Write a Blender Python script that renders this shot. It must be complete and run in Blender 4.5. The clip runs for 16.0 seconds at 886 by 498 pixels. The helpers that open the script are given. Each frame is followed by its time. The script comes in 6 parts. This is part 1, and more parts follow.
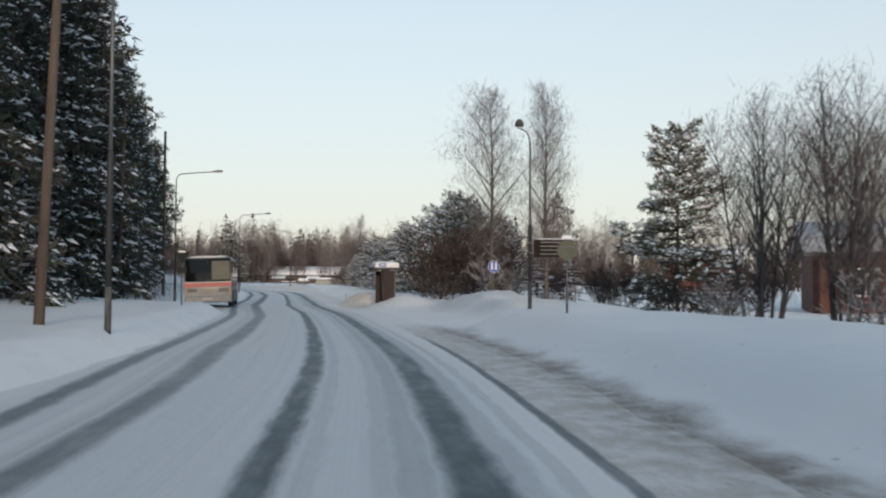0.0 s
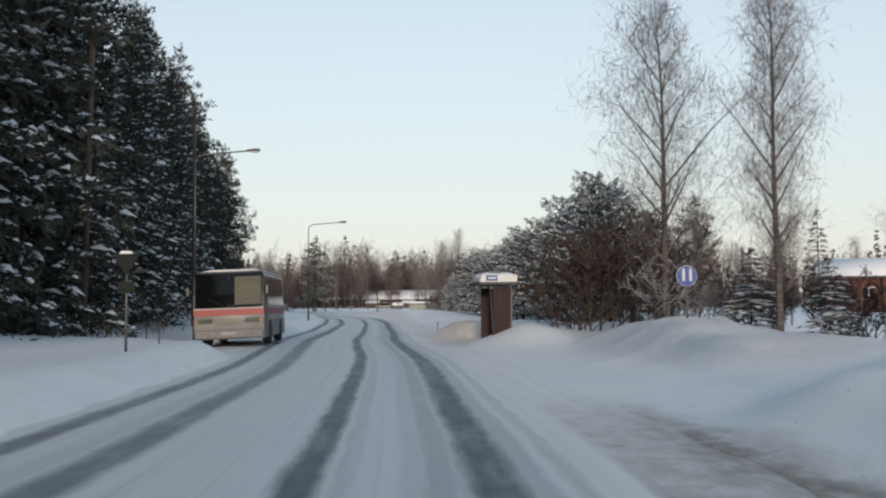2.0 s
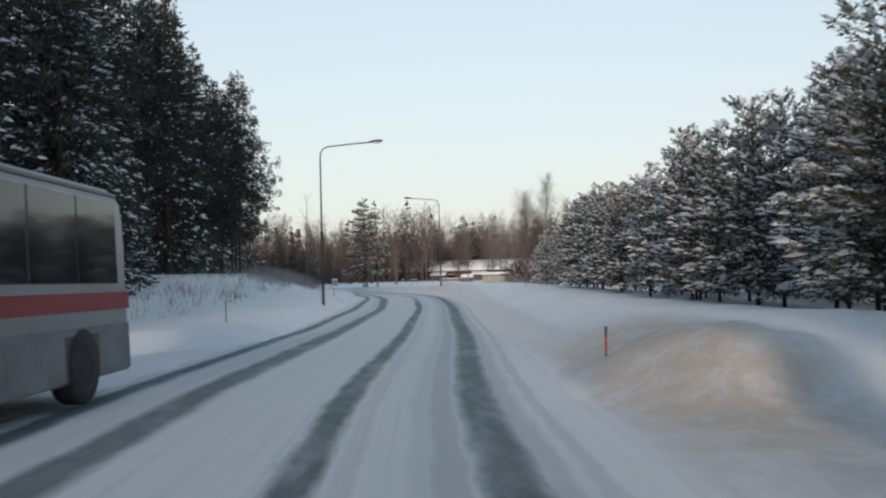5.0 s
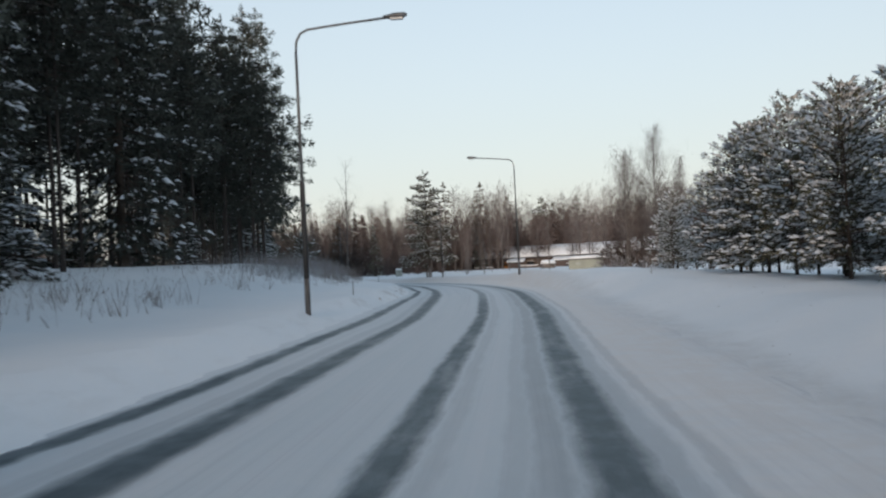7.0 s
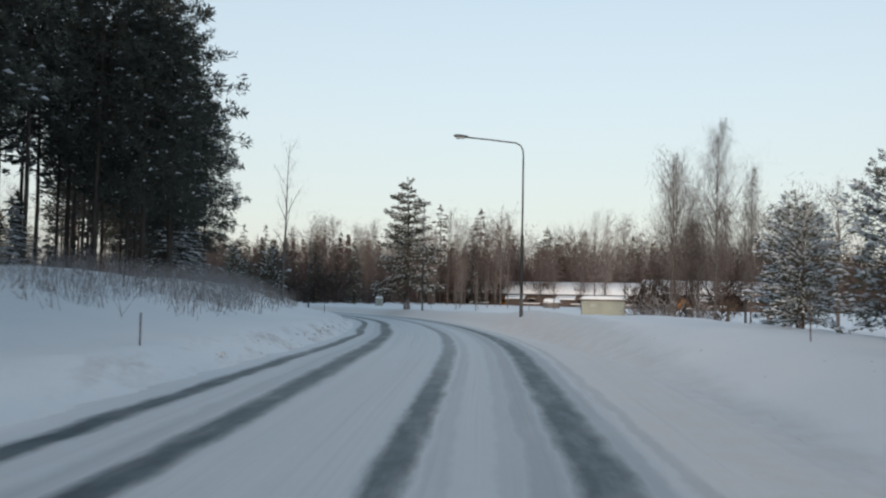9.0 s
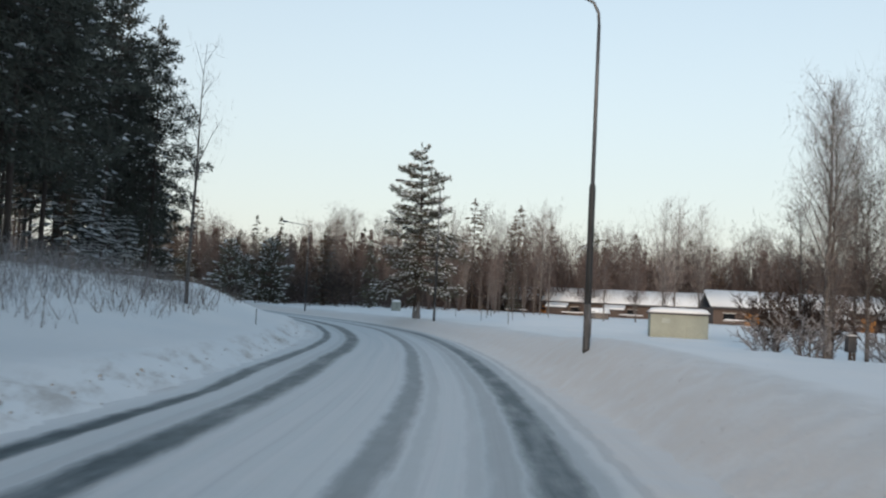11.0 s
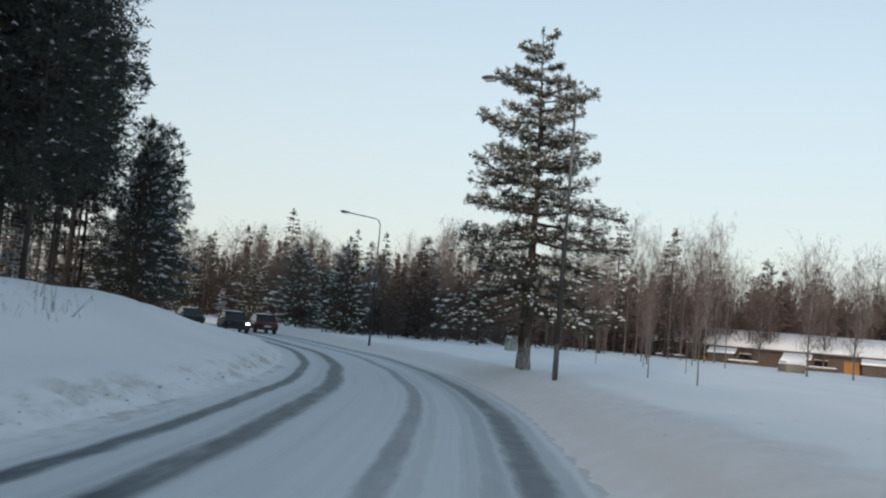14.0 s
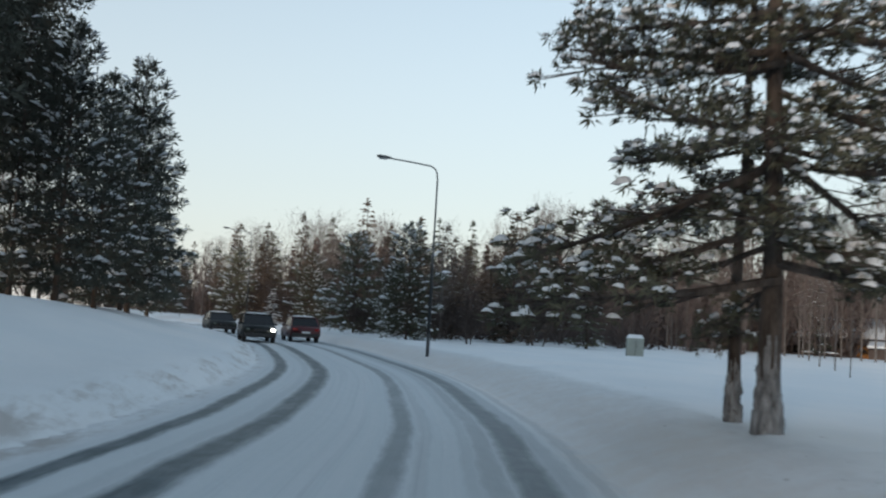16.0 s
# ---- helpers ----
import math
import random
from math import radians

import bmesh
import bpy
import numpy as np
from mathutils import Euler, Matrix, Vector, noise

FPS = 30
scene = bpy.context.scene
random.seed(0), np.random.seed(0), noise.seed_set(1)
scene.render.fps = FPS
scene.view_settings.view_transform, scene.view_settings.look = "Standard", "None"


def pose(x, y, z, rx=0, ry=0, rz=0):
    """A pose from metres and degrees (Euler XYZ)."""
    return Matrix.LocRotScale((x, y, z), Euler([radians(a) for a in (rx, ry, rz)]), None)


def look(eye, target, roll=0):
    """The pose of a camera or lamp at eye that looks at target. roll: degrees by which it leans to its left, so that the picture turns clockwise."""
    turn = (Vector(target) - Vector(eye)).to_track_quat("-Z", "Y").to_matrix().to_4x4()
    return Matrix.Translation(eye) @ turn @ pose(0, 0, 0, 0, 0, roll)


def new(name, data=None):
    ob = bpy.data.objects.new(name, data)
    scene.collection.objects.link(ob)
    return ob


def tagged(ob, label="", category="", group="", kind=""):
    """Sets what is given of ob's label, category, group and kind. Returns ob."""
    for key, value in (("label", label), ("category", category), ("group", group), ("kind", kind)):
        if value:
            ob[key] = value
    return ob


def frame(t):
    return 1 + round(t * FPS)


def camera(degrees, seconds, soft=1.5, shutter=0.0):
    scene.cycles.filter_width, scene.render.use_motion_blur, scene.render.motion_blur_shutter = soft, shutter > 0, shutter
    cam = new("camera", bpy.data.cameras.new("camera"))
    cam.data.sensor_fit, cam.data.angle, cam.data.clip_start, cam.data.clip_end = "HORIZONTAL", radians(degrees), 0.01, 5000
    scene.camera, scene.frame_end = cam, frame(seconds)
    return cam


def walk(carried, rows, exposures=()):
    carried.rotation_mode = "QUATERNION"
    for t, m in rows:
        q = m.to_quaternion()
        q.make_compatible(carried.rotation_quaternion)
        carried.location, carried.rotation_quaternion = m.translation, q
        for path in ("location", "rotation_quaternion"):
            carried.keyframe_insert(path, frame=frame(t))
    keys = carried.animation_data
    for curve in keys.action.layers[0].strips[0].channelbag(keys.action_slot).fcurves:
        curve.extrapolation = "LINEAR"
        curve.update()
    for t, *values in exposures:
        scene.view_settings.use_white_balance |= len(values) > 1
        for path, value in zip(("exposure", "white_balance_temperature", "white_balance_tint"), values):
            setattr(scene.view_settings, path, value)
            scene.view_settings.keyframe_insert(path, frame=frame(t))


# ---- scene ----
cam = camera(47.6, 16.0, soft=2.15, shutter=0.25)
PATH = [
    (0, (1.29, 0.031, 1.318), (1.234, 2.029, 1.386), 0.3),
    (0.5, (0.808, 4.845, 1.315), (0.707, 6.841, 1.397), -0.4),
    (1, (0.308, 9.661, 1.312), (0.17, 11.653, 1.429), -0.7),
    (1.5, (-0.215, 14.479, 1.31), (-0.401, 16.467, 1.422), -0.3),
    (2, (-0.783, 19.321, 1.306), (-1.033, 21.302, 1.421), -0.4),
    (2.5, (-1.435, 24.217, 1.305), (-1.71, 26.198, 1.357), -0.7),
    (3, (-2.205, 29.181, 1.305), (-2.54, 31.151, 1.381), -1.1),
    (3.2, (-2.561, 31.18, 1.307), (-2.893, 33.15, 1.395), -0.8),
    (5.3, (-6.752, 52.263, 1.369), (-7.147, 54.222, 1.428), -1.4),
    (5.5, (-7.159, 54.275, 1.368), (-7.579, 56.229, 1.43), -0.9),
    (6, (-8.193, 59.315, 1.347), (-8.696, 61.25, 1.409), -2.3),
    (6.5, (-9.212, 64.394, 1.312), (-9.774, 66.312, 1.366), -2.7),
    (7, (-10.19, 69.515, 1.28), (-10.724, 71.442, 1.324), -2.9),
    (7.5, (-11.199, 74.634, 1.274), (-11.682, 76.574, 1.272), -1.7),
    (8, (-12.247, 79.719, 1.269), (-12.775, 81.648, 1.316), 0.8),
    (8.5, (-13.313, 84.814, 1.284), (-13.845, 86.74, 1.381), 1.1),
    (11, (-18.89, 110.285, 1.601), (-19.501, 112.186, 1.714), 2.8),
    (11.5, (-20.163, 115.347, 1.606), (-20.849, 117.222, 1.73), 4.5),
    (12, (-21.491, 120.395, 1.627), (-22.239, 122.246, 1.763), 1.2),
    (12.5, (-22.995, 125.369, 1.628), (-23.963, 127.105, 1.847), 7.0),
    (13, (-24.635, 130.264, 1.633), (-25.631, 131.984, 1.853), 7.4),
    (13.5, (-26.402, 135.125, 1.64), (-27.32, 136.897, 1.779), 6.3),
    (14, (-28.294, 139.996, 1.637), (-29.159, 141.791, 1.805), 5.0),
    (14.5, (-30.303, 144.848, 1.636), (-31.255, 146.603, 1.749), 3.8),
    (15, (-32.436, 149.661, 1.632), (-33.423, 151.395, 1.768), 3.1),
    (15.5, (-34.685, 154.379, 1.634), (-35.66, 156.119, 1.781), 3.4),
    (16, (-36.999, 159.014, 1.632), (-38.036, 160.717, 1.793), 3.3),
]
walk(cam, [(t, look(eye, target, roll)) for t, eye, target, roll in PATH], exposures=[(0, 0.83, 6330, 4), (3, 0.83, 6280, 4), (6, 0.84, 6220, 4), (7.3, 0.76, 6200, 4), (8.5, 0.78, 6200, 3), (11.3, 0.86, 6200, 2), (12.5, 0.74, 6150, 2), (13.7, 0.77, 6150, 2), (16, 0.87, 6150, 1)])

# ---- world and light ----
world = bpy.data.worlds.new("winter_sky")
scene.world = world
world.use_nodes = True
wn = world.node_tree
sky = wn.nodes.new("ShaderNodeTexSky")
sky.sky_type = "NISHITA"
sky.sun_disc = False
SUN_ELEV, SUN_AZ = 9.5, 172.0   # degrees; azimuth clockwise from +y: low, behind the start of the road
sky.sun_elevation = radians(SUN_ELEV)
sky.sun_rotation = radians(SUN_AZ)
sky.altitude = 100
sky.air_density, sky.dust_density, sky.ozone_density = 1.0, 0.3, 1.0
bg = wn.nodes["Background"]
bg.inputs["Strength"].default_value = 0.135
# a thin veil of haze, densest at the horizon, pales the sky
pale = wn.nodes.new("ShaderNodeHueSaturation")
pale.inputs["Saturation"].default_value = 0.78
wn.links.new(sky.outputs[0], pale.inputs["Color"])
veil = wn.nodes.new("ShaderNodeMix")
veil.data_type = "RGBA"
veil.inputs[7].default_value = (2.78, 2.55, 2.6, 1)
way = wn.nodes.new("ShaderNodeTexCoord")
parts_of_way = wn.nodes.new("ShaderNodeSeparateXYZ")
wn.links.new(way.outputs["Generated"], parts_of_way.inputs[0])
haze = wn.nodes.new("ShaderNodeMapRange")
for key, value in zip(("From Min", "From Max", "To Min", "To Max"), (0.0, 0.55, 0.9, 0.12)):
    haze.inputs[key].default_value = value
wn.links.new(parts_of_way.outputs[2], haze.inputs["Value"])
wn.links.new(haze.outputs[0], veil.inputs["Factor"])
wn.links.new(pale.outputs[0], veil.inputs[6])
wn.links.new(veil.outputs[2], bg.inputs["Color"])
sun_data = bpy.data.lights.new("sun", "SUN")
sun_data.energy, sun_data.angle, sun_data.color = 1.3, radians(6), (1.0, 0.735, 0.56)
sun = new("sun", sun_data)
a, e = radians(SUN_AZ), radians(SUN_ELEV)
sun_from = Vector((math.sin(a) * math.cos(e), math.cos(a) * math.cos(e), math.sin(e)))
sun.matrix_world = look(sun_from * 100, (0, 0, 0))


# ---- materials ----
def material(name, colour, rough=0.8, metal=0.0):
    m = bpy.data.materials.new(name)
    m.use_nodes = True
    b = m.node_tree.nodes["Principled BSDF"]
    b.inputs["Base Color"].default_value = (*colour, 1)
    b.inputs["Roughness"].default_value = rough
    b.inputs["Metallic"].default_value = metal
    return m


def varied(name, c1, c2, scale, rough=0.8, bump=0.0, bump_scale=None, metal=0.0, detail=6, stretch=(1, 1, 1), per_object=0.0, gloss=0.5):
    """Two colours mixed by noise at two scales, with a fine relief."""
    m = material(name, c1, rough, metal)
    nt = m.node_tree
    N, L = nt.nodes, nt.links
    b = N["Principled BSDF"]
    b.inputs["Specular IOR Level"].default_value = gloss
    tc = N.new("ShaderNodeTexCoord")
    mp = N.new("ShaderNodeMapping")
    mp.inputs["Scale"].default_value = stretch
    L.new(tc.outputs["Object"], mp.inputs["Vector"])
    n1 = N.new("ShaderNodeTexNoise")
    n1.inputs["Scale"].default_value, n1.inputs["Detail"].default_value = scale, detail
    n2 = N.new("ShaderNodeTexNoise")
    n2.inputs["Scale"].default_value, n2.inputs["Detail"].default_value = scale * 7.3, 3
    for n in (n1, n2):
        L.new(mp.outputs[0], n.inputs["Vector"])
    add = N.new("ShaderNodeMath")
    add.operation = "MULTIPLY_ADD"
    add.inputs[1].default_value = 0.35
    L.new(n2.outputs[0], add.inputs[0])
    L.new(n1.outputs[0], add.inputs[2])
    ramp = N.new("ShaderNodeValToRGB")
    ramp.color_ramp.elements[0].position, ramp.color_ramp.elements[1].position = 0.45, 0.9
    ramp.color_ramp.elements[0].color, ramp.color_ramp.elements[1].color = (*c1, 1), (*c2, 1)
    L.new(add.outputs[0], ramp.inputs[0])
    col = ramp.outputs[0]
    if per_object:
        info = N.new("ShaderNodeObjectInfo")
        mr = N.new("ShaderNodeMapRange")
        mr.inputs["To Min"].default_value, mr.inputs["To Max"].default_value = 1 - per_object, 1 + per_object
        L.new(info.outputs["Random"], mr.inputs["Value"])
        hs = N.new("ShaderNodeHueSaturation")
        L.new(mr.outputs[0], hs.inputs["Value"])
        L.new(col, hs.inputs["Color"])
        col = hs.outputs[0]
    L.new(col, b.inputs["Base Color"])
    if bump:
        n3 = N.new("ShaderNodeTexNoise")
        n3.inputs["Scale"].default_value, n3.inputs["Detail"].default_value = bump_scale or scale * 4, 8
        L.new(mp.outputs[0], n3.inputs["Vector"])
        bp = N.new("ShaderNodeBump")
        bp.inputs["Strength"].default_value, bp.inputs["Distance"].default_value = 1.0, bump
        L.new(n3.outputs[0], bp.inputs["Height"])
        L.new(bp.outputs[0], b.inputs["Normal"])
    return m


M_SNOW = varied("snow", (0.81, 0.84, 0.87), (0.89, 0.9, 0.91), 0.4, 0.7, 0.05, 3.0, gloss=0.2)
M_BRANCH_SNOW = varied("branch_snow", (0.78, 0.80, 0.83), (0.87, 0.88, 0.89), 1.5, 0.8, gloss=0.1)
M_NEEDLE = varied("needles", (0.036, 0.042, 0.037), (0.09, 0.096, 0.08), 0.7, 0.75, per_object=0.35, gloss=0.15)
M_NEEDLE_PINE = varied("pine_needles", (0.05, 0.056, 0.04), (0.12, 0.118, 0.08), 0.7, 0.75, per_object=0.3, gloss=0.15)
# brown of the low sun on far conifers, put into the needle colour
M_NEEDLE_SUNLIT = varied("sunlit_brown_needles", (0.08, 0.064, 0.05), (0.19, 0.138, 0.104), 0.4, 0.8, per_object=0.35, gloss=0.1)
M_NEEDLE_LONE = varied("grey_green_needles", (0.062, 0.068, 0.05), (0.15, 0.146, 0.104), 0.7, 0.75, gloss=0.15)
M_BARK = varied("bark", (0.045, 0.036, 0.03), (0.11, 0.085, 0.07), 5.0, 0.9, 0.03, 18.0, stretch=(1, 1, 0.25), gloss=0.2)
M_PINE_BARK = varied("pine_bark", (0.036, 0.031, 0.028), (0.088, 0.072, 0.064), 4.0, 0.9, 0.03, 18.0, stretch=(1, 1, 0.3), gloss=0.2)
M_FROST_BARK = varied("frosted_bark", (0.05, 0.043, 0.04), (0.26, 0.255, 0.255), 3.0, 0.9, 0.03, 14.0, stretch=(1, 1, 0.3), gloss=0.2)
M_LONE_BARK = varied("plated_pine_bark", (0.026, 0.021, 0.018), (0.13, 0.108, 0.095), 5.0, 0.9, 0.05, 16.0, stretch=(1, 1, 0.35), gloss=0.2)
M_BIRCH = varied("birch_bark", (0.052, 0.045, 0.041), (0.2, 0.185, 0.175), 3.5, 0.85, 0.01, 20.0, stretch=(0.5, 0.5, 2.5), gloss=0.2)
M_TWIG = varied("twigs", (0.1, 0.084, 0.08), (0.23, 0.205, 0.2), 1.2, 0.9, per_object=0.2, gloss=0.1)
M_TWIG_BROWN = varied("brown_twigs", (0.085, 0.063, 0.058), (0.165, 0.13, 0.12), 0.8, 0.9, per_object=0.3, gloss=0.1)
M_TWIG_DARK = varied("dark_twigs", (0.042, 0.033, 0.031), (0.1, 0.082, 0.078), 0.8, 0.9, per_object=0.25, gloss=0.1)
M_TWIG_GREY = varied("grey_violet_twigs", (0.06, 0.05, 0.05), (0.17, 0.15, 0.152), 0.9, 0.9, per_object=0.15, gloss=0.1)
M_BUSH_BARK = varied("bush_bark", (0.035, 0.03, 0.028), (0.12, 0.115, 0.113), 3.0, 0.9, 0.03, 14.0, stretch=(1, 1, 0.3), gloss=0.2)
M_TWIG_HOAR = varied("hoary_twigs", (0.17, 0.165, 0.17), (0.42, 0.42, 0.44), 1.0, 0.9, gloss=0.1)
M_TWIG_FROST = varied("frosted_twigs", (0.15, 0.122, 0.11), (0.36, 0.32, 0.3), 1.0, 0.9, per_object=0.15, gloss=0.1)
M_STEEL = varied("galvanised_steel", (0.1, 0.102, 0.105), (0.19, 0.195, 0.2), 3.0, 0.55, metal=0.6, stretch=(1, 1, 0.2))
M_LAMPPOLE = varied("lamp_pole", (0.022, 0.024, 0.026), (0.05, 0.053, 0.057), 5.0, 0.6, 0.003, 30, stretch=(1, 1, 0.2), gloss=0.25)
M_POLEFROST = varied("pole_frost", (0.03, 0.032, 0.035), (0.14, 0.146, 0.155), 16.0, 0.7, 0.004, 60, stretch=(1, 1, 0.15), gloss=0.25)
M_FROSTCRUST = varied("frost_crust", (0.055, 0.056, 0.058), (0.3, 0.31, 0.325), 13.0, 0.85, 0.01, 40, stretch=(1, 1, 0.3), gloss=0.2)
M_DARKMETAL = varied("dark_metal", (0.035, 0.036, 0.04), (0.07, 0.07, 0.075), 4.0, 0.6)
M_POLEWOOD = varied("pole_wood", (0.06, 0.045, 0.036), (0.13, 0.105, 0.085), 6.0, 0.9, 0.01, 40, stretch=(1, 1, 0.1))
M_GREY = varied("grey_sheet", (0.28, 0.30, 0.27), (0.36, 0.38, 0.34), 1.5, 0.7)
M_RUBBER = varied("rubber", (0.015, 0.015, 0.016), (0.04, 0.04, 0.042), 6.0, 0.85)
M_GLASS = material("dark_glass", (0.012, 0.014, 0.016), 0.06)
M_LAMPGLASS = varied("lamp_glass", (0.45, 0.46, 0.46), (0.55, 0.56, 0.56), 5, 0.25)


def math_node(N, L, op, a, b=None, c=None, clamp=False):
    n = N.new("ShaderNodeMath")
    n.operation, n.use_clamp = op, clamp
    for k, v in enumerate((a, b, c)):
        if v is None:
            continue
        if isinstance(v, (int, float)):
            n.inputs[k].default_value = v
        else:
            L.new(v, n.inputs[k])
    return n.outputs[0]


def ground_material(name, road):
    """Snow laid out along the road by the UV map: u is metres to the right of the lane's middle, v metres along it."""
    m = material(name, (0.8, 0.82, 0.85), 0.65)
    nt = m.node_tree
    N, L = nt.nodes, nt.links
    b = N["Principled BSDF"]
    b.inputs["Specular IOR Level"].default_value = 0.25
    uv = N.new("ShaderNodeUVMap")
    uv.uv_map = "along"
    sep = N.new("ShaderNodeSeparateXYZ")
    L.new(uv.outputs[0], sep.inputs[0])
    d, s = sep.outputs[0], sep.outputs[1]

    def noise_tex(sx, sy, detail=5, rough=0.55):
        mp = N.new("ShaderNodeMapping")
        mp.inputs["Scale"].default_value = (sx, sy, 1)
        L.new(uv.outputs[0], mp.inputs[0])
        n = N.new("ShaderNodeTexNoise")
        n.inputs["Scale"].default_value, n.inputs["Detail"].default_value, n.inputs["Roughness"].default_value = 1.0, detail, rough
        L.new(mp.outputs[0], n.inputs["Vector"])
        return n.outputs[0]

    def mr(v, a, b_, c, d_, smooth=True):
        n = N.new("ShaderNodeMapRange")
        n.interpolation_type = "SMOOTHSTEP" if smooth else "LINEAR"
        L.new(v, n.inputs["Value"])
        for k, x in zip(("From Min", "From Max", "To Min", "To Max"), (a, b_, c, d_)):
            n.inputs[k].default_value = x
        return n.outputs[0]

    def mix(f, a, b_):
        n = N.new("ShaderNodeMix")
        n.data_type = "RGBA"
        L.new(f, n.inputs["Factor"])
        for k, v in ((6, a), (7, b_)):
            if isinstance(v, tuple):
                n.inputs[k].default_value = (*v, 1)
            else:
                L.new(v, n.inputs[k])
        return n.outputs[2]

    fine = noise_tex(3.0, 1.6, 8)
    broad = noise_tex(0.25, 0.12, 4)
    col = mix(mr(broad, 0.3, 0.7, 0, 1), (0.82, 0.86, 0.885), (0.89, 0.91, 0.92))
    if road:
        # packed snow, greyer between the ruts, with long thin streaks
        col = mix(mr(math_node(N, L, "ABSOLUTE", math_node(N, L, "ADD", d, 1.6)), 2.5, 3.6, 0.8, 0), col, (0.57, 0.635, 0.67))
        col = mix(mr(noise_tex(5.0, 0.03, 6, 0.65), 0.35, 0.7, 0.0, 0.5), col, (0.72, 0.745, 0.775))
        col = mix(mr(noise_tex(9.0, 0.06, 5, 0.6), 0.5, 0.75, 0.0, 0.4), col, (0.48, 0.52, 0.56))
    # grey-brown slush and grit along the right shoulder, patchy
    grit = noise_tex(2.2, 1.6, 9, 0.72)
    patch = noise_tex(0.9, 0.5, 5, 0.6)
    edge = math_node(N, L, "ADD", d, math_node(N, L, "MULTIPLY_ADD", patch, 1.2, -0.6))
    band = math_node(N, L, "MULTIPLY", mr(d, 1.72, 1.95, 0, 1), mr(edge, 3.0, 3.75, 1, 0))
    along = math_node(N, L, "ADD", mr(s, 29, 36, 1, 0), math_node(N, L, "MULTIPLY", mr(s, 52, 60, 0, 1), mr(s, 62, 72, 0.5, 0.25)), clamp=True)
    slush = math_node(N, L, "MULTIPLY", math_node(N, L, "MULTIPLY", band, along), math_node(N, L, "ADD", mr(grit, 0.38, 0.62, 0.3, 0.8), mr(edge, 2.3, 3.1, 0.0, 0.22), clamp=True))
    col = mix(slush, col, (0.33, 0.31, 0.28))
    flecks = math_node(N, L, "MULTIPLY", math_node(N, L, "MULTIPLY", band, along), mr(noise_tex(6.0, 3.2, 3, 0.6), 0.66, 0.72, 0, 0.75))
    col = mix(flecks, col, (0.13, 0.12, 0.115))
    berm = math_node(N, L, "MULTIPLY", math_node(N, L, "MULTIPLY", mr(d, 1.7, 2.3, 0, 1), mr(d, 3.6, 5.0, 1, 0)), math_node(N, L, "MULTIPLY", mr(s, 56, 60, 0, 1), mr(s, 68, 76, 1, 0)))
    col = mix(math_node(N, L, "MULTIPLY", berm, mr(grit, 0.35, 0.6, 0.3, 0.85)), col, (0.62, 0.55, 0.46))
    # tan snow on the right shoulder, its colour lightened to stand for low sun
    tan = math_node(N, L, "MULTIPLY", math_node(N, L, "MULTIPLY", mr(d, 1.1, 1.6, 0, 1), mr(edge, 2.2, 3.2, 1, 0)), mr(s, 66, 84, 0.3, 1))
    col = mix(math_node(N, L, "MULTIPLY", tan, mr(grit, 0.3, 0.7, 0.35, 0.9)), col, (0.79, 0.76, 0.73))
    crumbs = math_node(N, L, "MULTIPLY", math_node(N, L, "MULTIPLY", mr(d, 1.5, 2.1, 0, 1), mr(d, 2.9, 3.9, 1, 0)), mr(noise_tex(5.0, 1.6, 6, 0.7), 0.62, 0.72, 0, 0.45))
    col = mix(math_node(N, L, "MULTIPLY", crumbs, mr(s, 64, 74, 0, 1)), col, (0.46, 0.42, 0.38))
    left_dirt = math_node(N, L, "MULTIPLY", math_node(N, L, "MULTIPLY", mr(d, -5.6, -5.1, 0, 1), mr(d, -4.9, -4.5, 1, 0)), mr(noise_tex(1.5, 0.5, 8, 0.7), 0.45, 0.65, 0, 0.6))
    left_dirt = math_node(N, L, "MULTIPLY", left_dirt, mr(s, 95, 115, 0.15, 1))
    col = mix(left_dirt, col, (0.33, 0.29, 0.25))
    specks = math_node(N, L, "MULTIPLY", mr(noise_tex(7, 5, 2), 0.72, 0.76, 0, 1), mr(d, 1.8, 3.0, 0, 1))
    specks = math_node(N, L, "MULTIPLY", specks, mr(d, 7, 9, 1, 0))
    col = mix(specks, col, (0.28, 0.26, 0.24))
    if road:
        wob = math_node(N, L, "MULTIPLY_ADD", noise_tex(0.0, 0.07, 2), 0.12, -0.06)
        rag = math_node(N, L, "MULTIPLY_ADD", noise_tex(3.5, 0.8, 8, 0.7), 0.26, -0.13)
        dd = math_node(N, L, "ADD", math_node(N, L, "ADD", d, wob), rag)
        total = None
        near_left = mr(s, 40, 75, 0.72, 0.97)       # the other lane's ruts are paler near the start
        late_right = mr(s, 100, 118, 1.0, 0.62)     # the inner rut of the driven lane is thinly snowed over round the bend
        late_outer = mr(s, 138, 152, 1.0, 0.8)
        # centre, half width, strength of each rut worn through the packed snow
        for c, w, k, fade in ((-4.15, 0.17, 1.0, near_left), (-3.0, 0.25, 1.0, near_left), (-0.92, 0.17, 1.0, late_right), (0.76, 0.24, 1.0, late_outer), (0.3, 0.15, 0.34, None), (1.12, 0.1, 0.25, None), (-0.55, 0.1, 0.15, None), (-3.45, 0.12, 0.14, None), (0.05, 0.1, 0.16, None), (1.42, 0.07, 0.2, None)):
            f = mr(math_node(N, L, "ABSOLUTE", math_node(N, L, "SUBTRACT", dd, c)), w * 0.45, w * 1.5, k, 0)
            if fade is not None:
                f = math_node(N, L, "MULTIPLY", f, fade)
            total = f if total is None else math_node(N, L, "MAXIMUM", total, f)
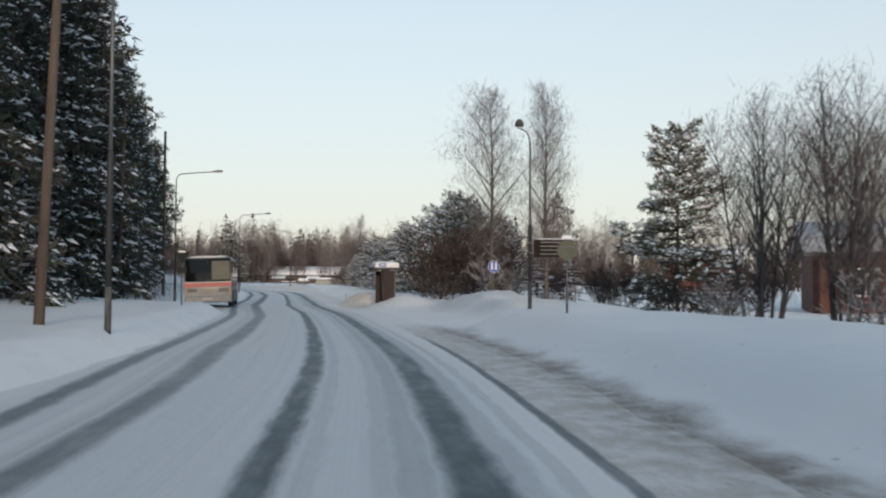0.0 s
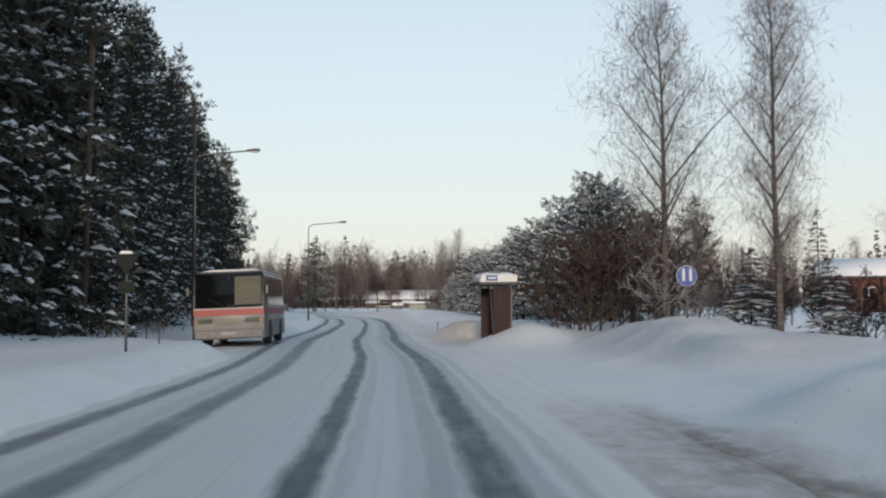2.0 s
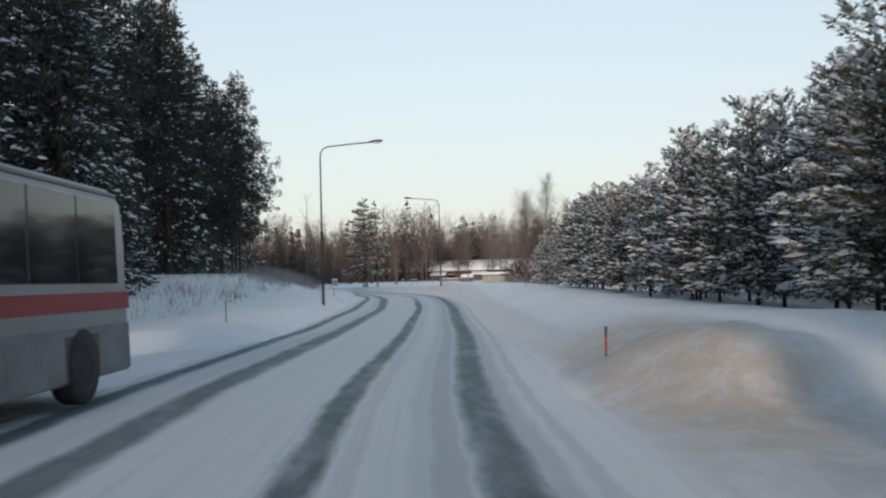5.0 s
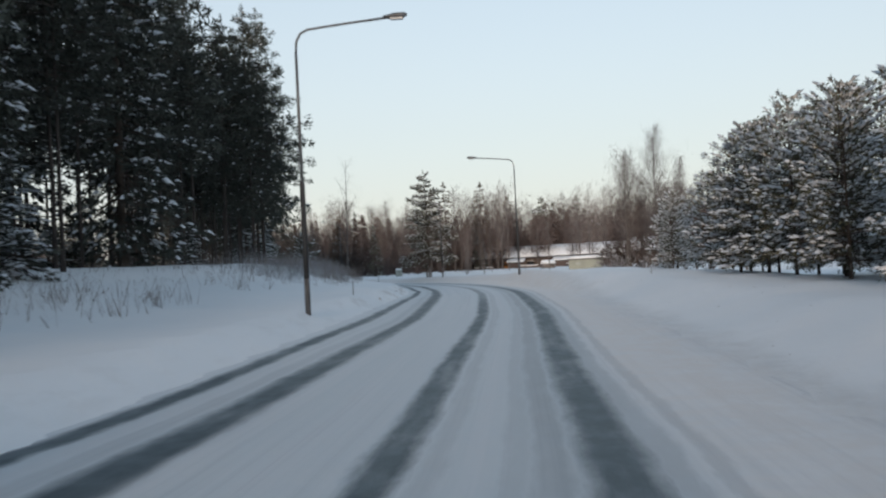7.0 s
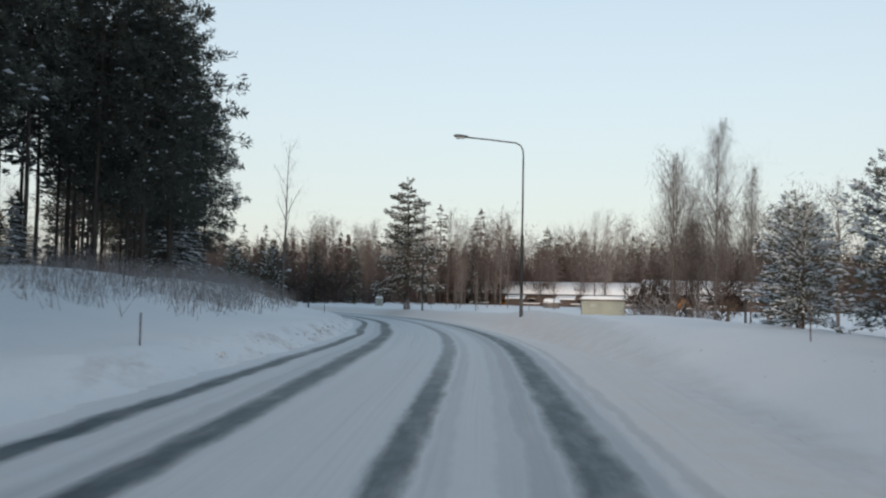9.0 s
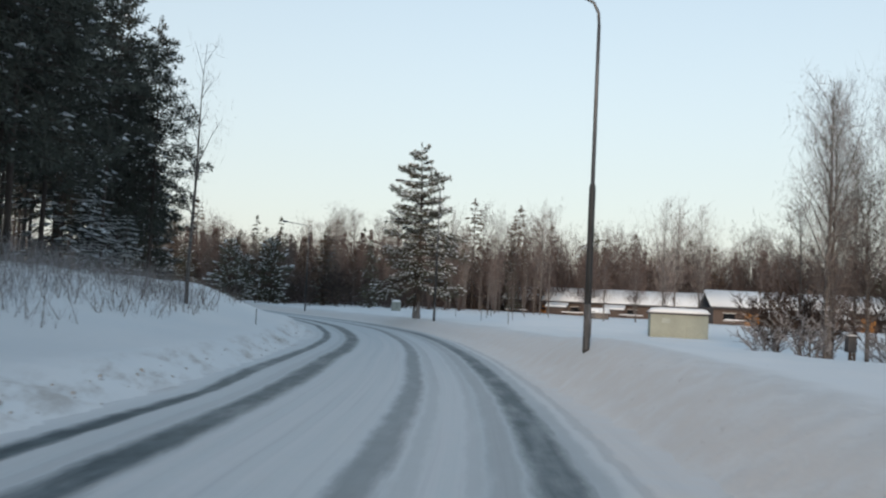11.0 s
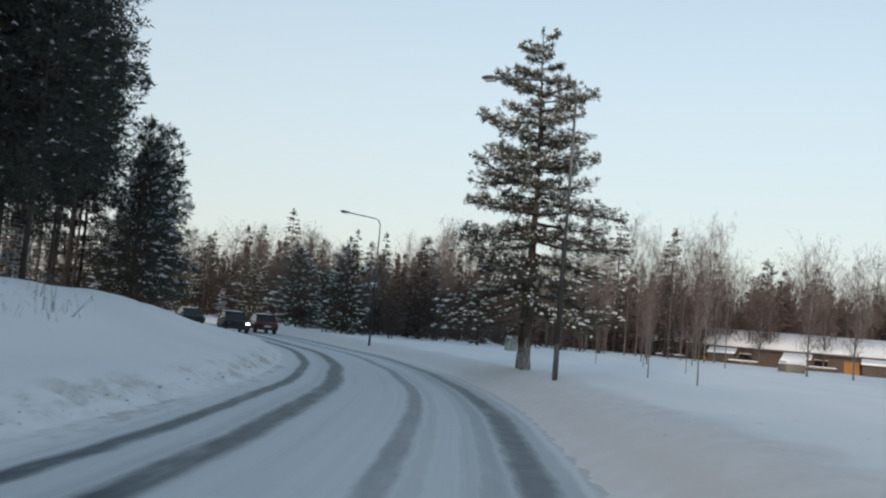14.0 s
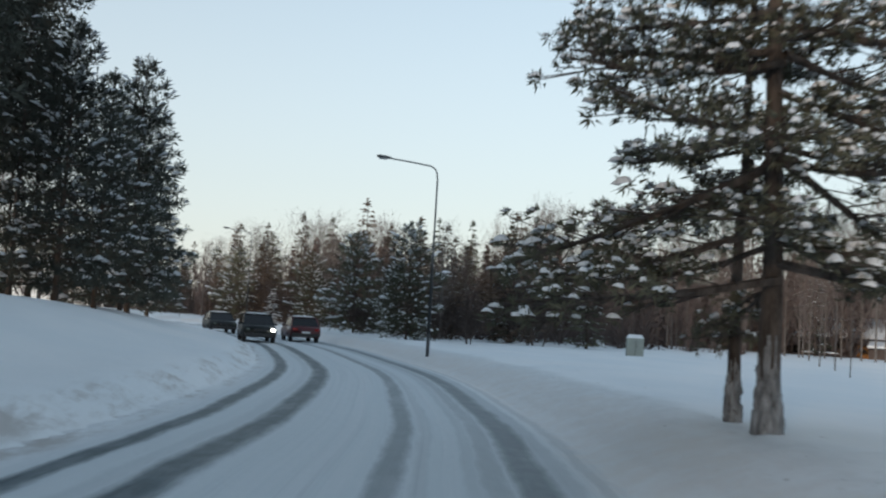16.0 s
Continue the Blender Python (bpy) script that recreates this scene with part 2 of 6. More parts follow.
        early = math_node(N, L, "MULTIPLY", mr(math_node(N, L, "ABSOLUTE", math_node(N, L, "SUBTRACT", math_node(N, L, "ADD", d, math_node(N, L, "MULTIPLY", rag, 0.4)), 1.84)), 0.03, 0.1, 0.9, 0), mr(s, 22, 30, 1, 0))
        total = math_node(N, L, "MAXIMUM", total, early)
        worn = math_node(N, L, "MULTIPLY", total, mr(noise_tex(2.0, 0.35, 6, 0.6), 0.25, 0.55, 0.72, 1))
        wet = mix(mr(fine, 0.35, 0.7, 0, 1), (0.05, 0.078, 0.094), (0.1, 0.136, 0.156))
        col = mix(worn, col, wet)
        L.new(mr(worn, 0, 1, 0.65, 0.55), b.inputs["Roughness"])
        height = math_node(N, L, "MULTIPLY_ADD", worn, -0.6, math_node(N, L, "MULTIPLY", fine, 0.5))
    else:
        heap = math_node(N, L, "MULTIPLY", math_node(N, L, "MULTIPLY", mr(d, 5.2, 6.4, 0, 2.2), mr(d, 9.5, 11, 1, 0)), math_node(N, L, "MULTIPLY", mr(s, 38, 42, 0, 1), mr(s, 54, 58, 1, 0)))
        height = math_node(N, L, "ADD", math_node(N, L, "MULTIPLY", fine, 0.4), math_node(N, L, "MULTIPLY", math_node(N, L, "MULTIPLY", math_node(N, L, "MAXIMUM", heap, math_node(N, L, "MAXIMUM", slush, berm)), grit), 2.0))
    L.new(col, b.inputs["Base Color"])
    bp = N.new("ShaderNodeBump")
    bp.inputs["Strength"].default_value, bp.inputs["Distance"].default_value = 0.9, 0.05
    L.new(height, bp.inputs["Height"])
    L.new(bp.outputs[0], b.inputs["Normal"])
    return m


M_GROUND = ground_material("field_snow", False)
M_ROAD = ground_material("road_snow", True)


# ---- the lie of the land ----
KNOTS = [(9.5, -110), (6.9, -64), (4.4, -32), (2.7, -14), (1.29, 0), (-0.87, 20), (-4.3, 40), (-8.33, 60), (-12.3, 80), (-16.6, 100), (-21.4, 120),
         (-28.3, 140), (-37.0, 159), (-42.3, 168.4), (-46.6, 175), (-54.6, 185.8), (-66.2, 198.5), (-73.4, 205.4), (-81, 211.9), (-89, 217.8),
         (-97.5, 223.2), (-106.2, 228.2), (-115.2, 232.9), (-124, 237), (-140, 243.5), (-160, 250), (-200, 260)]


def smooth_line(knots, n=24):
    k, out = np.array(knots, float), []
    for i in range(len(k) - 1):
        p1, p2 = k[i], k[i + 1]
        p0 = k[i - 1] if i else 2 * p1 - p2
        p3 = k[i + 2] if i + 2 < len(k) else 2 * p2 - p1
        u = np.linspace(0, 1, n, endpoint=False)[:, None]
        out.append(0.5 * (2 * p1 + (p2 - p0) * u + (2 * p0 - 5 * p1 + 4 * p2 - p3) * u * u + (3 * p1 - p0 - 3 * p2 + p3) * u ** 3))
    out.append(k[-1:])
    return np.concatenate(out)


LINE = smooth_line(KNOTS)
LINE_S = np.r_[0, np.cumsum(np.hypot(*np.diff(LINE, axis=0).T))]
LINE_S -= LINE_S[np.argmin(np.hypot(LINE[:, 0] - 1.29, LINE[:, 1]))]
LINE_T = np.gradient(LINE, axis=0)
LINE_T /= np.linalg.norm(LINE_T, axis=1)[:, None]


def along_road(x, y):
    """Metres along the road and to the right of the driven lane's middle, for arrays of places."""
    x, y = np.atleast_1d(np.asarray(x, float)), np.atleast_1d(np.asarray(y, float))
    s, d = np.empty(len(x)), np.empty(len(x))
    for a0 in range(0, len(x), 4000):
        xs, ys = x[a0:a0 + 4000, None], y[a0:a0 + 4000, None]
        k = np.argmin((LINE[None, :, 0] - xs) ** 2 + (LINE[None, :, 1] - ys) ** 2, axis=1)
        t = LINE_T[k]
        ox, oy = xs[:, 0] - LINE[k, 0], ys[:, 0] - LINE[k, 1]
        f = ox * t[:, 0] + oy * t[:, 1]
        s[a0:a0 + 4000] = LINE_S[k] + f
        side = ox * t[:, 1] - oy * t[:, 0]
        d[a0:a0 + 4000] = np.sign(side) * np.hypot(side, np.where((k == 0) | (k == len(LINE) - 1), 0, f))
    return s, d


def on_road(s, d):
    """The place at s metres along and d metres right of the lane's middle, and the road's heading there in degrees."""
    x, y = np.interp(s, LINE_S, LINE[:, 0]), np.interp(s, LINE_S, LINE[:, 1])
    tx, ty = np.interp(s, LINE_S, LINE_T[:, 0]), np.interp(s, LINE_S, LINE_T[:, 1])
    return x + d * ty, y - d * tx, math.degrees(math.atan2(-tx, ty))


def step(v, a, b):
    t = np.clip((v - a) / (b - a), 0, 1)
    return t * t * (3 - 2 * t)


def road_z(s):
    return np.interp(s, [-100, 0, 80, 112, 165, 185, 205, 240, 330], [-0.1, -0.1, -0.12, 0.2, 0.2, 0.2, 0.24, 0.55, 1.7])


def wave(x, y, size, seed):
    """Smooth random swells, about -1 to 1."""
    r = np.random.RandomState(seed)
    out = np.zeros_like(x)
    for _ in range(7):
        ang, f = r.uniform(0, math.tau), r.uniform(0.6, 1.7) / size * math.tau
        out += np.sin((x * math.cos(ang) + y * math.sin(ang)) * f + r.uniform(0, math.tau))
    return out / 4


def right_edge(s):
    return np.interp(s, [0, 57, 62, 68, 80, 105, 140, 400], [2.9, 2.9, 2.0, 2.0, 2.7, 2.9, 1.9, 1.9])


def land_z(x, y):
    """Height of the snow at arrays of places."""
    x, y = np.atleast_1d(np.asarray(x, float)), np.atleast_1d(np.asarray(y, float))
    s, d = along_road(x, y)
    base = road_z(s)
    lumpy = wave(x, y, 9, 3) * 0.07 + wave(x, y, 3.1, 4) * 0.03
    # left: a ploughed edge, then a slope up to the woods
    a = -d - 4.9
    top = np.interp(s, [0, 40, 70, 100, 118, 150, 200, 240, 300], [0.75, 0.9, 1.3, 1.5, 1.5, 1.55, 1.3, 0.8, 0.6])
    wide = np.interp(s, [0, 60, 100, 120, 160, 200], [13, 15, 14, 8, 5, 7])
    bay = step(s, 48, 55) * (1 - step(s, 70, 77))
    edge = np.interp(s, [0, 60, 110, 160, 260], [0.5, 0.46, 0.44, 0.42, 0.36])
    left = edge * step(a - 3.3 * bay, -0.3, 0.5) + top * step(a - 3.3 * bay, 0.5, wide + 0.5)
    # right: shoulder, ploughed ridge and field
    b = d - right_edge(s)
    junction = step(s, 30, 38) * (1 - step(s, 57.5, 61.5))
    ridge = np.interp(s, [0, 22, 62, 66, 78, 90, 110, 125, 150, 185, 260], [0.55, 0.62, 0.5, 0.72, 0.64, 0.5, 0.6, 0.82, 0.62, 0.5, 0.5])
    ridge = ridge * step(b, np.interp(s, [0, 104, 118, 240], [0.3, 0.3, -0.9, -0.5]) + 4.6 * junction, np.interp(s, [0, 105, 122, 160], [2.4, 2.4, 0.75, 1.2]) + 5.2 * junction)
    field = np.interp(s, [0, 40, 60, 80, 105, 122, 135, 152, 170, 190, 215, 260], [-0.15, -0.1, 0.1, 0.3, 0.3, 0.12, 0.0, 0.0, 0.15, 0.35, 0.45, 0.5])
    right = ridge + (field - ridge) * step(b, 4.5 + 3 * junction, 10 + 3 * junction)
    lumps = (0.5 + 0.5 * wave(x, y, 2.4, 15)) * 0.3 + np.abs(wave(x, y, 1.25, 16)) * 0.14
    heap = step(s, 38, 44) * (1 - step(s, 56, 62))
    right += (0.3 + lumps) * heap * np.exp(-((d - 8.3) / 1.7) ** 2)
    right += (0.42 + 0.4 * lumps) * np.exp(-((s - 49.5) / 3.4) ** 2 - ((d - 7.7) / 1.5) ** 2)
    right += (0.5 + 0.6 * lumps) * np.exp(-((s - 44.5) / 2.8) ** 2 - ((d - 7.4) / 1.3) ** 2)
    right += 0.85 * np.exp(-((s - 54.2) / 2.4) ** 2 - ((d - 4.9) / 1.6) ** 2) + 0.3 * np.exp(-((s - 36) / 3.0) ** 2 - ((d - 8.2) / 1.6) ** 2)
    right += (0.15 + 0.8 * lumps) * np.exp(-((s - 62.6) / 2.0) ** 2 - ((d - 3.9) / 0.95) ** 2) + 0.5 * np.exp(-((s - 16) / 9.0) ** 2 - ((d - 8) / 2.5) ** 2) * 0.4
    right += (0.4 + 0.6 * lumps) * np.exp(-((s - 63.3) / 1.8) ** 2 - ((d - 2.85) / 0.8) ** 2)
    right += 0.2 * np.exp(-((s - 132) / 5.0) ** 2 - ((d - 2.5) / 0.85) ** 2)
    off = np.where(d < 0, left, right)
    rough = np.where(d < 0, step(a, 0.2, 2.5), step(b, 0.4, 2.5))
    berm = np.where(d < 0, np.exp(-((a - 0.9) / 0.6) ** 2), np.exp(-((b - 2.4) / 1.0) ** 2))
    off = off + lumpy * rough + wave(x, y, 1.5, 8) * 0.05 * berm
    near = 1 - step(np.maximum(np.abs(d), 0), 60, 250)
    z = (base + off) * near + 0.5 * (1 - near)
    inside = (d > -4.9) & (b < 0)
    return np.where(inside, z - 0.12 * step(np.minimum(d + 4.9, -b), 0.0, 0.6), z)


def mesh_from(name, verts, faces, mats, smooth=False, mat_index=None):
    me = bpy.data.meshes.new(name)
    verts = np.asarray(verts, np.float32)
    if isinstance(faces, np.ndarray):
        k = faces.shape[1]
        me.vertices.add(len(verts))
        me.vertices.foreach_set("co", verts.ravel())
        me.loops.add(faces.size)
        me.loops.foreach_set("vertex_index", faces.ravel().astype(np.int32))
        me.polygons.add(len(faces))
        me.polygons.foreach_set("loop_start", np.arange(0, faces.size, k, dtype=np.int32))
        me.polygons.foreach_set("loop_total", np.full(len(faces), k, np.int32))
        me.update(calc_edges=True)
    else:
        me.from_pydata([tuple(map(float, v)) for v in verts], [], faces)
    for m in mats:
        me.materials.append(m)
    if mat_index is not None:
        me.polygons.foreach_set("material_index", np.asarray(mat_index, np.int32))
    if smooth:
        me.polygons.foreach_set("use_smooth", np.ones(len(me.polygons), bool))
    me.update()
    return me


def axis_steps(lo, hi, fine, out_lo, out_hi):
    core = list(np.arange(lo, hi + fine / 2, fine))
    g, v, up = fine, core[-1], []
    while v < out_hi:
        g = min(g * 1.3, 120)
        v += g
        up.append(v)
    g, v, down = fine, core[0], []
    while v > out_lo:
        g = min(g * 1.3, 120)
        v -= g
        down.append(v)
    return np.array(down[::-1] + core + up)


def grid_mesh(name, X, Y, Z, mat):
    r, c = X.shape
    i = np.arange(r * c).reshape(r, c)
    f = np.stack([i[:-1, :-1], i[:-1, 1:], i[1:, 1:], i[1:, :-1]], -1).reshape(-1, 4)
    me = mesh_from(name, np.stack([X, Y, Z], -1).reshape(-1, 3), f, [mat], True)
    return me, f


def set_uv(me, f, u, v):
    layer = me.uv_layers.new(name="along")
    layer.data.foreach_set("uv", np.stack([u[f.ravel()], v[f.ravel()]], -1).astype(np.float32).ravel())


gx, gy = axis_steps(-90, 16, 0.52, -1800, 1500), axis_steps(-4, 232, 0.52, -1500, 2200)
GX, GY = np.meshgrid(gx, gy)
GZ = land_z(GX.ravel(), GY.ravel())
gs, gd = along_road(GX.ravel(), GY.ravel())
me, f = grid_mesh("ground", GX, GY, GZ.reshape(GX.shape), M_GROUND)
set_uv(me, f, gd, gs)
ground = tagged(new("ground", me), "snow-covered verges and fields beside the road", "ground", kind="structure")

rs = np.arange(-100, 300, 0.5)
rd = np.arange(-5.35, 3.36, 0.15)
RS, RD = np.meshgrid(rs, rd, indexing="ij")
places = np.array([on_road(s, 0) for s in rs])
tx, ty = -np.sin(np.radians(places[:, 2])), np.cos(np.radians(places[:, 2]))
RX, RY = places[:, 0, None] + RD * ty[:, None], places[:, 1, None] - RD * tx[:, None]
sink = 0.0
for c, w in ((-4.15, 0.2), (-3.0, 0.25), (-0.92, 0.25), (0.76, 0.32)):
    sink = sink + 0.018 * np.exp(-((RD - c) / w) ** 2)
RZ = road_z(RS) - sink - 0.1 * step(RD, 2.95, 3.36) - 0.1 * step(-RD, 4.95, 5.35) + wave(RX, RY, 2.3, 12) * 0.006
me, f = grid_mesh("road", RX, RY, RZ, M_ROAD)
# each rut wanders a little from side to side
RUTS = (-4.15, -3.0, -0.92, 0.76)
WANDER = (
    ((0, 0.45), (10, 0.4), (15, 0.1), (20, -0.1), (30, -0.08), (38, 0.05), (45, 0.1), (64, -0.38), (79, -0.3), (82, -0.1), (91, 0.0), (99, 0.17), (112, 0.1), (122, 0.0), (127, 0.15), (132, -0.05), (138, 0.05), (144, 0.25), (151, 0.55), (156, 0.62), (163, 0.42), (174, 0.45), (192, 0.36), (300, 0.3)),
    ((0, 0.45), (8, 0.5), (12, 0.4), (16, 0.2), (22, -0.05), (27, 0.04), (33, 0.08), (43, 0.2), (64, -0.3), (80, -0.1), (88, 0.12), (97, 0.42), (108, 0.2), (120, -0.2), (130, -0.18), (138, -0.18), (142, 0.0), (151, 0.3), (156, 0.36), (163, 0.28), (174, 0.26), (186, 0.45), (300, 0.4)),
    ((0, 0.1), (12, 0.05), (27, -0.06), (35, -0.05), (49, 0.0), (62, -0.3), (78, -0.15), (85, -0.08), (91, 0.05), (98, 0.15), (110, 0.0), (120, -0.2), (130, -0.12), (137, -0.17), (145, -0.05), (152, 0.11), (162, 0.25), (172, 0.17), (182, 0.18), (300, 0.3)),
    ((0, 0.02), (12, 0.0), (27, -0.13), (34, -0.14), (46, -0.05), (62, -0.32), (78, -0.12), (84, -0.16), (90, -0.08), (99, 0.05), (110, -0.1), (120, -0.26), (131, -0.28), (146, -0.23), (153, 0.0), (162, 0.08), (168, -0.1), (181, -0.08), (300, 0.2)),
)
shift = np.stack([np.interp(rs, [k for k, _ in w], [v for _, v in w]) for w in WANDER], 1)
drift = np.stack([np.interp(rd, RUTS, row) for row in shift])
ends = step(RD, -5.3, -4.8) * (1 - step(RD, 1.3, 1.8))
RU = RD - ends * drift
set_uv(me, f, RU.ravel(), RS.ravel())
road = tagged(new("road", me), "road of packed snow with dark worn wheel ruts", "road", kind="structure")


# ---- building helpers ----
def part(name, bm, mat, parent=None, label="", smooth=False):
    me = bpy.data.meshes.new(name)
    bmesh.ops.recalc_face_normals(bm, faces=bm.faces)
    bm.to_mesh(me)
    bm.free()
    me.materials.append(mat)
    if smooth:
        for p in me.polygons:
            p.use_smooth = True
    ob = new(name, me)
    if parent is not None:
        ob.parent = parent
    if label:
        ob["label"] = label
    return ob


def mesh_part(name, me, parent, label=""):
    ob = new(name, me)
    ob.parent = parent
    if label:
        ob["label"] = label
    return ob


def thing(name, m, label, category, group="", kind=""):
    ob = new(name)
    ob.matrix_basis = m
    ob.empty_display_size = 0.3
    return tagged(ob, label, category, group, kind)


def box(size, at=(0, 0, 0), bevel=0.0, segments=2, bm=None, turn=None):
    """A box with its middle at the place given."""
    own = bmesh.new()
    bmesh.ops.create_cube(own, size=1)
    bmesh.ops.scale(own, vec=size, verts=own.verts)
    if bevel:
        bmesh.ops.bevel(own, geom=own.edges[:], offset=bevel, segments=segments, affect="EDGES", profile=0.5)
    m = Matrix.Translation(at) @ (turn or Matrix.Identity(4))
    bmesh.ops.transform(own, matrix=m, verts=own.verts)
    if bm is None:
        return own
    tmp = bpy.data.meshes.new("tmp")
    own.to_mesh(tmp)
    own.free()
    bm.from_mesh(tmp)
    bpy.data.meshes.remove(tmp)
    return bm


def tube(points, radii, sides=8, bm=None, caps=True):
    """A tapered tube along points."""
    bm = bm or bmesh.new()
    pts = [Vector(p) for p in points]
    rings = []
    for i, p in enumerate(pts):
        t = (pts[min(i + 1, len(pts) - 1)] - pts[max(i - 1, 0)]).normalized()
        u = t.cross(Vector((0.31, 0.95, 0.05))).normalized() if abs(t.y) < 0.95 else t.cross(Vector((1, 0, 0))).normalized()
        w = t.cross(u)
        r = radii[i] if hasattr(radii, "__len__") else radii
        rings.append([bm.verts.new(p + (u * math.cos(k * math.tau / sides) + w * math.sin(k * math.tau / sides)) * r) for k in range(sides)])
    for r1, r2 in zip(rings, rings[1:]):
        for k in range(sides):
            bm.faces.new((r1[k], r1[(k + 1) % sides], r2[(k + 1) % sides], r2[k]))
    if caps:
        bm.faces.new(rings[0][::-1])
        bm.faces.new(rings[-1])
    return bm


def lathe(profile, sides=20, bm=None):
    """Turned about z: a list of (radius, height)."""
    bm = bm or bmesh.new()
    rings = [[bm.verts.new((r * math.cos(k * math.tau / sides), r * math.sin(k * math.tau / sides), z)) for k in range(sides)] for r, z in profile]
    for r1, r2 in zip(rings, rings[1:]):
        for k in range(sides):
            bm.faces.new((r1[k], r1[(k + 1) % sides], r2[(k + 1) % sides], r2[k]))
    bm.faces.new(rings[0][::-1])
    bm.faces.new(rings[-1])
    return bm


def prism(outline, x0, x1, bm=None, bevel=0.0):
    """An outline in y, z drawn out from x0 to x1."""
    bm = bm or bmesh.new()
    a = [bm.verts.new((x0, y, z)) for y, z in outline]
    b = [bm.verts.new((x1, y, z)) for y, z in outline]
    n = len(outline)
    fs = [bm.faces.new(a), bm.faces.new(b[::-1])]
    for k in range(n):
        fs.append(bm.faces.new((a[k], b[k], b[(k + 1) % n], a[(k + 1) % n])))
    if bevel:
        bmesh.ops.bevel(bm, geom=list({e for f_ in fs for e in f_.edges}), offset=bevel, segments=2, affect="EDGES")
    return bm


def snow_cap(sx, sy, h, at, seed=0, n=7):
    """A rounded, uneven cushion of snow."""
    r = random.Random(seed)
    bm = bmesh.new()
    nx, ny = max(n, int(sx / 0.25)), max(n, int(sy / 0.25))
    nx, ny = min(nx, 60), min(ny, 24)
    top = []
    for i in range(nx + 1):
        row = []
        for j in range(ny + 1):
            u, v = i / nx * 2 - 1, j / ny * 2 - 1
            ex, ey = (1 - abs(u) ** 8), (1 - abs(v) ** 6)
            z = h * (0.12 + 0.88 * (max(ex, 0) * max(ey, 0)) ** 0.4) * (0.92 + 0.16 * r.random())
            row.append(bm.verts.new((at[0] + u * sx / 2, at[1] + v * sy / 2, at[2] + (z if ex > 0 and ey > 0 else 0))))
        top.append(row)
    for i in range(nx):
        for j in range(ny):
            bm.faces.new((top[i][j], top[i + 1][j], top[i + 1][j + 1], top[i][j + 1]))
    rim = [top[i][0] for i in range(nx + 1)] + [top[nx][j] for j in range(1, ny + 1)] + [top[i][ny] for i in range(nx - 1, -1, -1)] + [top[0][j] for j in range(ny - 1, 0, -1)]
    bm.faces.new(rim[::-1])
    return bm


def ground_at(x, y, sink=0.0):
    return float(land_z(x, y)[0]) - sink


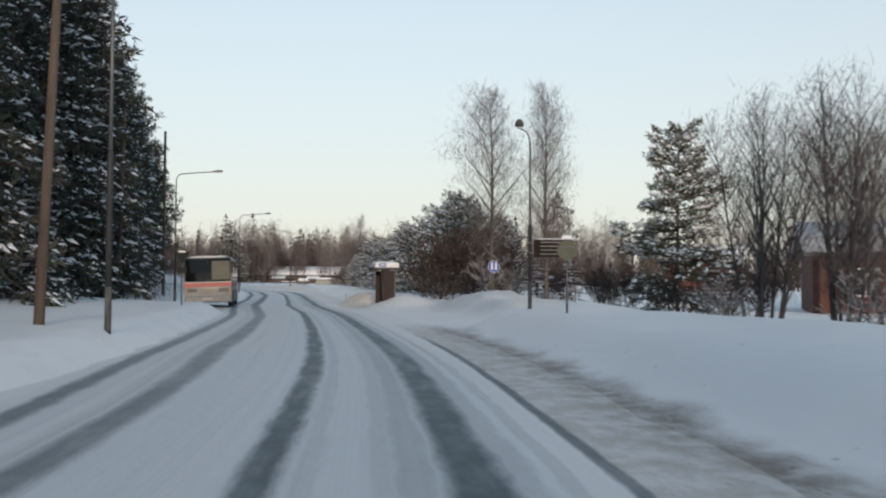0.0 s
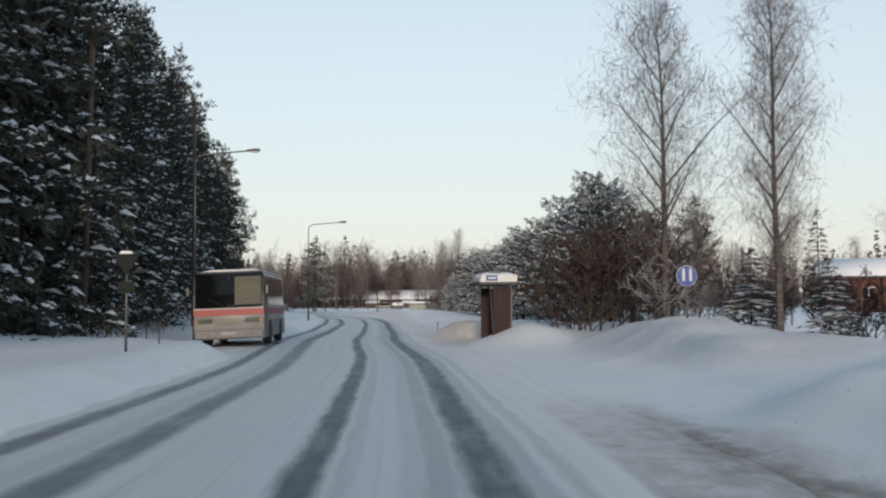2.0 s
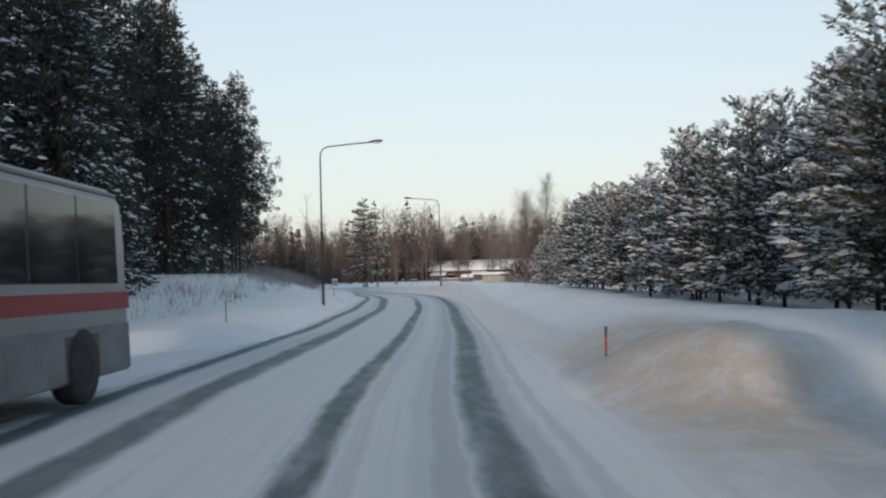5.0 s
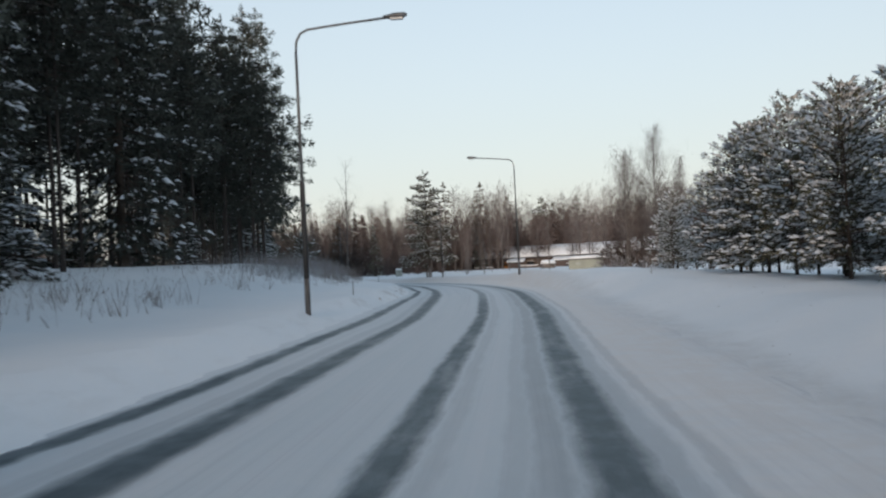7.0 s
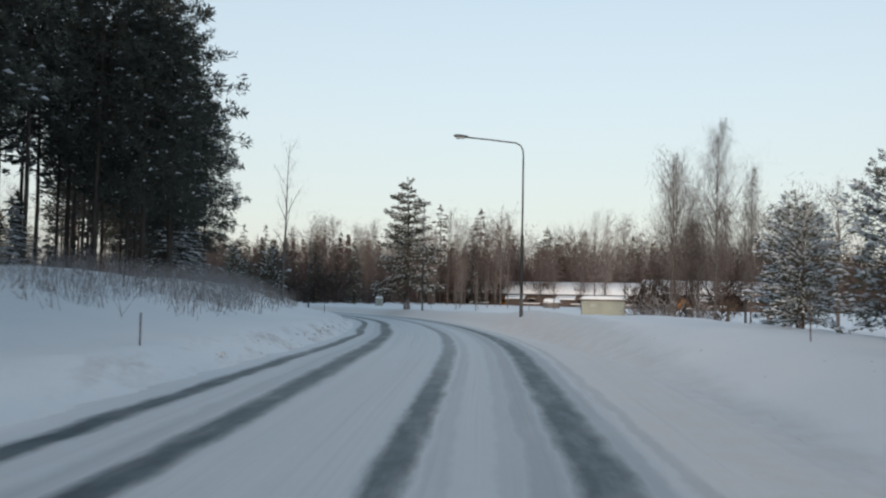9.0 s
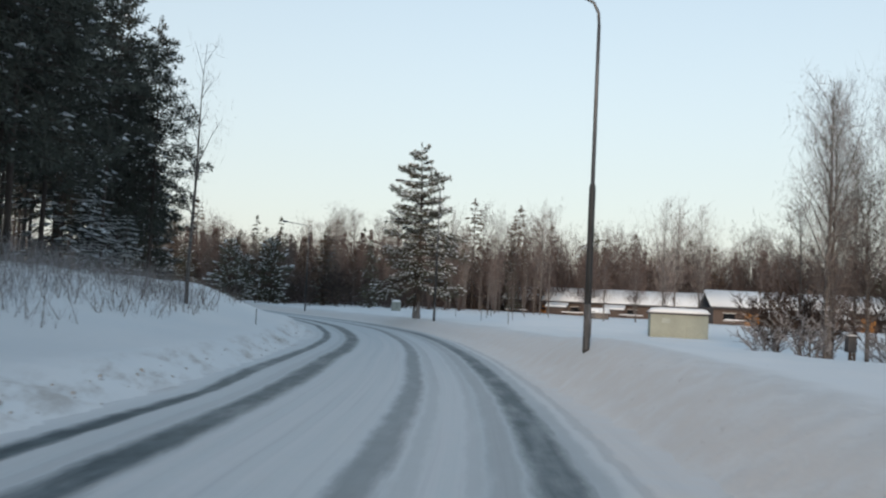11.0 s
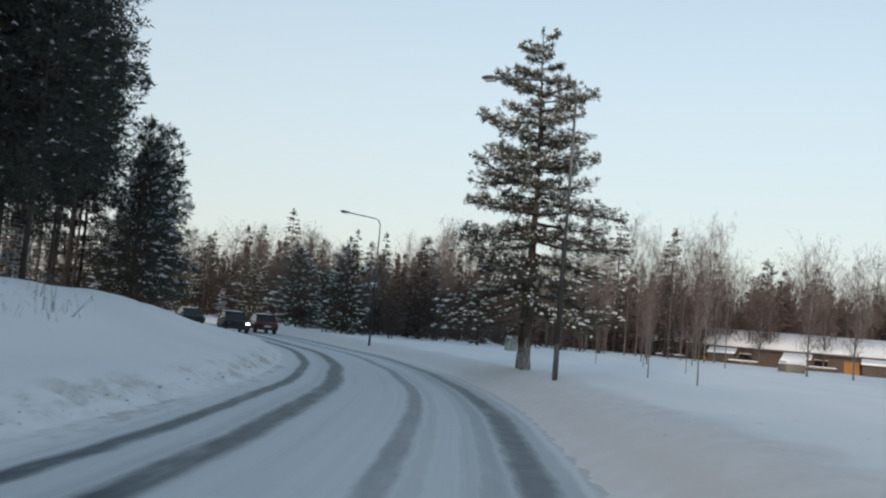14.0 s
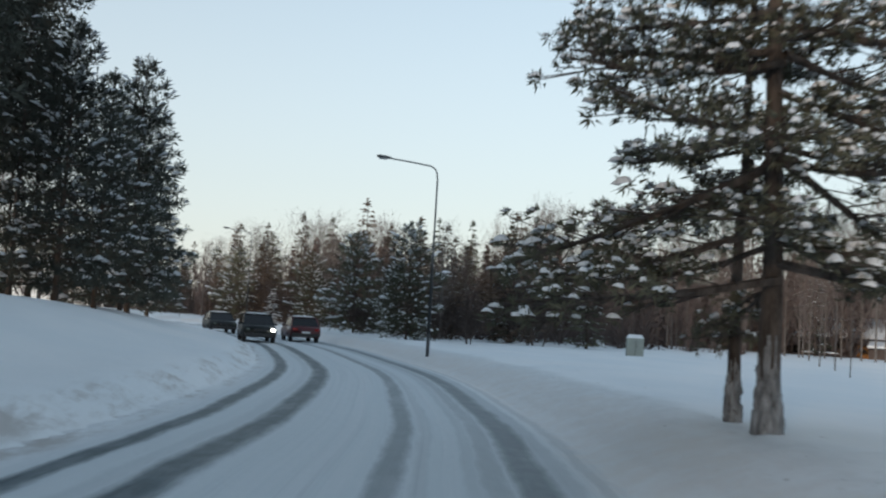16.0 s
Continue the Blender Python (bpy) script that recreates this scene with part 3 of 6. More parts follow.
# ---- trees ----
def conifer_meshes(name, seed, height, radius, start, whorls, arms, blades, snow, shape, needle, bark, lean=0.0, droop=0.25, trunk_r=None, blade=0.5, thin=0.0, slim=0.12, fat=0.25, spray=0.16, lift=(-0.55, 0.3), limb_from=1.1, limb_r=0.011, clump=0, puff=0.1, lump=1.0):
    """Trunk, needles and snow load of a conifer. shape gives the crown's breadth at 0 (its foot) to 1 (its tip)."""
    r = np.random.RandomState(seed)
    trunk_r = trunk_r or height * 0.011
    bm_limb = bmesh.new()
    bend = r.uniform(-1, 1, 2) * 0.012 * height + np.array([lean, 0])
    centre = lambda z: bend * (z / height) ** 2
    bm = bmesh.new()
    zs = np.linspace(-0.4, height, 9)
    tube([(*centre(max(z, 0)), z) for z in zs], [max(trunk_r * (1 - 0.93 * max(z, 0) / height) * (1.25 if z < 0.3 else 1), 0.012) for z in zs], 7, bm)
    tri, tri_snow = [], []
    for w in range(whorls):
        u = (w + r.uniform(0, 0.8)) / whorls
        z = start + (height - start) * u * 0.985
        reach = radius * shape(u)
        for _ in range(arms if u < 0.85 else max(3, arms - 2)):
            if r.rand() < thin:
                continue
            L = reach * r.uniform(0.62, 1.12) + 0.12
            ang = r.uniform(0, math.tau)
            out = np.array([math.cos(ang), math.sin(ang), 0])
            side = np.array([-out[1], out[0], 0])
            dr = droop * r.uniform(0.5, 1.5) * (1 - 2.2 * u ** 2 if clump else 1)
            p0 = np.array([*centre(z), z])
            n = max(5, int(L / blade * blades))
            t = np.sort(r.uniform(0.08 if L < 1 else 0.2, 1.0, n)) if not clump else np.sort(r.uniform(0.12, 1.0, n) ** 0.7)
            pos = p0 + out * (t * L)[:, None] + side * (r.uniform(-1, 1, n) * spray * L * t)[:, None]
            pos[:, 2] += L * (-dr * t + 0.45 * dr * t ** 3)
            pos[:, 2] += r.uniform(-0.3, 0.45, n) * spray * L * 0.5 * t
            if clump:
                seat = r.randint(0, max(2, n // clump), n)
                pos = pos[np.minimum(seat * clump, n - 1)] + r.normal(0, puff, (n, 3)) * np.array([1, 1, 0.7])
            spread = r.uniform(-1.2, 1.2, n) if not clump else r.uniform(-2.6, 2.6, n)
            dirs = out * np.cos(spread)[:, None] + side * np.sin(spread)[:, None]
            dirs[:, 2] += r.uniform(*lift, n) - 0.2 * (droop > 0.3)
            dirs /= np.linalg.norm(dirs, axis=1)[:, None]
            ln = blade * r.uniform(0.6, 1.25, n) * min(1.0, 0.45 + L / 1.5)
            flat = np.cross(dirs, np.array([0, 0, 1.0]))
            flat /= np.linalg.norm(flat, axis=1)[:, None] + 1e-6
            tw = r.uniform(-0.9, 0.9, n)
            upv = np.cross(flat, dirs)
            wv = flat * np.cos(tw)[:, None] + upv * np.sin(tw)[:, None]
            hw = (ln * slim)[:, None]
            mid = pos + dirs * (ln * 0.35)[:, None]
            tri.append(np.stack([pos, mid - wv * hw, pos + dirs * ln[:, None], mid + wv * hw], 1))
            if L > limb_from:
                e1 = p0 + out * L * 0.75
                e1[2] += L * (-dr * 0.75 + 0.2 * dr)
                tube([p0, e1], [0.012 + limb_r * L, 0.007], 3, bm_limb, False)
            pick = r.rand(n) < snow * (0.75 + 0.5 * u)
            if pick.any():
                q, dq, lq = pos[pick] + np.array([0, 0, 0.045]), dirs[pick].copy(), ln[pick] * lump
                dq[:, 2] = dq[:, 2] * 0.4 - 0.06
                fq = flat[pick]
                hq = (lq * fat)[:, None]
                m = q + dq * (lq * 0.45)[:, None]
                m[:, 2] += 0.05
                tip = q + dq * lq[:, None]
                low = np.array([0, 0, 0.16]) * lq[:, None]
                tri_snow.append(np.stack([q, m - fq * hq - low, tip, q, tip, m + fq * hq - low], 1))
    # the leader is clad to its tip
    n = 26
    t = r.uniform(0.0, 1.0, n)
    ang = r.uniform(0, math.tau, n)
    pos = np.stack([np.cos(ang) * 0.03, np.sin(ang) * 0.03, height * (0.93 + 0.07 * t)], 1) + np.array([*bend, 0])
    dirs = np.stack([np.cos(ang), np.sin(ang), r.uniform(0.3, 1.2, n)], 1)
    dirs /= np.linalg.norm(dirs, axis=1)[:, None]
    ln = blade * (0.35 + 0.75 * (1 - t))
    wv = np.stack([-np.sin(ang), np.cos(ang), np.zeros(n)], 1) * (ln * slim * 1.2)[:, None]
    mid = pos + dirs * (ln * 0.4)[:, None]
    tri.append(np.stack([pos, mid - wv, pos + dirs * ln[:, None], mid + wv], 1))
    trunk = bpy.data.meshes.new(name + "_trunk")
    bm.to_mesh(trunk)
    bm.free()
    trunk.materials.append(bark)
    for p in trunk.polygons:
        p.use_smooth = True
    v = np.concatenate(tri).reshape(-1, 3)
    crown = mesh_from(name + "_crown", v, np.arange(len(v)).reshape(-1, 4), [needle])
    load = None
    if tri_snow:
        v = np.concatenate(tri_snow).reshape(-1, 3)
        load = mesh_from(name + "_snow", v, np.arange(len(v)).reshape(-1, 3), [M_BRANCH_SNOW])
    limb = bpy.data.meshes.new(name + "_limbs")
    bm_limb.to_mesh(limb)
    bm_limb.free()
    limb.materials.append(bark)
    return trunk, crown, load, limb


def pine_meshes(name, seed, height, radius, start, whorls, arms, shape, needle, bark, tufts=4.0, blades=10, tuft=0.3, slim=0.13, snow=0.4, pad=1.0, droop=0.15, sweep=0.5, fan=0.32, trunk_r=None, lean=0.0, limb_r=0.011, twigs=False, fine_snow=False, gap=0.0, bulk=0.04):
    """Trunk, needles, snow load and limbs of a pine: whorls of limbs, each a fan of rounded needle tufts."""
    r = np.random.RandomState(seed)
    trunk_r = trunk_r or height * 0.011
    bm, bm_limb = bmesh.new(), bmesh.new()
    bend = r.uniform(-1, 1, 2) * 0.012 * height + np.array([lean, 0])
    centre = lambda z: bend * (z / height) ** 2
    zs = np.linspace(-0.4, height, 11)
    tube([(*(centre(max(z, 0)) + r.uniform(-1, 1, 2) * 0.02 * (z > 0.5)), z) for z in zs], [max(trunk_r * (1 - 0.93 * max(z, 0) / height) * (1.25 if z < 0.3 else 1), 0.012) for z in zs], 8, bm)
    seats, ways, sizes = [], [], []
    for w in range(whorls):
        u0 = (w + 0.5) / whorls
        turn0 = r.uniform(0, math.tau)
        n_arms = arms if u0 < 0.8 else max(3, arms - 1)
        for a_ in range(n_arms):
            if r.rand() < gap:
                continue
            u = min(max(u0 * 0.95 + r.uniform(-0.45, 0.45) / whorls, 0), 0.96)
            z = start + (height - start) * u
            L = radius * shape(u) * r.uniform(0.5, 1.18) + 0.1
            ang = turn0 + (a_ + r.uniform(-0.3, 0.3)) * math.tau / n_arms
            out = np.array([math.cos(ang), math.sin(ang), 0])
            side = np.array([-out[1], out[0], 0])
            d1 = -droop * r.uniform(0.4, 1.6) * (1 - u) + sweep * u ** 1.5
            d2 = r.uniform(0.05, 0.3) * (1 - 0.5 * u)
            p0 = np.array([*centre(z), z])
            at = lambda t: p0 + out * (L * t) + np.array([0, 0, L * (d1 * t + d2 * t * t)]) + side * (math.sin(t * 3 + ang) * 0.05 * L)
            ts = np.linspace(0, 0.96, 4 if twigs else 2)
            tube([at(t) for t in ts], [max((0.012 + limb_r * L) * (1 - 0.75 * t), 0.006) for t in ts], 4 if twigs else 3, bm_limb, False)
            n = int(L * tufts) + 2
            t = np.r_[1.0, r.uniform(0.22 if L > 0.8 else 0.1, 1.0, n - 1) ** 0.75]
            off = r.uniform(-1, 1, n) * fan * L * np.sin(np.clip(t, 0, 1) * 2.2) * (t < 0.995)
            for tt, oo in zip(t, off):
                q = at(tt) + side * oo + np.array([0, 0, abs(oo) * 0.1 + r.uniform(-1, 1.4) * bulk * L])
                seats.append(q)
                wv = out * 0.9 + side * (oo * 1.6 / (L + 0.1)) + np.array([0, 0, d1 + 0.25])
                ways.append(wv / np.linalg.norm(wv))
                sizes.append(tuft * r.uniform(0.7, 1.25) * (0.75 + 0.25 * min(L, 1)))
                if twigs and abs(oo) > 0.12:
                    tube([at(max(tt - 0.18, 0.05)), q], [0.012, 0.006], 3, bm_limb, False)
    for k in range(5):
        seats.append(np.array([*centre(height), height - 0.1 * k * tuft / 0.25]))
        ways.append(np.array([0, 0, 1.0]))
        sizes.append(tuft * (0.5 + 0.09 * k))
    C, Wy, R = np.array(seats), np.array(ways), np.array(sizes)
    n = len(C)
    D = r.normal(0, 1, (n, blades, 3))
    D /= np.linalg.norm(D, axis=2)[..., None]
    D = D + Wy[:, None, :] * 0.55 + np.array([0, 0, 0.22])
    D /= np.linalg.norm(D, axis=2)[..., None]
    ln = R[:, None] * r.uniform(0.7, 1.15, (n, blades))
    P = C[:, None, :] + D * (ln * 0.08)[..., None] - Wy[:, None, :] * (R[:, None] * r.uniform(0, 0.7, (n, blades)))[..., None]
    X = np.cross(D, r.normal(0, 1, (n, blades, 3)))
    X /= np.linalg.norm(X, axis=2)[..., None] + 1e-6
    hw = (ln * slim)[..., None]
    mid = P + D * (ln * 0.3)[..., None]
    v = np.stack([mid - X * hw, mid + X * hw, P + D * ln[..., None]], 2).reshape(-1, 3)
    crown = mesh_from(name + "_crown", v, np.arange(len(v)).reshape(-1, 3), [needle])
    load = None
    pick = np.nonzero(r.rand(n) < snow)[0]
    if len(pick):
        verts, faces = [], []
        long, slender = (1.3, 0.72) if fine_snow else (1.65, 0.62)
        K = 7 if fine_snow else 4
        for i in pick:
            c = C[i] + np.array([0, 0, R[i] * 0.45])
            w = Wy[i] * np.array([1, 1, 0.8])
            s_ = np.cross(np.array([0, 0, 1.0]), w)
            s_ /= np.linalg.norm(s_) + 1e-6
            rad = R[i] * pad * r.uniform(0.6, 1.15)
            b0 = len(verts)
            turn0 = r.uniform(0, math.tau)
            for ring, lift_ in ((1.0, -0.25), (0.62, 0.3)) if fine_snow else ((1.0, -0.2),):
                for k in range(K):
                    f = turn0 + k * math.tau / K
                    g = ring * r.uniform(0.55, 1.35)
                    verts.append(c + w * (math.cos(f) * rad * long * g) + s_ * (math.sin(f) * rad * slender * g) + np.array([0, 0, rad * (lift_ + r.uniform(-0.2, 0.12))]))
            verts.append(c + np.array([0, 0, rad * 0.5]))
            top = len(verts) - 1
            last = top - K
            for k in range(K):
                k2 = (k + 1) % K
                if fine_snow:
                    faces.append((b0 + k, b0 + k2, last + k2))
                    faces.append((b0 + k, last + k2, last + k))
                faces.append((last + k, last + k2, top))
        load = mesh_from(name + "_snow", np.array(verts), np.array(faces), [M_BRANCH_SNOW], smooth=True)
    trunk = bpy.data.meshes.new(name + "_trunk")
    bm.to_mesh(trunk)
    bm.free()
    trunk.materials.append(bark)
    for p in trunk.polygons:
        p.use_smooth = True
    limb = bpy.data.meshes.new(name + "_limbs")
    bm_limb.to_mesh(limb)
    bm_limb.free()
    limb.materials.append(bark)
    return trunk, crown, load, limb


def bare_meshes(name, seed, height, limbs, spread, start, subs, twigs, bark, twig, stems=1, rise=0.9, weep=0.2, width=0.016, trunk_r=None, reach=0.34):
    """Trunk with limbs, and the fine twigs, of a leafless tree or bush."""
    r = np.random.RandomState(seed)
    bm, bm_limb = bmesh.new(), bmesh.new()
    tri = []

    def blade(p, dirv, ln, wd):
        flat = np.cross(dirv, r.uniform(-1, 1, 3))
        flat = flat / (np.linalg.norm(flat) + 1e-6) * wd
        end = p + dirv * ln
        tri.append(np.array([p - flat, p + flat, end]))
        return end

    for st in range(stems):
        H = height * (1 if st == 0 else r.uniform(0.7, 0.98))
        tr = (trunk_r or H * 0.011) * (1 if stems == 1 else 0.62)
        a0 = r.uniform(0, math.tau)
        off = np.array([math.cos(a0), math.sin(a0)]) * (0 if stems == 1 else r.uniform(0.1, 0.35))
        tilt = off * (0 if stems == 1 else r.uniform(0.9, 2.6)) + r.uniform(-1, 1, 2) * 0.02 * H
        centre = lambda z: np.array([*(off + tilt * max(z, 0) / H + 0.012 * H * np.array([math.sin(z * 0.9 + a0), math.cos(z * 0.7 + a0)]) * max(z, 0) / H), z])
        zs = np.linspace(-0.4, H, 11)
        tube([centre(z) for z in zs], [max(tr * (1 - 0.95 * max(z, 0) / H) * (1.2 if z < 0.3 else 1), 0.008) for z in zs], 7, bm)
        for k in range(limbs):
            u = start + (1 - start) * (k + r.uniform(0, 1)) / limbs
            z = u * H
            L = H * reach * spread * (1.08 - u) ** 0.75 * r.uniform(0.7, 1.15)
            ang = k * 2.4 + r.uniform(-0.5, 0.5)
            out = np.array([math.cos(ang), math.sin(ang), 0.0])
            p0 = centre(z)
            nseg = 4
            pts = [p0 + out * L * t * (1 - 0.25 * t) + np.array([0, 0, 1.0]) * L * (rise * t - weep * t ** 3) + r.uniform(-1, 1, 3) * 0.03 * L * (t > 0) for t in np.linspace(0, 1, nseg + 1)]
            lr = max(tr * (1 - u) * 0.55, width * 0.7)
            tube(pts, [max(lr * (1 - 0.85 * t), width * 0.4) for t in np.linspace(0, 1, nseg + 1)], 4, bm_limb, False)
            for j in range(subs):
                t = r.uniform(0.15, 1.0)
                i = min(int(t * nseg), nseg - 1)
                q = pts[i] + (pts[i + 1] - pts[i]) * (t * nseg - i)
                dv = (pts[i + 1] - pts[i])
                dv = dv / np.linalg.norm(dv) + r.uniform(-0.8, 0.8, 3) + np.array([0, 0, 0.15 - weep * 0.5])
                dv /= np.linalg.norm(dv)
                ln = L * r.uniform(0.25, 0.5) * (1.15 - 0.4 * t)
                e = blade(q, dv, ln, width)
                for _ in range(twigs):
                    tt = r.uniform(0.1, 1)
                    d2 = dv + r.uniform(-0.9, 0.9, 3) + np.array([0, 0, -weep * 1.2])
                    d2 /= np.linalg.norm(d2)
                    blade(q + (e - q) * tt, d2, ln * r.uniform(0.3, 0.75), width * 0.6)
    trunk = bpy.data.meshes.new(name + "_trunk")
    bm.to_mesh(trunk)
    bm.free()
    trunk.materials.append(bark)
    limb = bpy.data.meshes.new(name + "_limbs")
    bm_limb.to_mesh(limb)
    bm_limb.free()
    limb.materials.append(bark)
    v = np.concatenate(tri)
    crown = mesh_from(name + "_twigs", v, np.arange(len(v)).reshape(-1, 3), [twig])
    return trunk, crown, None, limb


def hazy_meshes(name, seed, height, radius, start, count, bark, twig, width=0.007, stems=1, length=0.075, share=0.5, limbs=20, ragged=0.3):
    """Trunk, thin limbs and a haze of very fine twigs in a tapering crown."""
    r = np.random.RandomState(seed)
    bm, bm_limb = bmesh.new(), bmesh.new()
    tri = []
    for st in range(stems):
        H = height * (1 if st == 0 else r.uniform(0.75, 0.97))
        foot = r.uniform(-1, 1, 2) * (0.0 if stems == 1 else 0.35)
        sway, turn0 = r.uniform(-1, 1, 2) * 0.03 * H, r.uniform(0, math.tau)
        centre = lambda u: np.array([*(foot * (1 + 2.5 * u) + sway * u * u + 0.008 * H * np.array([math.sin(u * 7 + turn0), math.cos(u * 6 + turn0)]) * u), u * H])
        us = np.linspace(-0.03, 1, 10)
        tube([centre(u) for u in us], [max(0.0085 * H * (1 - 0.96 * max(u, 0)), 0.006) for u in us], 6, bm)
        prof = lambda u: np.minimum(1.0, 0.3 + u * 2.4) * (1 - u) ** 0.55
        spines = []
        for k in range(limbs):
            u = start + (0.93 - start) * (k + r.rand()) / limbs
            v = (u - start) / (1 - start)
            reach = radius * float(prof(v)) * r.uniform(0.85 - 1.2 * ragged, 0.9 + ragged)
            ang = k * 2.4 + r.uniform(-0.5, 0.5)
            out = np.array([math.cos(ang), math.sin(ang), 0])
            p0 = centre(u)
            pts = [p0, p0 + out * reach * 0.55 + np.array([0, 0, reach * 0.9]), p0 + out * reach + np.array([0, 0, reach * r.uniform(1.1, 1.9)])]
            spines.append(pts)
            tube(pts, [0.0045 * H * (1 - u) + 0.01, 0.0016 * H * (1 - u) + 0.008, 0.004], 3, bm_limb, False)
        n = count // stems
        v = r.beta(1.3, 1.3, n)
        ang = r.uniform(0, math.tau, n)
        frac = r.rand(n) ** 0.65
        rho = radius * prof(v) * frac * (0.7 + 0.3 * np.sin(ang * 2 + v * 11 + turn0) * np.cos(v * 23 + ang))
        out = np.stack([np.cos(ang), np.sin(ang), np.zeros(n)], 1)
        base = np.stack([centre(start + (1 - start) * q) for q in v])
        p = base + out * rho[:, None]
        S = np.array(spines)
        heft = np.linalg.norm(S[:, 2] - S[:, 0], axis=1)
        on = r.rand(n) < share
        pick = r.choice(len(S), n, p=heft / heft.sum())
        t = (r.rand(n) ** 0.7)[:, None]
        a_, b_, c_ = S[pick, 0], S[pick, 1], S[pick, 2]
        along = np.where(t < 0.5, a_ + (b_ - a_) * t * 2, b_ + (c_ - b_) * (t * 2 - 1))
        p = np.where(on[:, None], along + r.normal(0, 1, (n, 3)) * (0.03 + 0.11 * heft[pick])[:, None], p)
        rise = np.where(r.rand(n) < 0.55, r.uniform(0.4, 1.6, n), r.uniform(-1.1, 0.4, n) * (0.4 + frac))
        dirs = out * r.uniform(0.1, 0.8, n)[:, None] + r.normal(0, 0.3, (n, 3)) + np.array([0, 0, 1.0]) * rise[:, None]
        dirs /= np.linalg.norm(dirs, axis=1)[:, None] + 1e-6
        ln = H * length * r.uniform(0.4, 1.2, n) * (1.15 - 0.6 * v)
        flat = np.cross(dirs, r.normal(0, 1, (n, 3)))
        flat *= (width * r.uniform(0.6, 1.2, n) / (np.linalg.norm(flat, axis=1) + 1e-6))[:, None]
        tri.append(np.stack([p - flat, p + flat, p + dirs * ln[:, None]], 1))
    trunk = bpy.data.meshes.new(name + "_trunk")
    bm.to_mesh(trunk)
    bm.free()
    trunk.materials.append(bark)
    limb = bpy.data.meshes.new(name + "_limbs")
    bm_limb.to_mesh(limb)
    bm_limb.free()
    limb.materials.append(bark)
    v = np.concatenate(tri).reshape(-1, 3)
    return trunk, mesh_from(name + "_twigs", v, np.arange(len(v)).reshape(-1, 3), [twig]), None, limb


def tree(name, meshes, x, y, label, group, scale=1.0, turn=0.0, sink=0.12, tilt=0.0, z=None, wide=1.0):
    ob = thing(name, Matrix.Translation((x, y, ground_at(x, y, sink) if z is None else z)) @ pose(0, 0, 0, tilt, 0, turn) @ Matrix.Diagonal((scale * wide, scale * wide, scale, 1)), label, "tree", group)
    mesh_part("stem_tangle" if name in ("bush", "shrub") else "trunk", meshes[0], ob)
    tagged(mesh_part("crown", meshes[1], ob), kind="stuff")
    if meshes[2]:
        tagged(mesh_part("snow_load", meshes[2], ob, "white snow lying on the branches"), kind="stuff")
    tagged(mesh_part("branchwork", meshes[3], ob), kind="stuff")
    if name in ("bush", "shrub"):
        tagged(ob.children[0], kind="stuff")
    return ob


cone = lambda u: ((1 - u) ** 0.8 + 0.05) * (0.75 + 0.25 * min(u * 8, 1))

pine_top = lambda u: (0.55 + 0.6 * math.sin(min(u * 1.25, 1) * math.pi) ** 0.8) * (1 - u ** 4) + 0.06
rounded = lambda u: (0.82 + 0.18 * min(u * 6, 1)) * (1 - u ** 2.3) ** 0.9 + 0.05
bushy = lambda u: (0.8 + 0.2 * min(u * 6, 1)) * (1 - u ** 1.7) + 0.05

SPRUCE = [conifer_meshes("spruce", 11 + k, 18, 2.8, 0.7, 42, 6, 2.7, 0.46, cone, M_NEEDLE, M_BARK, droop=0.42, blade=0.6, slim=0.14, fat=0.3) for k in range(3)]
NEAR_SPRUCE = [pine_meshes("near_spruce", 141 + k, 18, 2.9, 0.7, 30, 6, cone, M_NEEDLE, M_BARK, tufts=2.5, blades=9, tuft=0.44, slim=0.145, snow=0.72, pad=0.36, droop=0.75, sweep=0.15, fan=0.3) for k in range(3)]
DEEP_SPRUCE = [conifer_meshes("deep_spruce", 15 + k, 18, 2.8, 0.9, 30, 5, 1.6, 0.2, cone, M_NEEDLE, M_BARK, droop=0.42, blade=0.95, slim=0.15, limb_from=9) for k in range(2)]
DEEP_PINE = [conifer_meshes("deep_pine", 35 + k, 18, 2.7, 6.0, 20, 5, 2.2, 0.1, pine_top, M_NEEDLE, M_PINE_BARK, droop=0.1, blade=0.8, slim=0.16, spray=0.34, lift=(-0.3, 0.8), limb_from=1.8, trunk_r=0.14) for k in range(2)]
SNOW_SPRUCE = [conifer_meshes("snow_spruce", 41 + k, 4.2, 1.15, 0.2, 16, 7, 2.6, 0.75, cone, M_NEEDLE, M_BARK, droop=0.4, blade=0.3, slim=0.14, fat=0.4, lump=1.3) for k in range(2)]
TALL_PINE = [pine_meshes("tall_pine", 31 + k, 18, 2.3, 6.2, 16, 6, pine_top, M_NEEDLE, M_PINE_BARK, tufts=3.3, blades=10, tuft=0.4, slim=0.13, snow=0.13, pad=0.36, droop=0.3, sweep=0.35, trunk_r=0.1, gap=0.1, bulk=0.07) for k in range(3)]
EDGE_PINE = [pine_meshes("edge_pine", 231 + k, 18, 3.0, 3.6, 20, 6, lambda u: (0.75 + 0.35 * math.sin(min(u * 1.5, 1) * math.pi)) * (1 - u ** 2.6) + 0.08, M_NEEDLE, M_PINE_BARK, tufts=4.4, blades=13, tuft=0.36, slim=0.11, snow=0.14, pad=0.38, droop=0.35, sweep=0.3, trunk_r=0.12, gap=0.1, bulk=0.08) for k in range(2)]
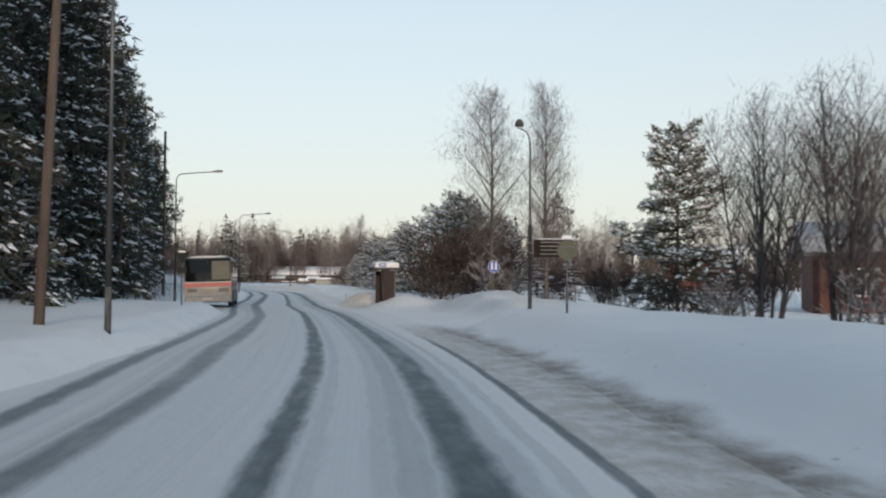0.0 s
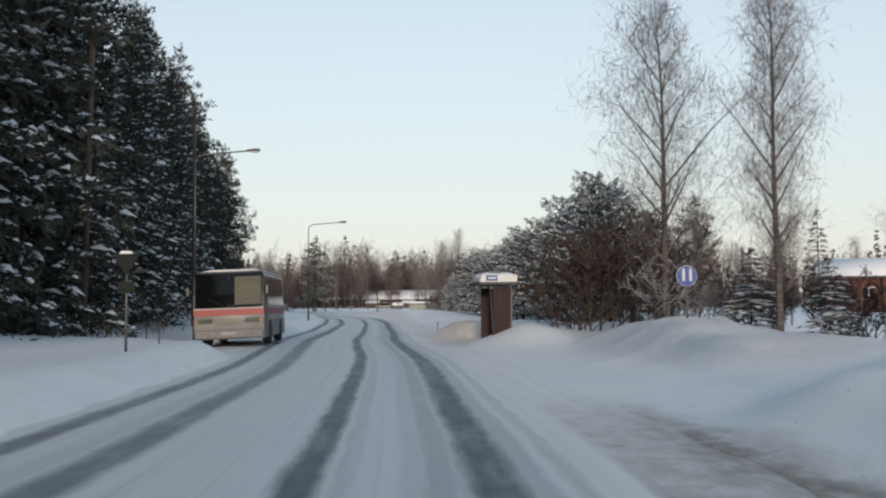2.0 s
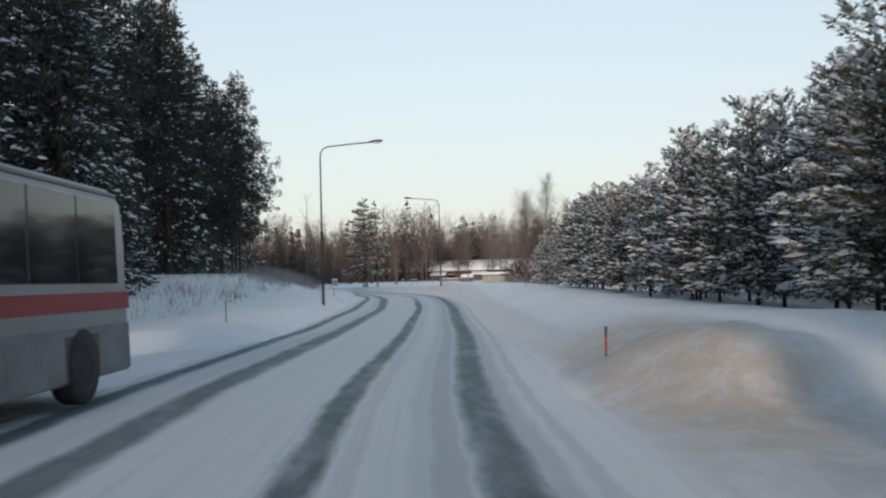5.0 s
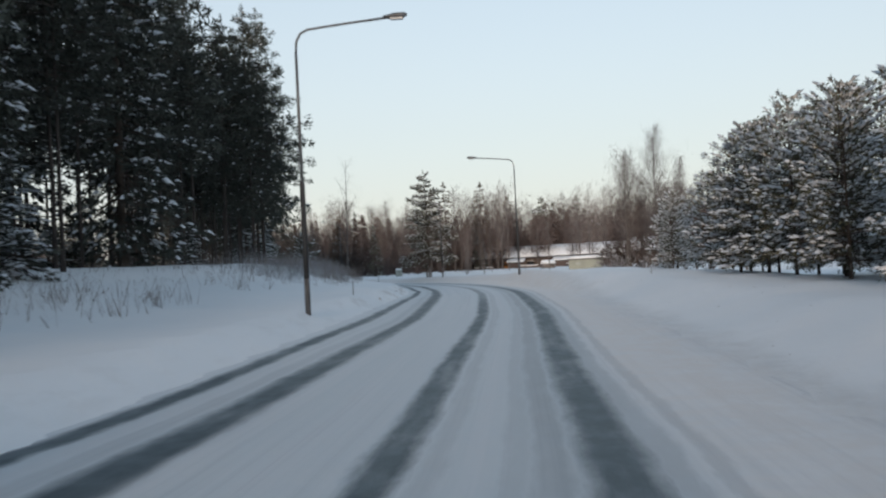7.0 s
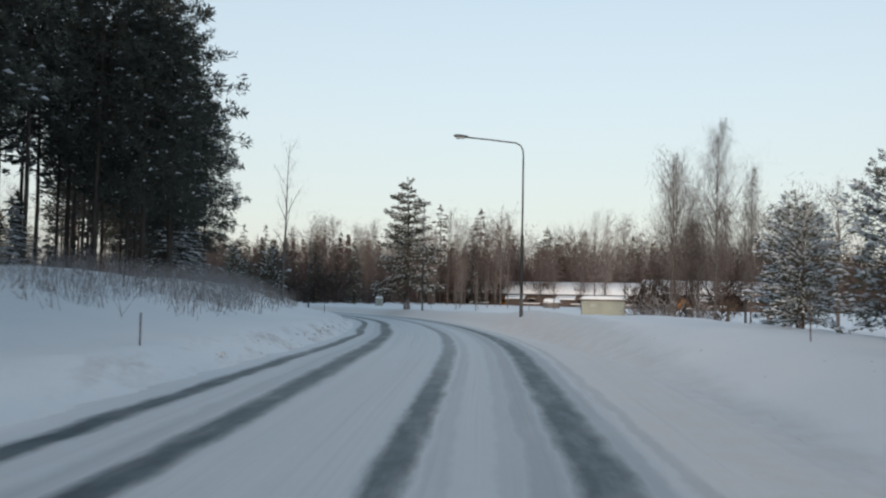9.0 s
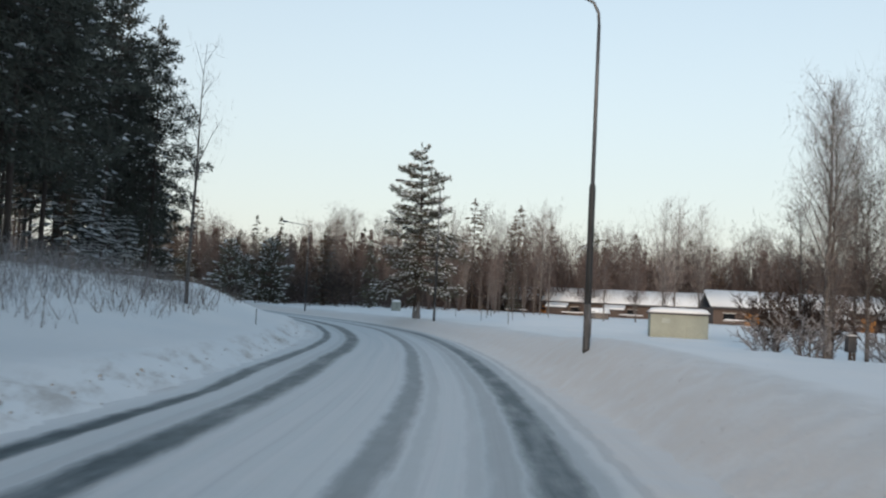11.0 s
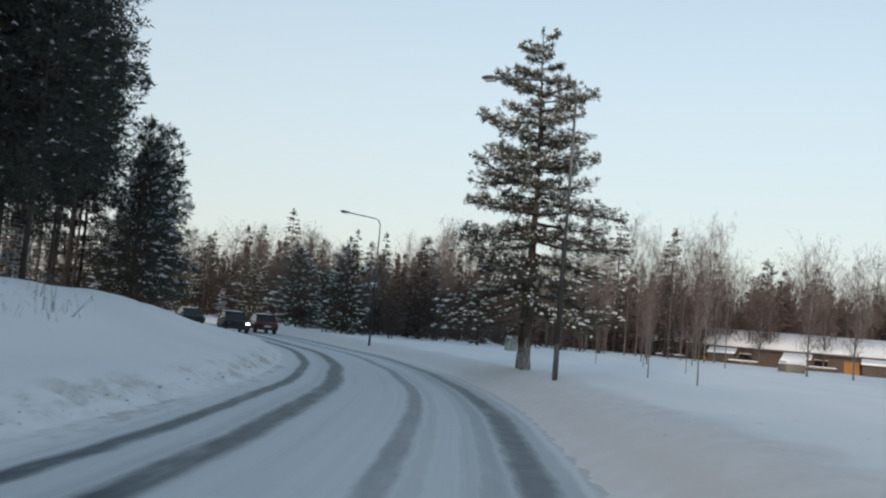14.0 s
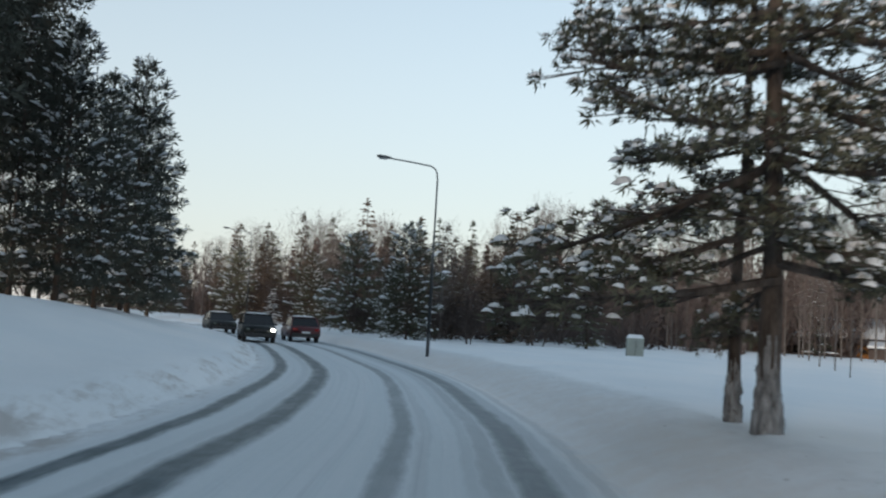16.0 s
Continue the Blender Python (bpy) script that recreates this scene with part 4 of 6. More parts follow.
YOUNG_PINE = [pine_meshes("young_pine", 51 + k, 9, 2.5, 1.0, 16, 6, rounded, M_NEEDLE_PINE, M_BARK, tufts=5.6, blades=7, tuft=0.24, slim=0.15, snow=0.66, pad=0.7, droop=0.3, sweep=0.8, trunk_r=0.09, gap=0.05, bulk=0.07) for k in range(3)]
SIDE_PINE = pine_meshes("side_pine", 59, 9, 2.75, 0.7, 16, 6, lambda u: min(1.0, 1.25 * (1 - u) ** 0.62) * (0.8 + 0.2 * min(u * 6, 1)) + 0.06, M_NEEDLE_PINE, M_BARK, tufts=14, blades=12, tuft=0.2, slim=0.13, snow=0.5, pad=0.7, droop=0.35, sweep=0.5, trunk_r=0.11, gap=0.08, bulk=0.09, twigs=True, fine_snow=True)
LADEN_PINE = [pine_meshes("laden_pine", 57 + k, 9, 2.9, 0.5, 17, 6, bushy, M_NEEDLE_PINE, M_BARK, tufts=3.6, blades=9, tuft=0.34, slim=0.14, snow=0.34, pad=0.6, droop=0.35, sweep=0.7, trunk_r=0.09) for k in range(2)]
BROAD_PINE = [pine_meshes("broad_pine", 61 + k, 13, 3.1, 0.8, 19, 6, bushy, M_NEEDLE, M_BARK, tufts=3.0, blades=13, tuft=0.44, slim=0.11, snow=0.32, pad=0.48, droop=0.3, sweep=0.6) for k in range(2)]
FAR_FIR = [conifer_meshes("far_conifer", 71 + k, 14, 2.1, 0.8, 32, 6, 2.2, 0.16, cone, M_NEEDLE_PINE, M_BARK, droop=0.35, blade=0.55, slim=0.19, fat=0.25, limb_from=9) for k in range(3)]
SUNLIT_FIR = [conifer_meshes("sunlit_conifer", 171 + k, 14, 2.3, 0.6, 34, 6, 2.2, 0.06, lambda u: (1 - u ** 1.5) * (0.8 + 0.2 * min(u * 6, 1)) + 0.06, M_NEEDLE_SUNLIT, M_BARK, droop=0.25, blade=0.55, slim=0.19, spray=0.24, limb_from=9) for k in range(2)]
FAR_PINE = [pine_meshes("far_pine", 76 + k, 13, 2.3, 3.2, 12, 5, pine_top, M_NEEDLE_PINE, M_PINE_BARK, tufts=2.3, blades=9, tuft=0.5, slim=0.13, snow=0.25, pad=0.6, droop=0.25, sweep=0.5) for k in range(2)]
BIRCH = [hazy_meshes("birch", 81 + k, 12, (2.7, 2.4, 2.0)[k], 0.14, 8500, M_BIRCH, M_TWIG, 0.0055, length=0.07, share=0.6, limbs=30) for k in range(3)]
FAR_BIRCH = [hazy_meshes("far_birch", 91 + k, 13, (2.9, 3.3, 3.0)[k], 0.12, 2100, M_BIRCH, M_TWIG_BROWN, 0.014, share=0.75, limbs=26, ragged=0.45) for k in range(3)]
FROST_BIRCH = [hazy_meshes("frost_birch", 96 + k, 13, (2.9, 2.6)[k], 0.2, 1700, M_BIRCH, M_TWIG_FROST, 0.010, share=0.75, limbs=24, ragged=0.4) for k in range(2)]
BUSH = [hazy_meshes("tall_bush", 101 + k, 7.4, 1.6, 0.16, 12000, M_BUSH_BARK, M_TWIG_GREY, 0.0055, stems=7, length=0.075, share=0.8, limbs=24, ragged=0.35) for k in range(2)]
SLIM_BIRCH = hazy_meshes("slim_birch", 99, 12, 1.9, 0.3, 420, M_BIRCH, M_TWIG_FROST, 0.006, share=0.9, limbs=14, ragged=0.4, length=0.06)
SHRUB = [bare_meshes("shrub", 111 + k, 3, 9, 1.2, 0.04, 7, 5, M_BARK, M_TWIG_DARK, stems=7, rise=1.1, weep=0.1, width=0.022, reach=0.45) for k in range(2)]

rng = random.Random(7)
WOODS = "woods along the road"


def line_at(points, y):
    return float(np.interp(y, [p[1] for p in points], [p[0] for p in points]))


# the woods on the uphill side: their edge, then rows behind it
EDGE = [(-11, -12), (-12.5, 15), (-15.5, 38), (-20.5, 60), (-24.5, 78), (-32.5, 100), (-36.2, 112), (-41, 130), (-48, 150), (-57, 166), (-67, 178), (-80, 192)]
y = -10.0
rows_of_woods = []
while y < 190:
    for depth in (0.0, 4.5, 9.5, 15.5, 23.0) if y < 120 else (0.0, 4.0, 8.5):
        if depth > 12 and rng.random() < 0.35:
            continue
        rows_of_woods.append((line_at(EDGE, y) - depth - rng.uniform(0, 2.4), y + rng.uniform(-1.5, 1.5), depth))
    y += 3.5
for x, yy, depth in rows_of_woods:
    s_here = yy
    spruce_share = 0.78 if s_here < 90 else (0.25 if s_here < 112 else 0.04)
    if 150 < yy < 176 and depth < 3 and rng.random() < 0.45:
        continue
    deep = depth > 8
    if rng.random() < spruce_share:
        tree("spruce", rng.choice(DEEP_SPRUCE if deep else NEAR_SPRUCE if depth < 3 and 8 < yy < 112 else SPRUCE), x, yy, "tall dark spruce with snow on its drooping branches", WOODS, rng.uniform(0.84, 1.08) * (1.14 if 25 < yy < 60 else 1.0), rng.uniform(0, 360), wide=rng.uniform(0.9, 1.15))
    else:
        tree("pine", rng.choice(DEEP_PINE if depth > 5 else TALL_PINE), x, yy, "tall pine with a bare trunk and dark snowy crown", WOODS, rng.uniform(0.85, 1.1), rng.uniform(0, 360))
for x, yy, sc in ((-21.4, 64.5, 0.74), (-23.0, 69, 0.66), (-19.4, 53.5, 0.9), (-22.3, 58, 1.0)):
    tree("spruce", rng.choice(NEAR_SPRUCE), x, yy, "tall dark spruce with snow on its drooping branches", WOODS, sc, rng.uniform(0, 360))
# small young firs under the edge
for k in range(15):
    yy = rng.uniform(20, 185)
    x = line_at(EDGE, yy) + rng.uniform(-4, 1.2)
    tree("young_spruce", rng.choice(SNOW_SPRUCE), x, yy, "small young spruce heavy with snow at the wood's edge", WOODS, rng.uniform(0.5, 1.2), rng.uniform(0, 360), sink=0.05, wide=1.1)
for x, yy, sc in ((-75.5, 193, 0.72), (-72.5, 188.5, 0.6), (-80, 196.5, 0.66), (-85, 203, 0.6), (-68, 183, 0.6), (-79, 190, 0.75)):
    tree("pine", rng.choice(BROAD_PINE), x, yy, "broad bushy pine dusted with snow at the wood's edge", WOODS, sc * 1.38, rng.uniform(0, 360))
for x, yy, sc, k in ((-42.6, 137.2, 1.08, 0), (-40.6, 131.5, 1.0, 1), (-45.6, 142.5, 0.95, 1), (-59.5, 166.5, 0.9, 0), (-64, 171.5, 0.72, 1), (-55.4, 164.2, 0.95, 1)):
    tree("pine", EDGE_PINE[k], x, yy, "tall broad pine with layered dark limbs at the wood's edge", WOODS, sc, rng.uniform(0, 360))
tree("birch", SLIM_BIRCH, -36.7, 138.8, "slender bare birch with thin pale twigs before the pines", WOODS, 0.72, 40)

# the grove of young snowy pines across the road
GROVE = "grove of young pines"
for k in range(58):
    yy = 62 + (k % 29) * 1.6 + rng.uniform(-0.7, 0.7)
    depth = (0, 5.0)[k // 29] + rng.uniform(0, 2.5)
    sx, sy, hd = on_road(yy + 1, 8.6 + depth)
    if yy > 108 or (yy < 71 and depth > 3.5):
        continue
    tree("young_pine", rng.choice(YOUNG_PINE), sx, sy, "young pine thick with snow on every branch", GROVE, rng.uniform(0.57, 0.69) * float(np.interp(yy, [62, 76, 92, 100, 106], [1.18, 1.08, 0.96, 0.96, 0.9])), rng.uniform(0, 360), wide=rng.uniform(0.95, 1.2))
for s_, d_, sc in ((107.0, 8.4, 0.56), (109.4, 9.8, 0.44), (106.6, 11, 0.6), (111.5, 9.2, 0.4), (117, 7.9, 0.36), (120, 8.8, 0.44), (114.5, 9.0, 0.48), (123, 9.5, 0.34)):
    sx, sy, hd = on_road(s_, d_)
    tree("young_pine", rng.choice(YOUNG_PINE), sx, sy, "small young pine standing free in the snow", GROVE, sc, rng.uniform(0, 360), wide=1.1)

# single trees
tree("pine", SIDE_PINE, 10.2, 43.7, "snowy pine standing beside the side road", "", 0.95, 20, wide=1.0)
tree("bush", BUSH[0], 10.2, 31, "many-stemmed bare bush with frosted twigs", "bare bushes", 1.03, 10)
tree("bush", BUSH[1], 10.6, 25.5, "many-stemmed bare bush with brownish twigs", "bare bushes", 0.95, 100)
tree("bush", BUSH[0], 13.5, 29, "many-stemmed bare bush with frosted twigs", "bare bushes", 0.9, 200)
tree("birch", BIRCH[0], 2.4, 53.5, "tall bare birch with spreading limbs behind a snow heap", "", 0.93, 60, wide=1.4)
tree("birch", BIRCH[2], 4.85, 47.5, "slim bare birch with a pale trunk", "", 0.86, 130, wide=1.2)
for x, yy, sc in ((0.1, 55.6, 1.15), (1.3, 56.6, 1.25), (-0.9, 57.6, 1.2), (2.9, 57.5, 1.1), (6.5, 56.5, 0.7), (3, 61, 1.05), (6, 60, 0.9), (9, 58, 0.8), (8, 50.5, 0.6), (9.2, 40, 0.5), (8, 43, 0.55), (11.5, 40, 0.6), (13, 42, 0.7)):
    tree("shrub", rng.choice(SHRUB), x, yy, "dense leafless shrub with reddish brown twigs", "shrubs by the side road", sc * 1.15, rng.uniform(0, 360), wide=1.2)
for x, yy, sc in ((5.5, 70, 0.62), (12, 80, 0.7), (22, 78, 1.0)):
    tree("birch", rng.choice(FAR_BIRCH), x, yy, "bare brownish birch behind the shrubs", "", sc * 0.75, rng.uniform(0, 360))

FROST_SHRUB = bare_meshes("frosted_shrub", 117, 2.2, 6, 1.3, 0.1, 5, 3, M_FROST_BARK, M_TWIG_HOAR, stems=7, rise=0.9, weep=0.1, width=0.022, reach=0.5)
for x, yy, sc, turn_ in ((2.2, 52.6, 1.0, 20), (3.6, 53.2, 0.8, 140), (8.9, 30.2, 0.8, 70), (10.9, 24.4, 0.9, 200), (11.0, 43.0, 0.8, 300)):
    tree("shrub", FROST_SHRUB, x, yy, "low spreading shrub with snow along its branches", "shrubs by the side road", sc, turn_, wide=1.2)

for x, yy, sc in ((4.6, 50.5, 0.6), (5.9, 46.5, 0.5), (9.6, 60, 0.6)):
    tree("young_spruce", rng.choice(SNOW_SPRUCE), x, yy, "small bushy spruce dusted with snow by the side road", "shrubs by the side road", sc, rng.uniform(0, 360), sink=0.05, wide=1.3)

# the lone double-trunked pine by the road
LONE = pine_meshes("lone_pine", 131, 11.25, 2.5, 1.7, 17, 6, lambda u: min(1.0, 1.4 * (1 - u) ** 0.75) + 0.05, M_NEEDLE_LONE, M_LONE_BARK, bulk=0.08, tufts=19, blades=22, tuft=0.14, slim=0.11, snow=0.7, pad=0.52, droop=0.42, sweep=0.3, fan=0.3, trunk_r=0.135, lean=0.2, limb_r=0.015, twigs=True, fine_snow=True, gap=0.2)
SECOND = pine_meshes("second_stem", 132, 8.4, 1.6, 2.5, 11, 4, lambda u: (1 - u) ** 0.7 + 0.1, M_NEEDLE_LONE, M_LONE_BARK, bulk=0.07, tufts=20, blades=26, tuft=0.135, slim=0.1, snow=0.78, pad=0.58, droop=0.3, sweep=0.3, trunk_r=0.09, lean=-0.3, limb_r=0.014, twigs=True, fine_snow=True, gap=0.15)
lone = tree("pine", LONE, -39.6, 170.2, "snow-laden pine with layered branches beside the road", "", 1.0, 180, sink=0.1)
for nm, me_ in zip(("second_trunk", "second_crown", "second_snow_load", "second_branchwork"), SECOND):
    o = mesh_part(nm, me_, lone)
    o.location = (0.75, -1.4, 0)
    if nm != "second_trunk":
        tagged(o, kind="stuff")


def plastered_snow(seed, radius, height):
    """Ragged crust of blown snow clinging to the foot of a trunk on its windward side."""
    r = np.random.RandomState(seed)
    rows_, cols = 44, 24
    bm = bmesh.new()
    edge = r.uniform(0.55, 1.0, cols + 1)
    grid = []
    for i in range(rows_ + 1):
        z = -0.1 + (height + 0.1) * i / rows_
        line = []
        for j in range(cols + 1):
            f = radians(-200 + 210 * j / cols)
            tall = height * edge[j] * (0.45 + 0.55 * math.sin(math.pi * (0.08 + 0.84 * j / cols)))
            crust = noise.noise((j * 0.42 + seed * 9, z * 7.0, 3.0)) + 0.5 * noise.noise((j * 1.1, z * 17.0, seed)) + 0.16 - 0.22 * z / height
            proud = min(max(crust * 0.045, -0.03), 0.016) if z < tall else -0.03
            q = radius * (1.25 - 0.27 * min(max((z - 0.1) / 0.6, 0), 1)) + proud
            line.append(bm.verts.new((math.cos(f) * q, math.sin(f) * q, z)))
        grid.append(line)
    for i in range(rows_):
        for j in range(cols):
            bm.faces.new((grid[i][j], grid[i][j + 1], grid[i + 1][j + 1], grid[i + 1][j]))
    for f in bm.faces:
        f.smooth = True
    me_ = bpy.data.meshes.new("trunk_snow")
    bm.to_mesh(me_)
    bm.free()
    me_.materials.append(M_FROSTCRUST)
    return me_


for me_, spot in ((plastered_snow(5, 0.135, 1.15), (0, 0, 0)), (plastered_snow(6, 0.09, 0.95), (0.75, -1.4, 0))):
    o = mesh_part("trunk_snow", me_, lone, "frosted crust of blown snow on the bark")
    o.location, o.rotation_euler = spot, (0, 0, math.pi)

# bare trees and bushes in the field by the huts
FIELD = "trees in the field"
for x, yy, sc, k, w in ((-14.7, 143.5, 0.91, 0, 0.8), (-16.8, 145.6, 0.8, 1, 0.8), (-12.9, 144.6, 0.72, 2, 0.75), (-15.9, 147.5, 0.66, 0, 0.9)):
    tree("birch", BIRCH[k], x, yy, "tall slender birch with dense upright twigs", FIELD, sc, rng.uniform(0, 360), wide=w)
tree("birch", FROST_BIRCH[0], -16.95, 145.2, "bare frosted tree with snow on its limbs", FIELD, 0.74, 15)
for x, yy, sc in ((-15.6, 146.4, 0.52), (-17.6, 149, 0.46), (-14.0, 147.5, 0.55), (-12, 145, 0.5), (-10.2, 148, 0.55), (-16.4, 151, 0.48), (-13, 152, 0.55), (-18.3, 152.5, 0.36), (-8.5, 146, 0.6)):
    tree("birch", rng.choice(FAR_BIRCH), x, yy, "dense brownish young birch among the field trees", FIELD, sc, rng.uniform(0, 360), wide=1.5)
for x, yy, sc in ((-18.6, 149.5, 0.9), (-17.2, 148.6, 0.9), (-14.6, 147.6, 1.1), (-11, 146, 1.1)):
    tree("shrub", rng.choice(SHRUB), x, yy, "tangled leafless shrub dusted with snow", FIELD, sc * 1.1, rng.uniform(0, 360), wide=1.2)
for x, yy, sc, turn_ in ((-18.9, 148.2, 0.8, 20), (-17.4, 144.2, 0.9, 140), (-15.4, 142.8, 0.7, 250)):
    tree("shrub", FROST_SHRUB, x, yy, "low spreading shrub with snow along its branches", FIELD, sc, turn_, wide=1.2)
for x, yy, sc, k in ((-25.9, 185, 0.76, 0), (-25.6, 191.5, 0.82, 1), (-23.9, 194, 0.8, 0)):
    tree("birch", FROST_BIRCH[k], x, yy, "tall bare birch with frosted twigs", FIELD, sc, rng.uniform(0, 360), wide=0.95)
for x, yy, sc in ((-36.6, 227.6, 0.85), (-33.2, 230, 0.8), (-29.5, 226, 0.7), (-52.5, 238, 0.6)):
    tree("birch", rng.choice(FAR_BIRCH), x, yy, "bare brownish birch by the row house", FIELD, sc, rng.uniform(0, 360), wide=1.0)
for x, yy, sc in ((-46.5, 214, 0.5), (-48.2, 219, 0.45), (-45.2, 224, 0.55), (-43.4, 229, 0.6)):
    tree("birch", SLIM_BIRCH, x, yy, "thin young birch standing in the snowy field", FIELD, sc, rng.uniform(0, 360), wide=0.9)
for x, yy in ((-37.2, 176.5), (-35.8, 178.5), (-40.5, 199), (-44, 203), (-46.5, 201)):
    tree("sapling", SLIM_BIRCH, x, yy, "thin bare sapling sticking out of the snow", FIELD, rng.uniform(0.2, 0.34), rng.uniform(0, 360))

# mixed woods closing the view ahead
AHEAD = "mixed woods ahead"


def wooded(x, yy, hmin, hmax, fir):
    k = rng.random()
    hgt = rng.uniform(hmin, hmax)
    if k < fir * 0.55:
        tree("conifer", rng.choice(SUNLIT_FIR), x, yy, "brownish conifer in the mixed woods", AHEAD, hgt * 1.12 / 14, rng.uniform(0, 360), wide=rng.uniform(0.9, 1.2))
    elif k < fir:
        tree("conifer", rng.choice(FAR_FIR), x, yy, "snow-dusted conifer in the mixed woods", AHEAD, hgt / 14, rng.uniform(0, 360), wide=rng.uniform(0.9, 1.2))
    elif k < fir + 0.05:
        tree("pine", rng.choice(FAR_PINE), x, yy, "pine with a snowy crown in the mixed woods", AHEAD, hgt / 13, rng.uniform(0, 360))
    elif k < fir + 0.15:
        tree("birch", rng.choice(FROST_BIRCH), x, yy, "bare pale birch in the mixed woods", AHEAD, hgt / 13, rng.uniform(0, 360), wide=1.15)
    else:
        tree("birch", rng.choice(FAR_BIRCH), x, yy, "bare reddish brown birch in the mixed woods", AHEAD, hgt / 13, rng.uniform(0, 360), wide=rng.uniform(1.1, 1.5))


# along the outer side of the bend
for k in range(40):
    s_ = 232 + k * 3.2
    sx, sy, hd = on_road(s_, 9 + rng.uniform(0, 4) + (k % 3) * 5)
    wooded(sx, sy, 7, 12, 0.3)
for k in range(60):
    wooded(-135 + k * 2.4 + rng.uniform(-1, 1), 262 + (k % 4) * 6 + max(0, (k - 22)) * 1.15 + rng.uniform(-2, 2), 11, 17, 0.42 if k < 24 else 0.16)
for k in range(44):
    wooded(-66 + k * 2.6, 306 + (k % 3) * 8 + rng.uniform(-2, 2), 12, 19, 0.42 if k < 2 else 0.14)
# tall slender birches standing close together behind the bend
stand = random.Random(77)
for k in range(30):
    f = k / 29
    tree("birch", stand.choice(FROST_BIRCH if k % 4 == 0 else FAR_BIRCH), -84 + 34 * f + stand.uniform(-1, 1), 249 + 10 * f + stand.uniform(-4, 4), "tall slender reddish brown birch in a close stand", AHEAD, (11.5 + 4.5 * f + stand.uniform(-2, 1.5)) / 13, stand.uniform(0, 360), wide=0.7)
# beyond the grove to the side
for k in range(26):
    wooded(8 + rng.uniform(0, 45), 100 + k * 6.5, 8, 13, 0.3)
# inner side of the bend, far off
for k in range(34):
    s_ = 228 + k * 4.0
    sx, sy, hd = on_road(s_, -13 - rng.uniform(0, 16))
    wooded(sx, sy, 8, 13, 0.4)


# snow-laden conifers in front of the woods on the bend
for x, yy, sc, k in ((-81.3, 219.6, 0.86, 0), (-72.4, 213.2, 0.86, 1), (-96.7, 233.6, 0.8, 1), (-112.4, 240.6, 0.9, 0), (-84.5, 229.5, 0.7, 1)):
    tree("pine", LADEN_PINE[k], x, yy, "snow-laden pine in front of the mixed woods", AHEAD, sc, rng.uniform(0, 360), wide=1.15)
for x, yy, sc in ((-78.4, 216.3, 0.8), (-66.2, 210.4, 0.75), (-70.8, 213.9, 0.6)):
    tree("shrub", SHRUB[0], x, yy, "rounded dark leafless shrub with dense twigs by the road", "shrubs on the bend", sc, rng.uniform(0, 360), wide=1.25)
tree("young_spruce", SNOW_SPRUCE[0], -97.4, 229.1, "small spruce white with snow beside the bend", AHEAD, 0.85, 30, wide=0.9)
for x, yy, sc in ((-99.7, 235.4, 0.8), (-107.6, 239.4, 0.76), (-74.0, 221.6, 0.55), (-81.7, 228.8, 0.6), (-88.0, 233.6, 0.7)):
    tree("conifer", rng.choice(SUNLIT_FIR), x, yy, "tall dense conifer with low-sun brown painted into its needles", AHEAD, sc, rng.uniform(0, 360), wide=0.95)
for k in range(16):
    sx, sy, hd = on_road(229 + k * 5.4 + rng.uniform(-1, 1), 9.5 + rng.uniform(0, 7))
    tree("shrub", rng.choice(SHRUB), sx, sy, "rounded leafless shrub at the foot of the woods", "shrubs on the bend", rng.uniform(0.9, 1.7), rng.uniform(0, 360), wide=1.5)
for k in range(34):
    sx, sy, hd = on_road(230 + k * 3.0 + rng.uniform(-2, 2), 13 + rng.uniform(0, 14))
    tree("conifer", rng.choice(SUNLIT_FIR if k % 3 else FAR_FIR), sx, sy, "dense dark conifer standing behind the snowy pines", AHEAD, rng.uniform(0.45, 0.72), rng.uniform(0, 360), wide=rng.uniform(1.2, 1.6))
for x, yy, hgt in ((-76.5, 329, 17), (-73.8, 331, 19.5), (-70.5, 333, 18.5), (-64.1, 325, 17), (-62.5, 327, 15), (-40, 322, 16), (-34, 325, 14)):
    tree("birch", rng.choice(FAR_BIRCH), x, yy, "tall broad brown birch standing over the woods", AHEAD, hgt / 13, rng.uniform(0, 360), wide=1.05)
tree("pine", LADEN_PINE[1], -55.4, 328, "broad snowy pine behind the row house", AHEAD, 1.5, 70, wide=1.0)
for k in range(8):
    xx = -60 + k * 9.4 + rng.uniform(-3, 3)
    tree("conifer", rng.choice(SUNLIT_FIR), xx, 297 + max(0, xx + 40) * 0.3 + rng.uniform(0, 8), "tall brownish conifer behind the row house", AHEAD, rng.uniform(0.8, 1.25), rng.uniform(0, 360), wide=1.2)


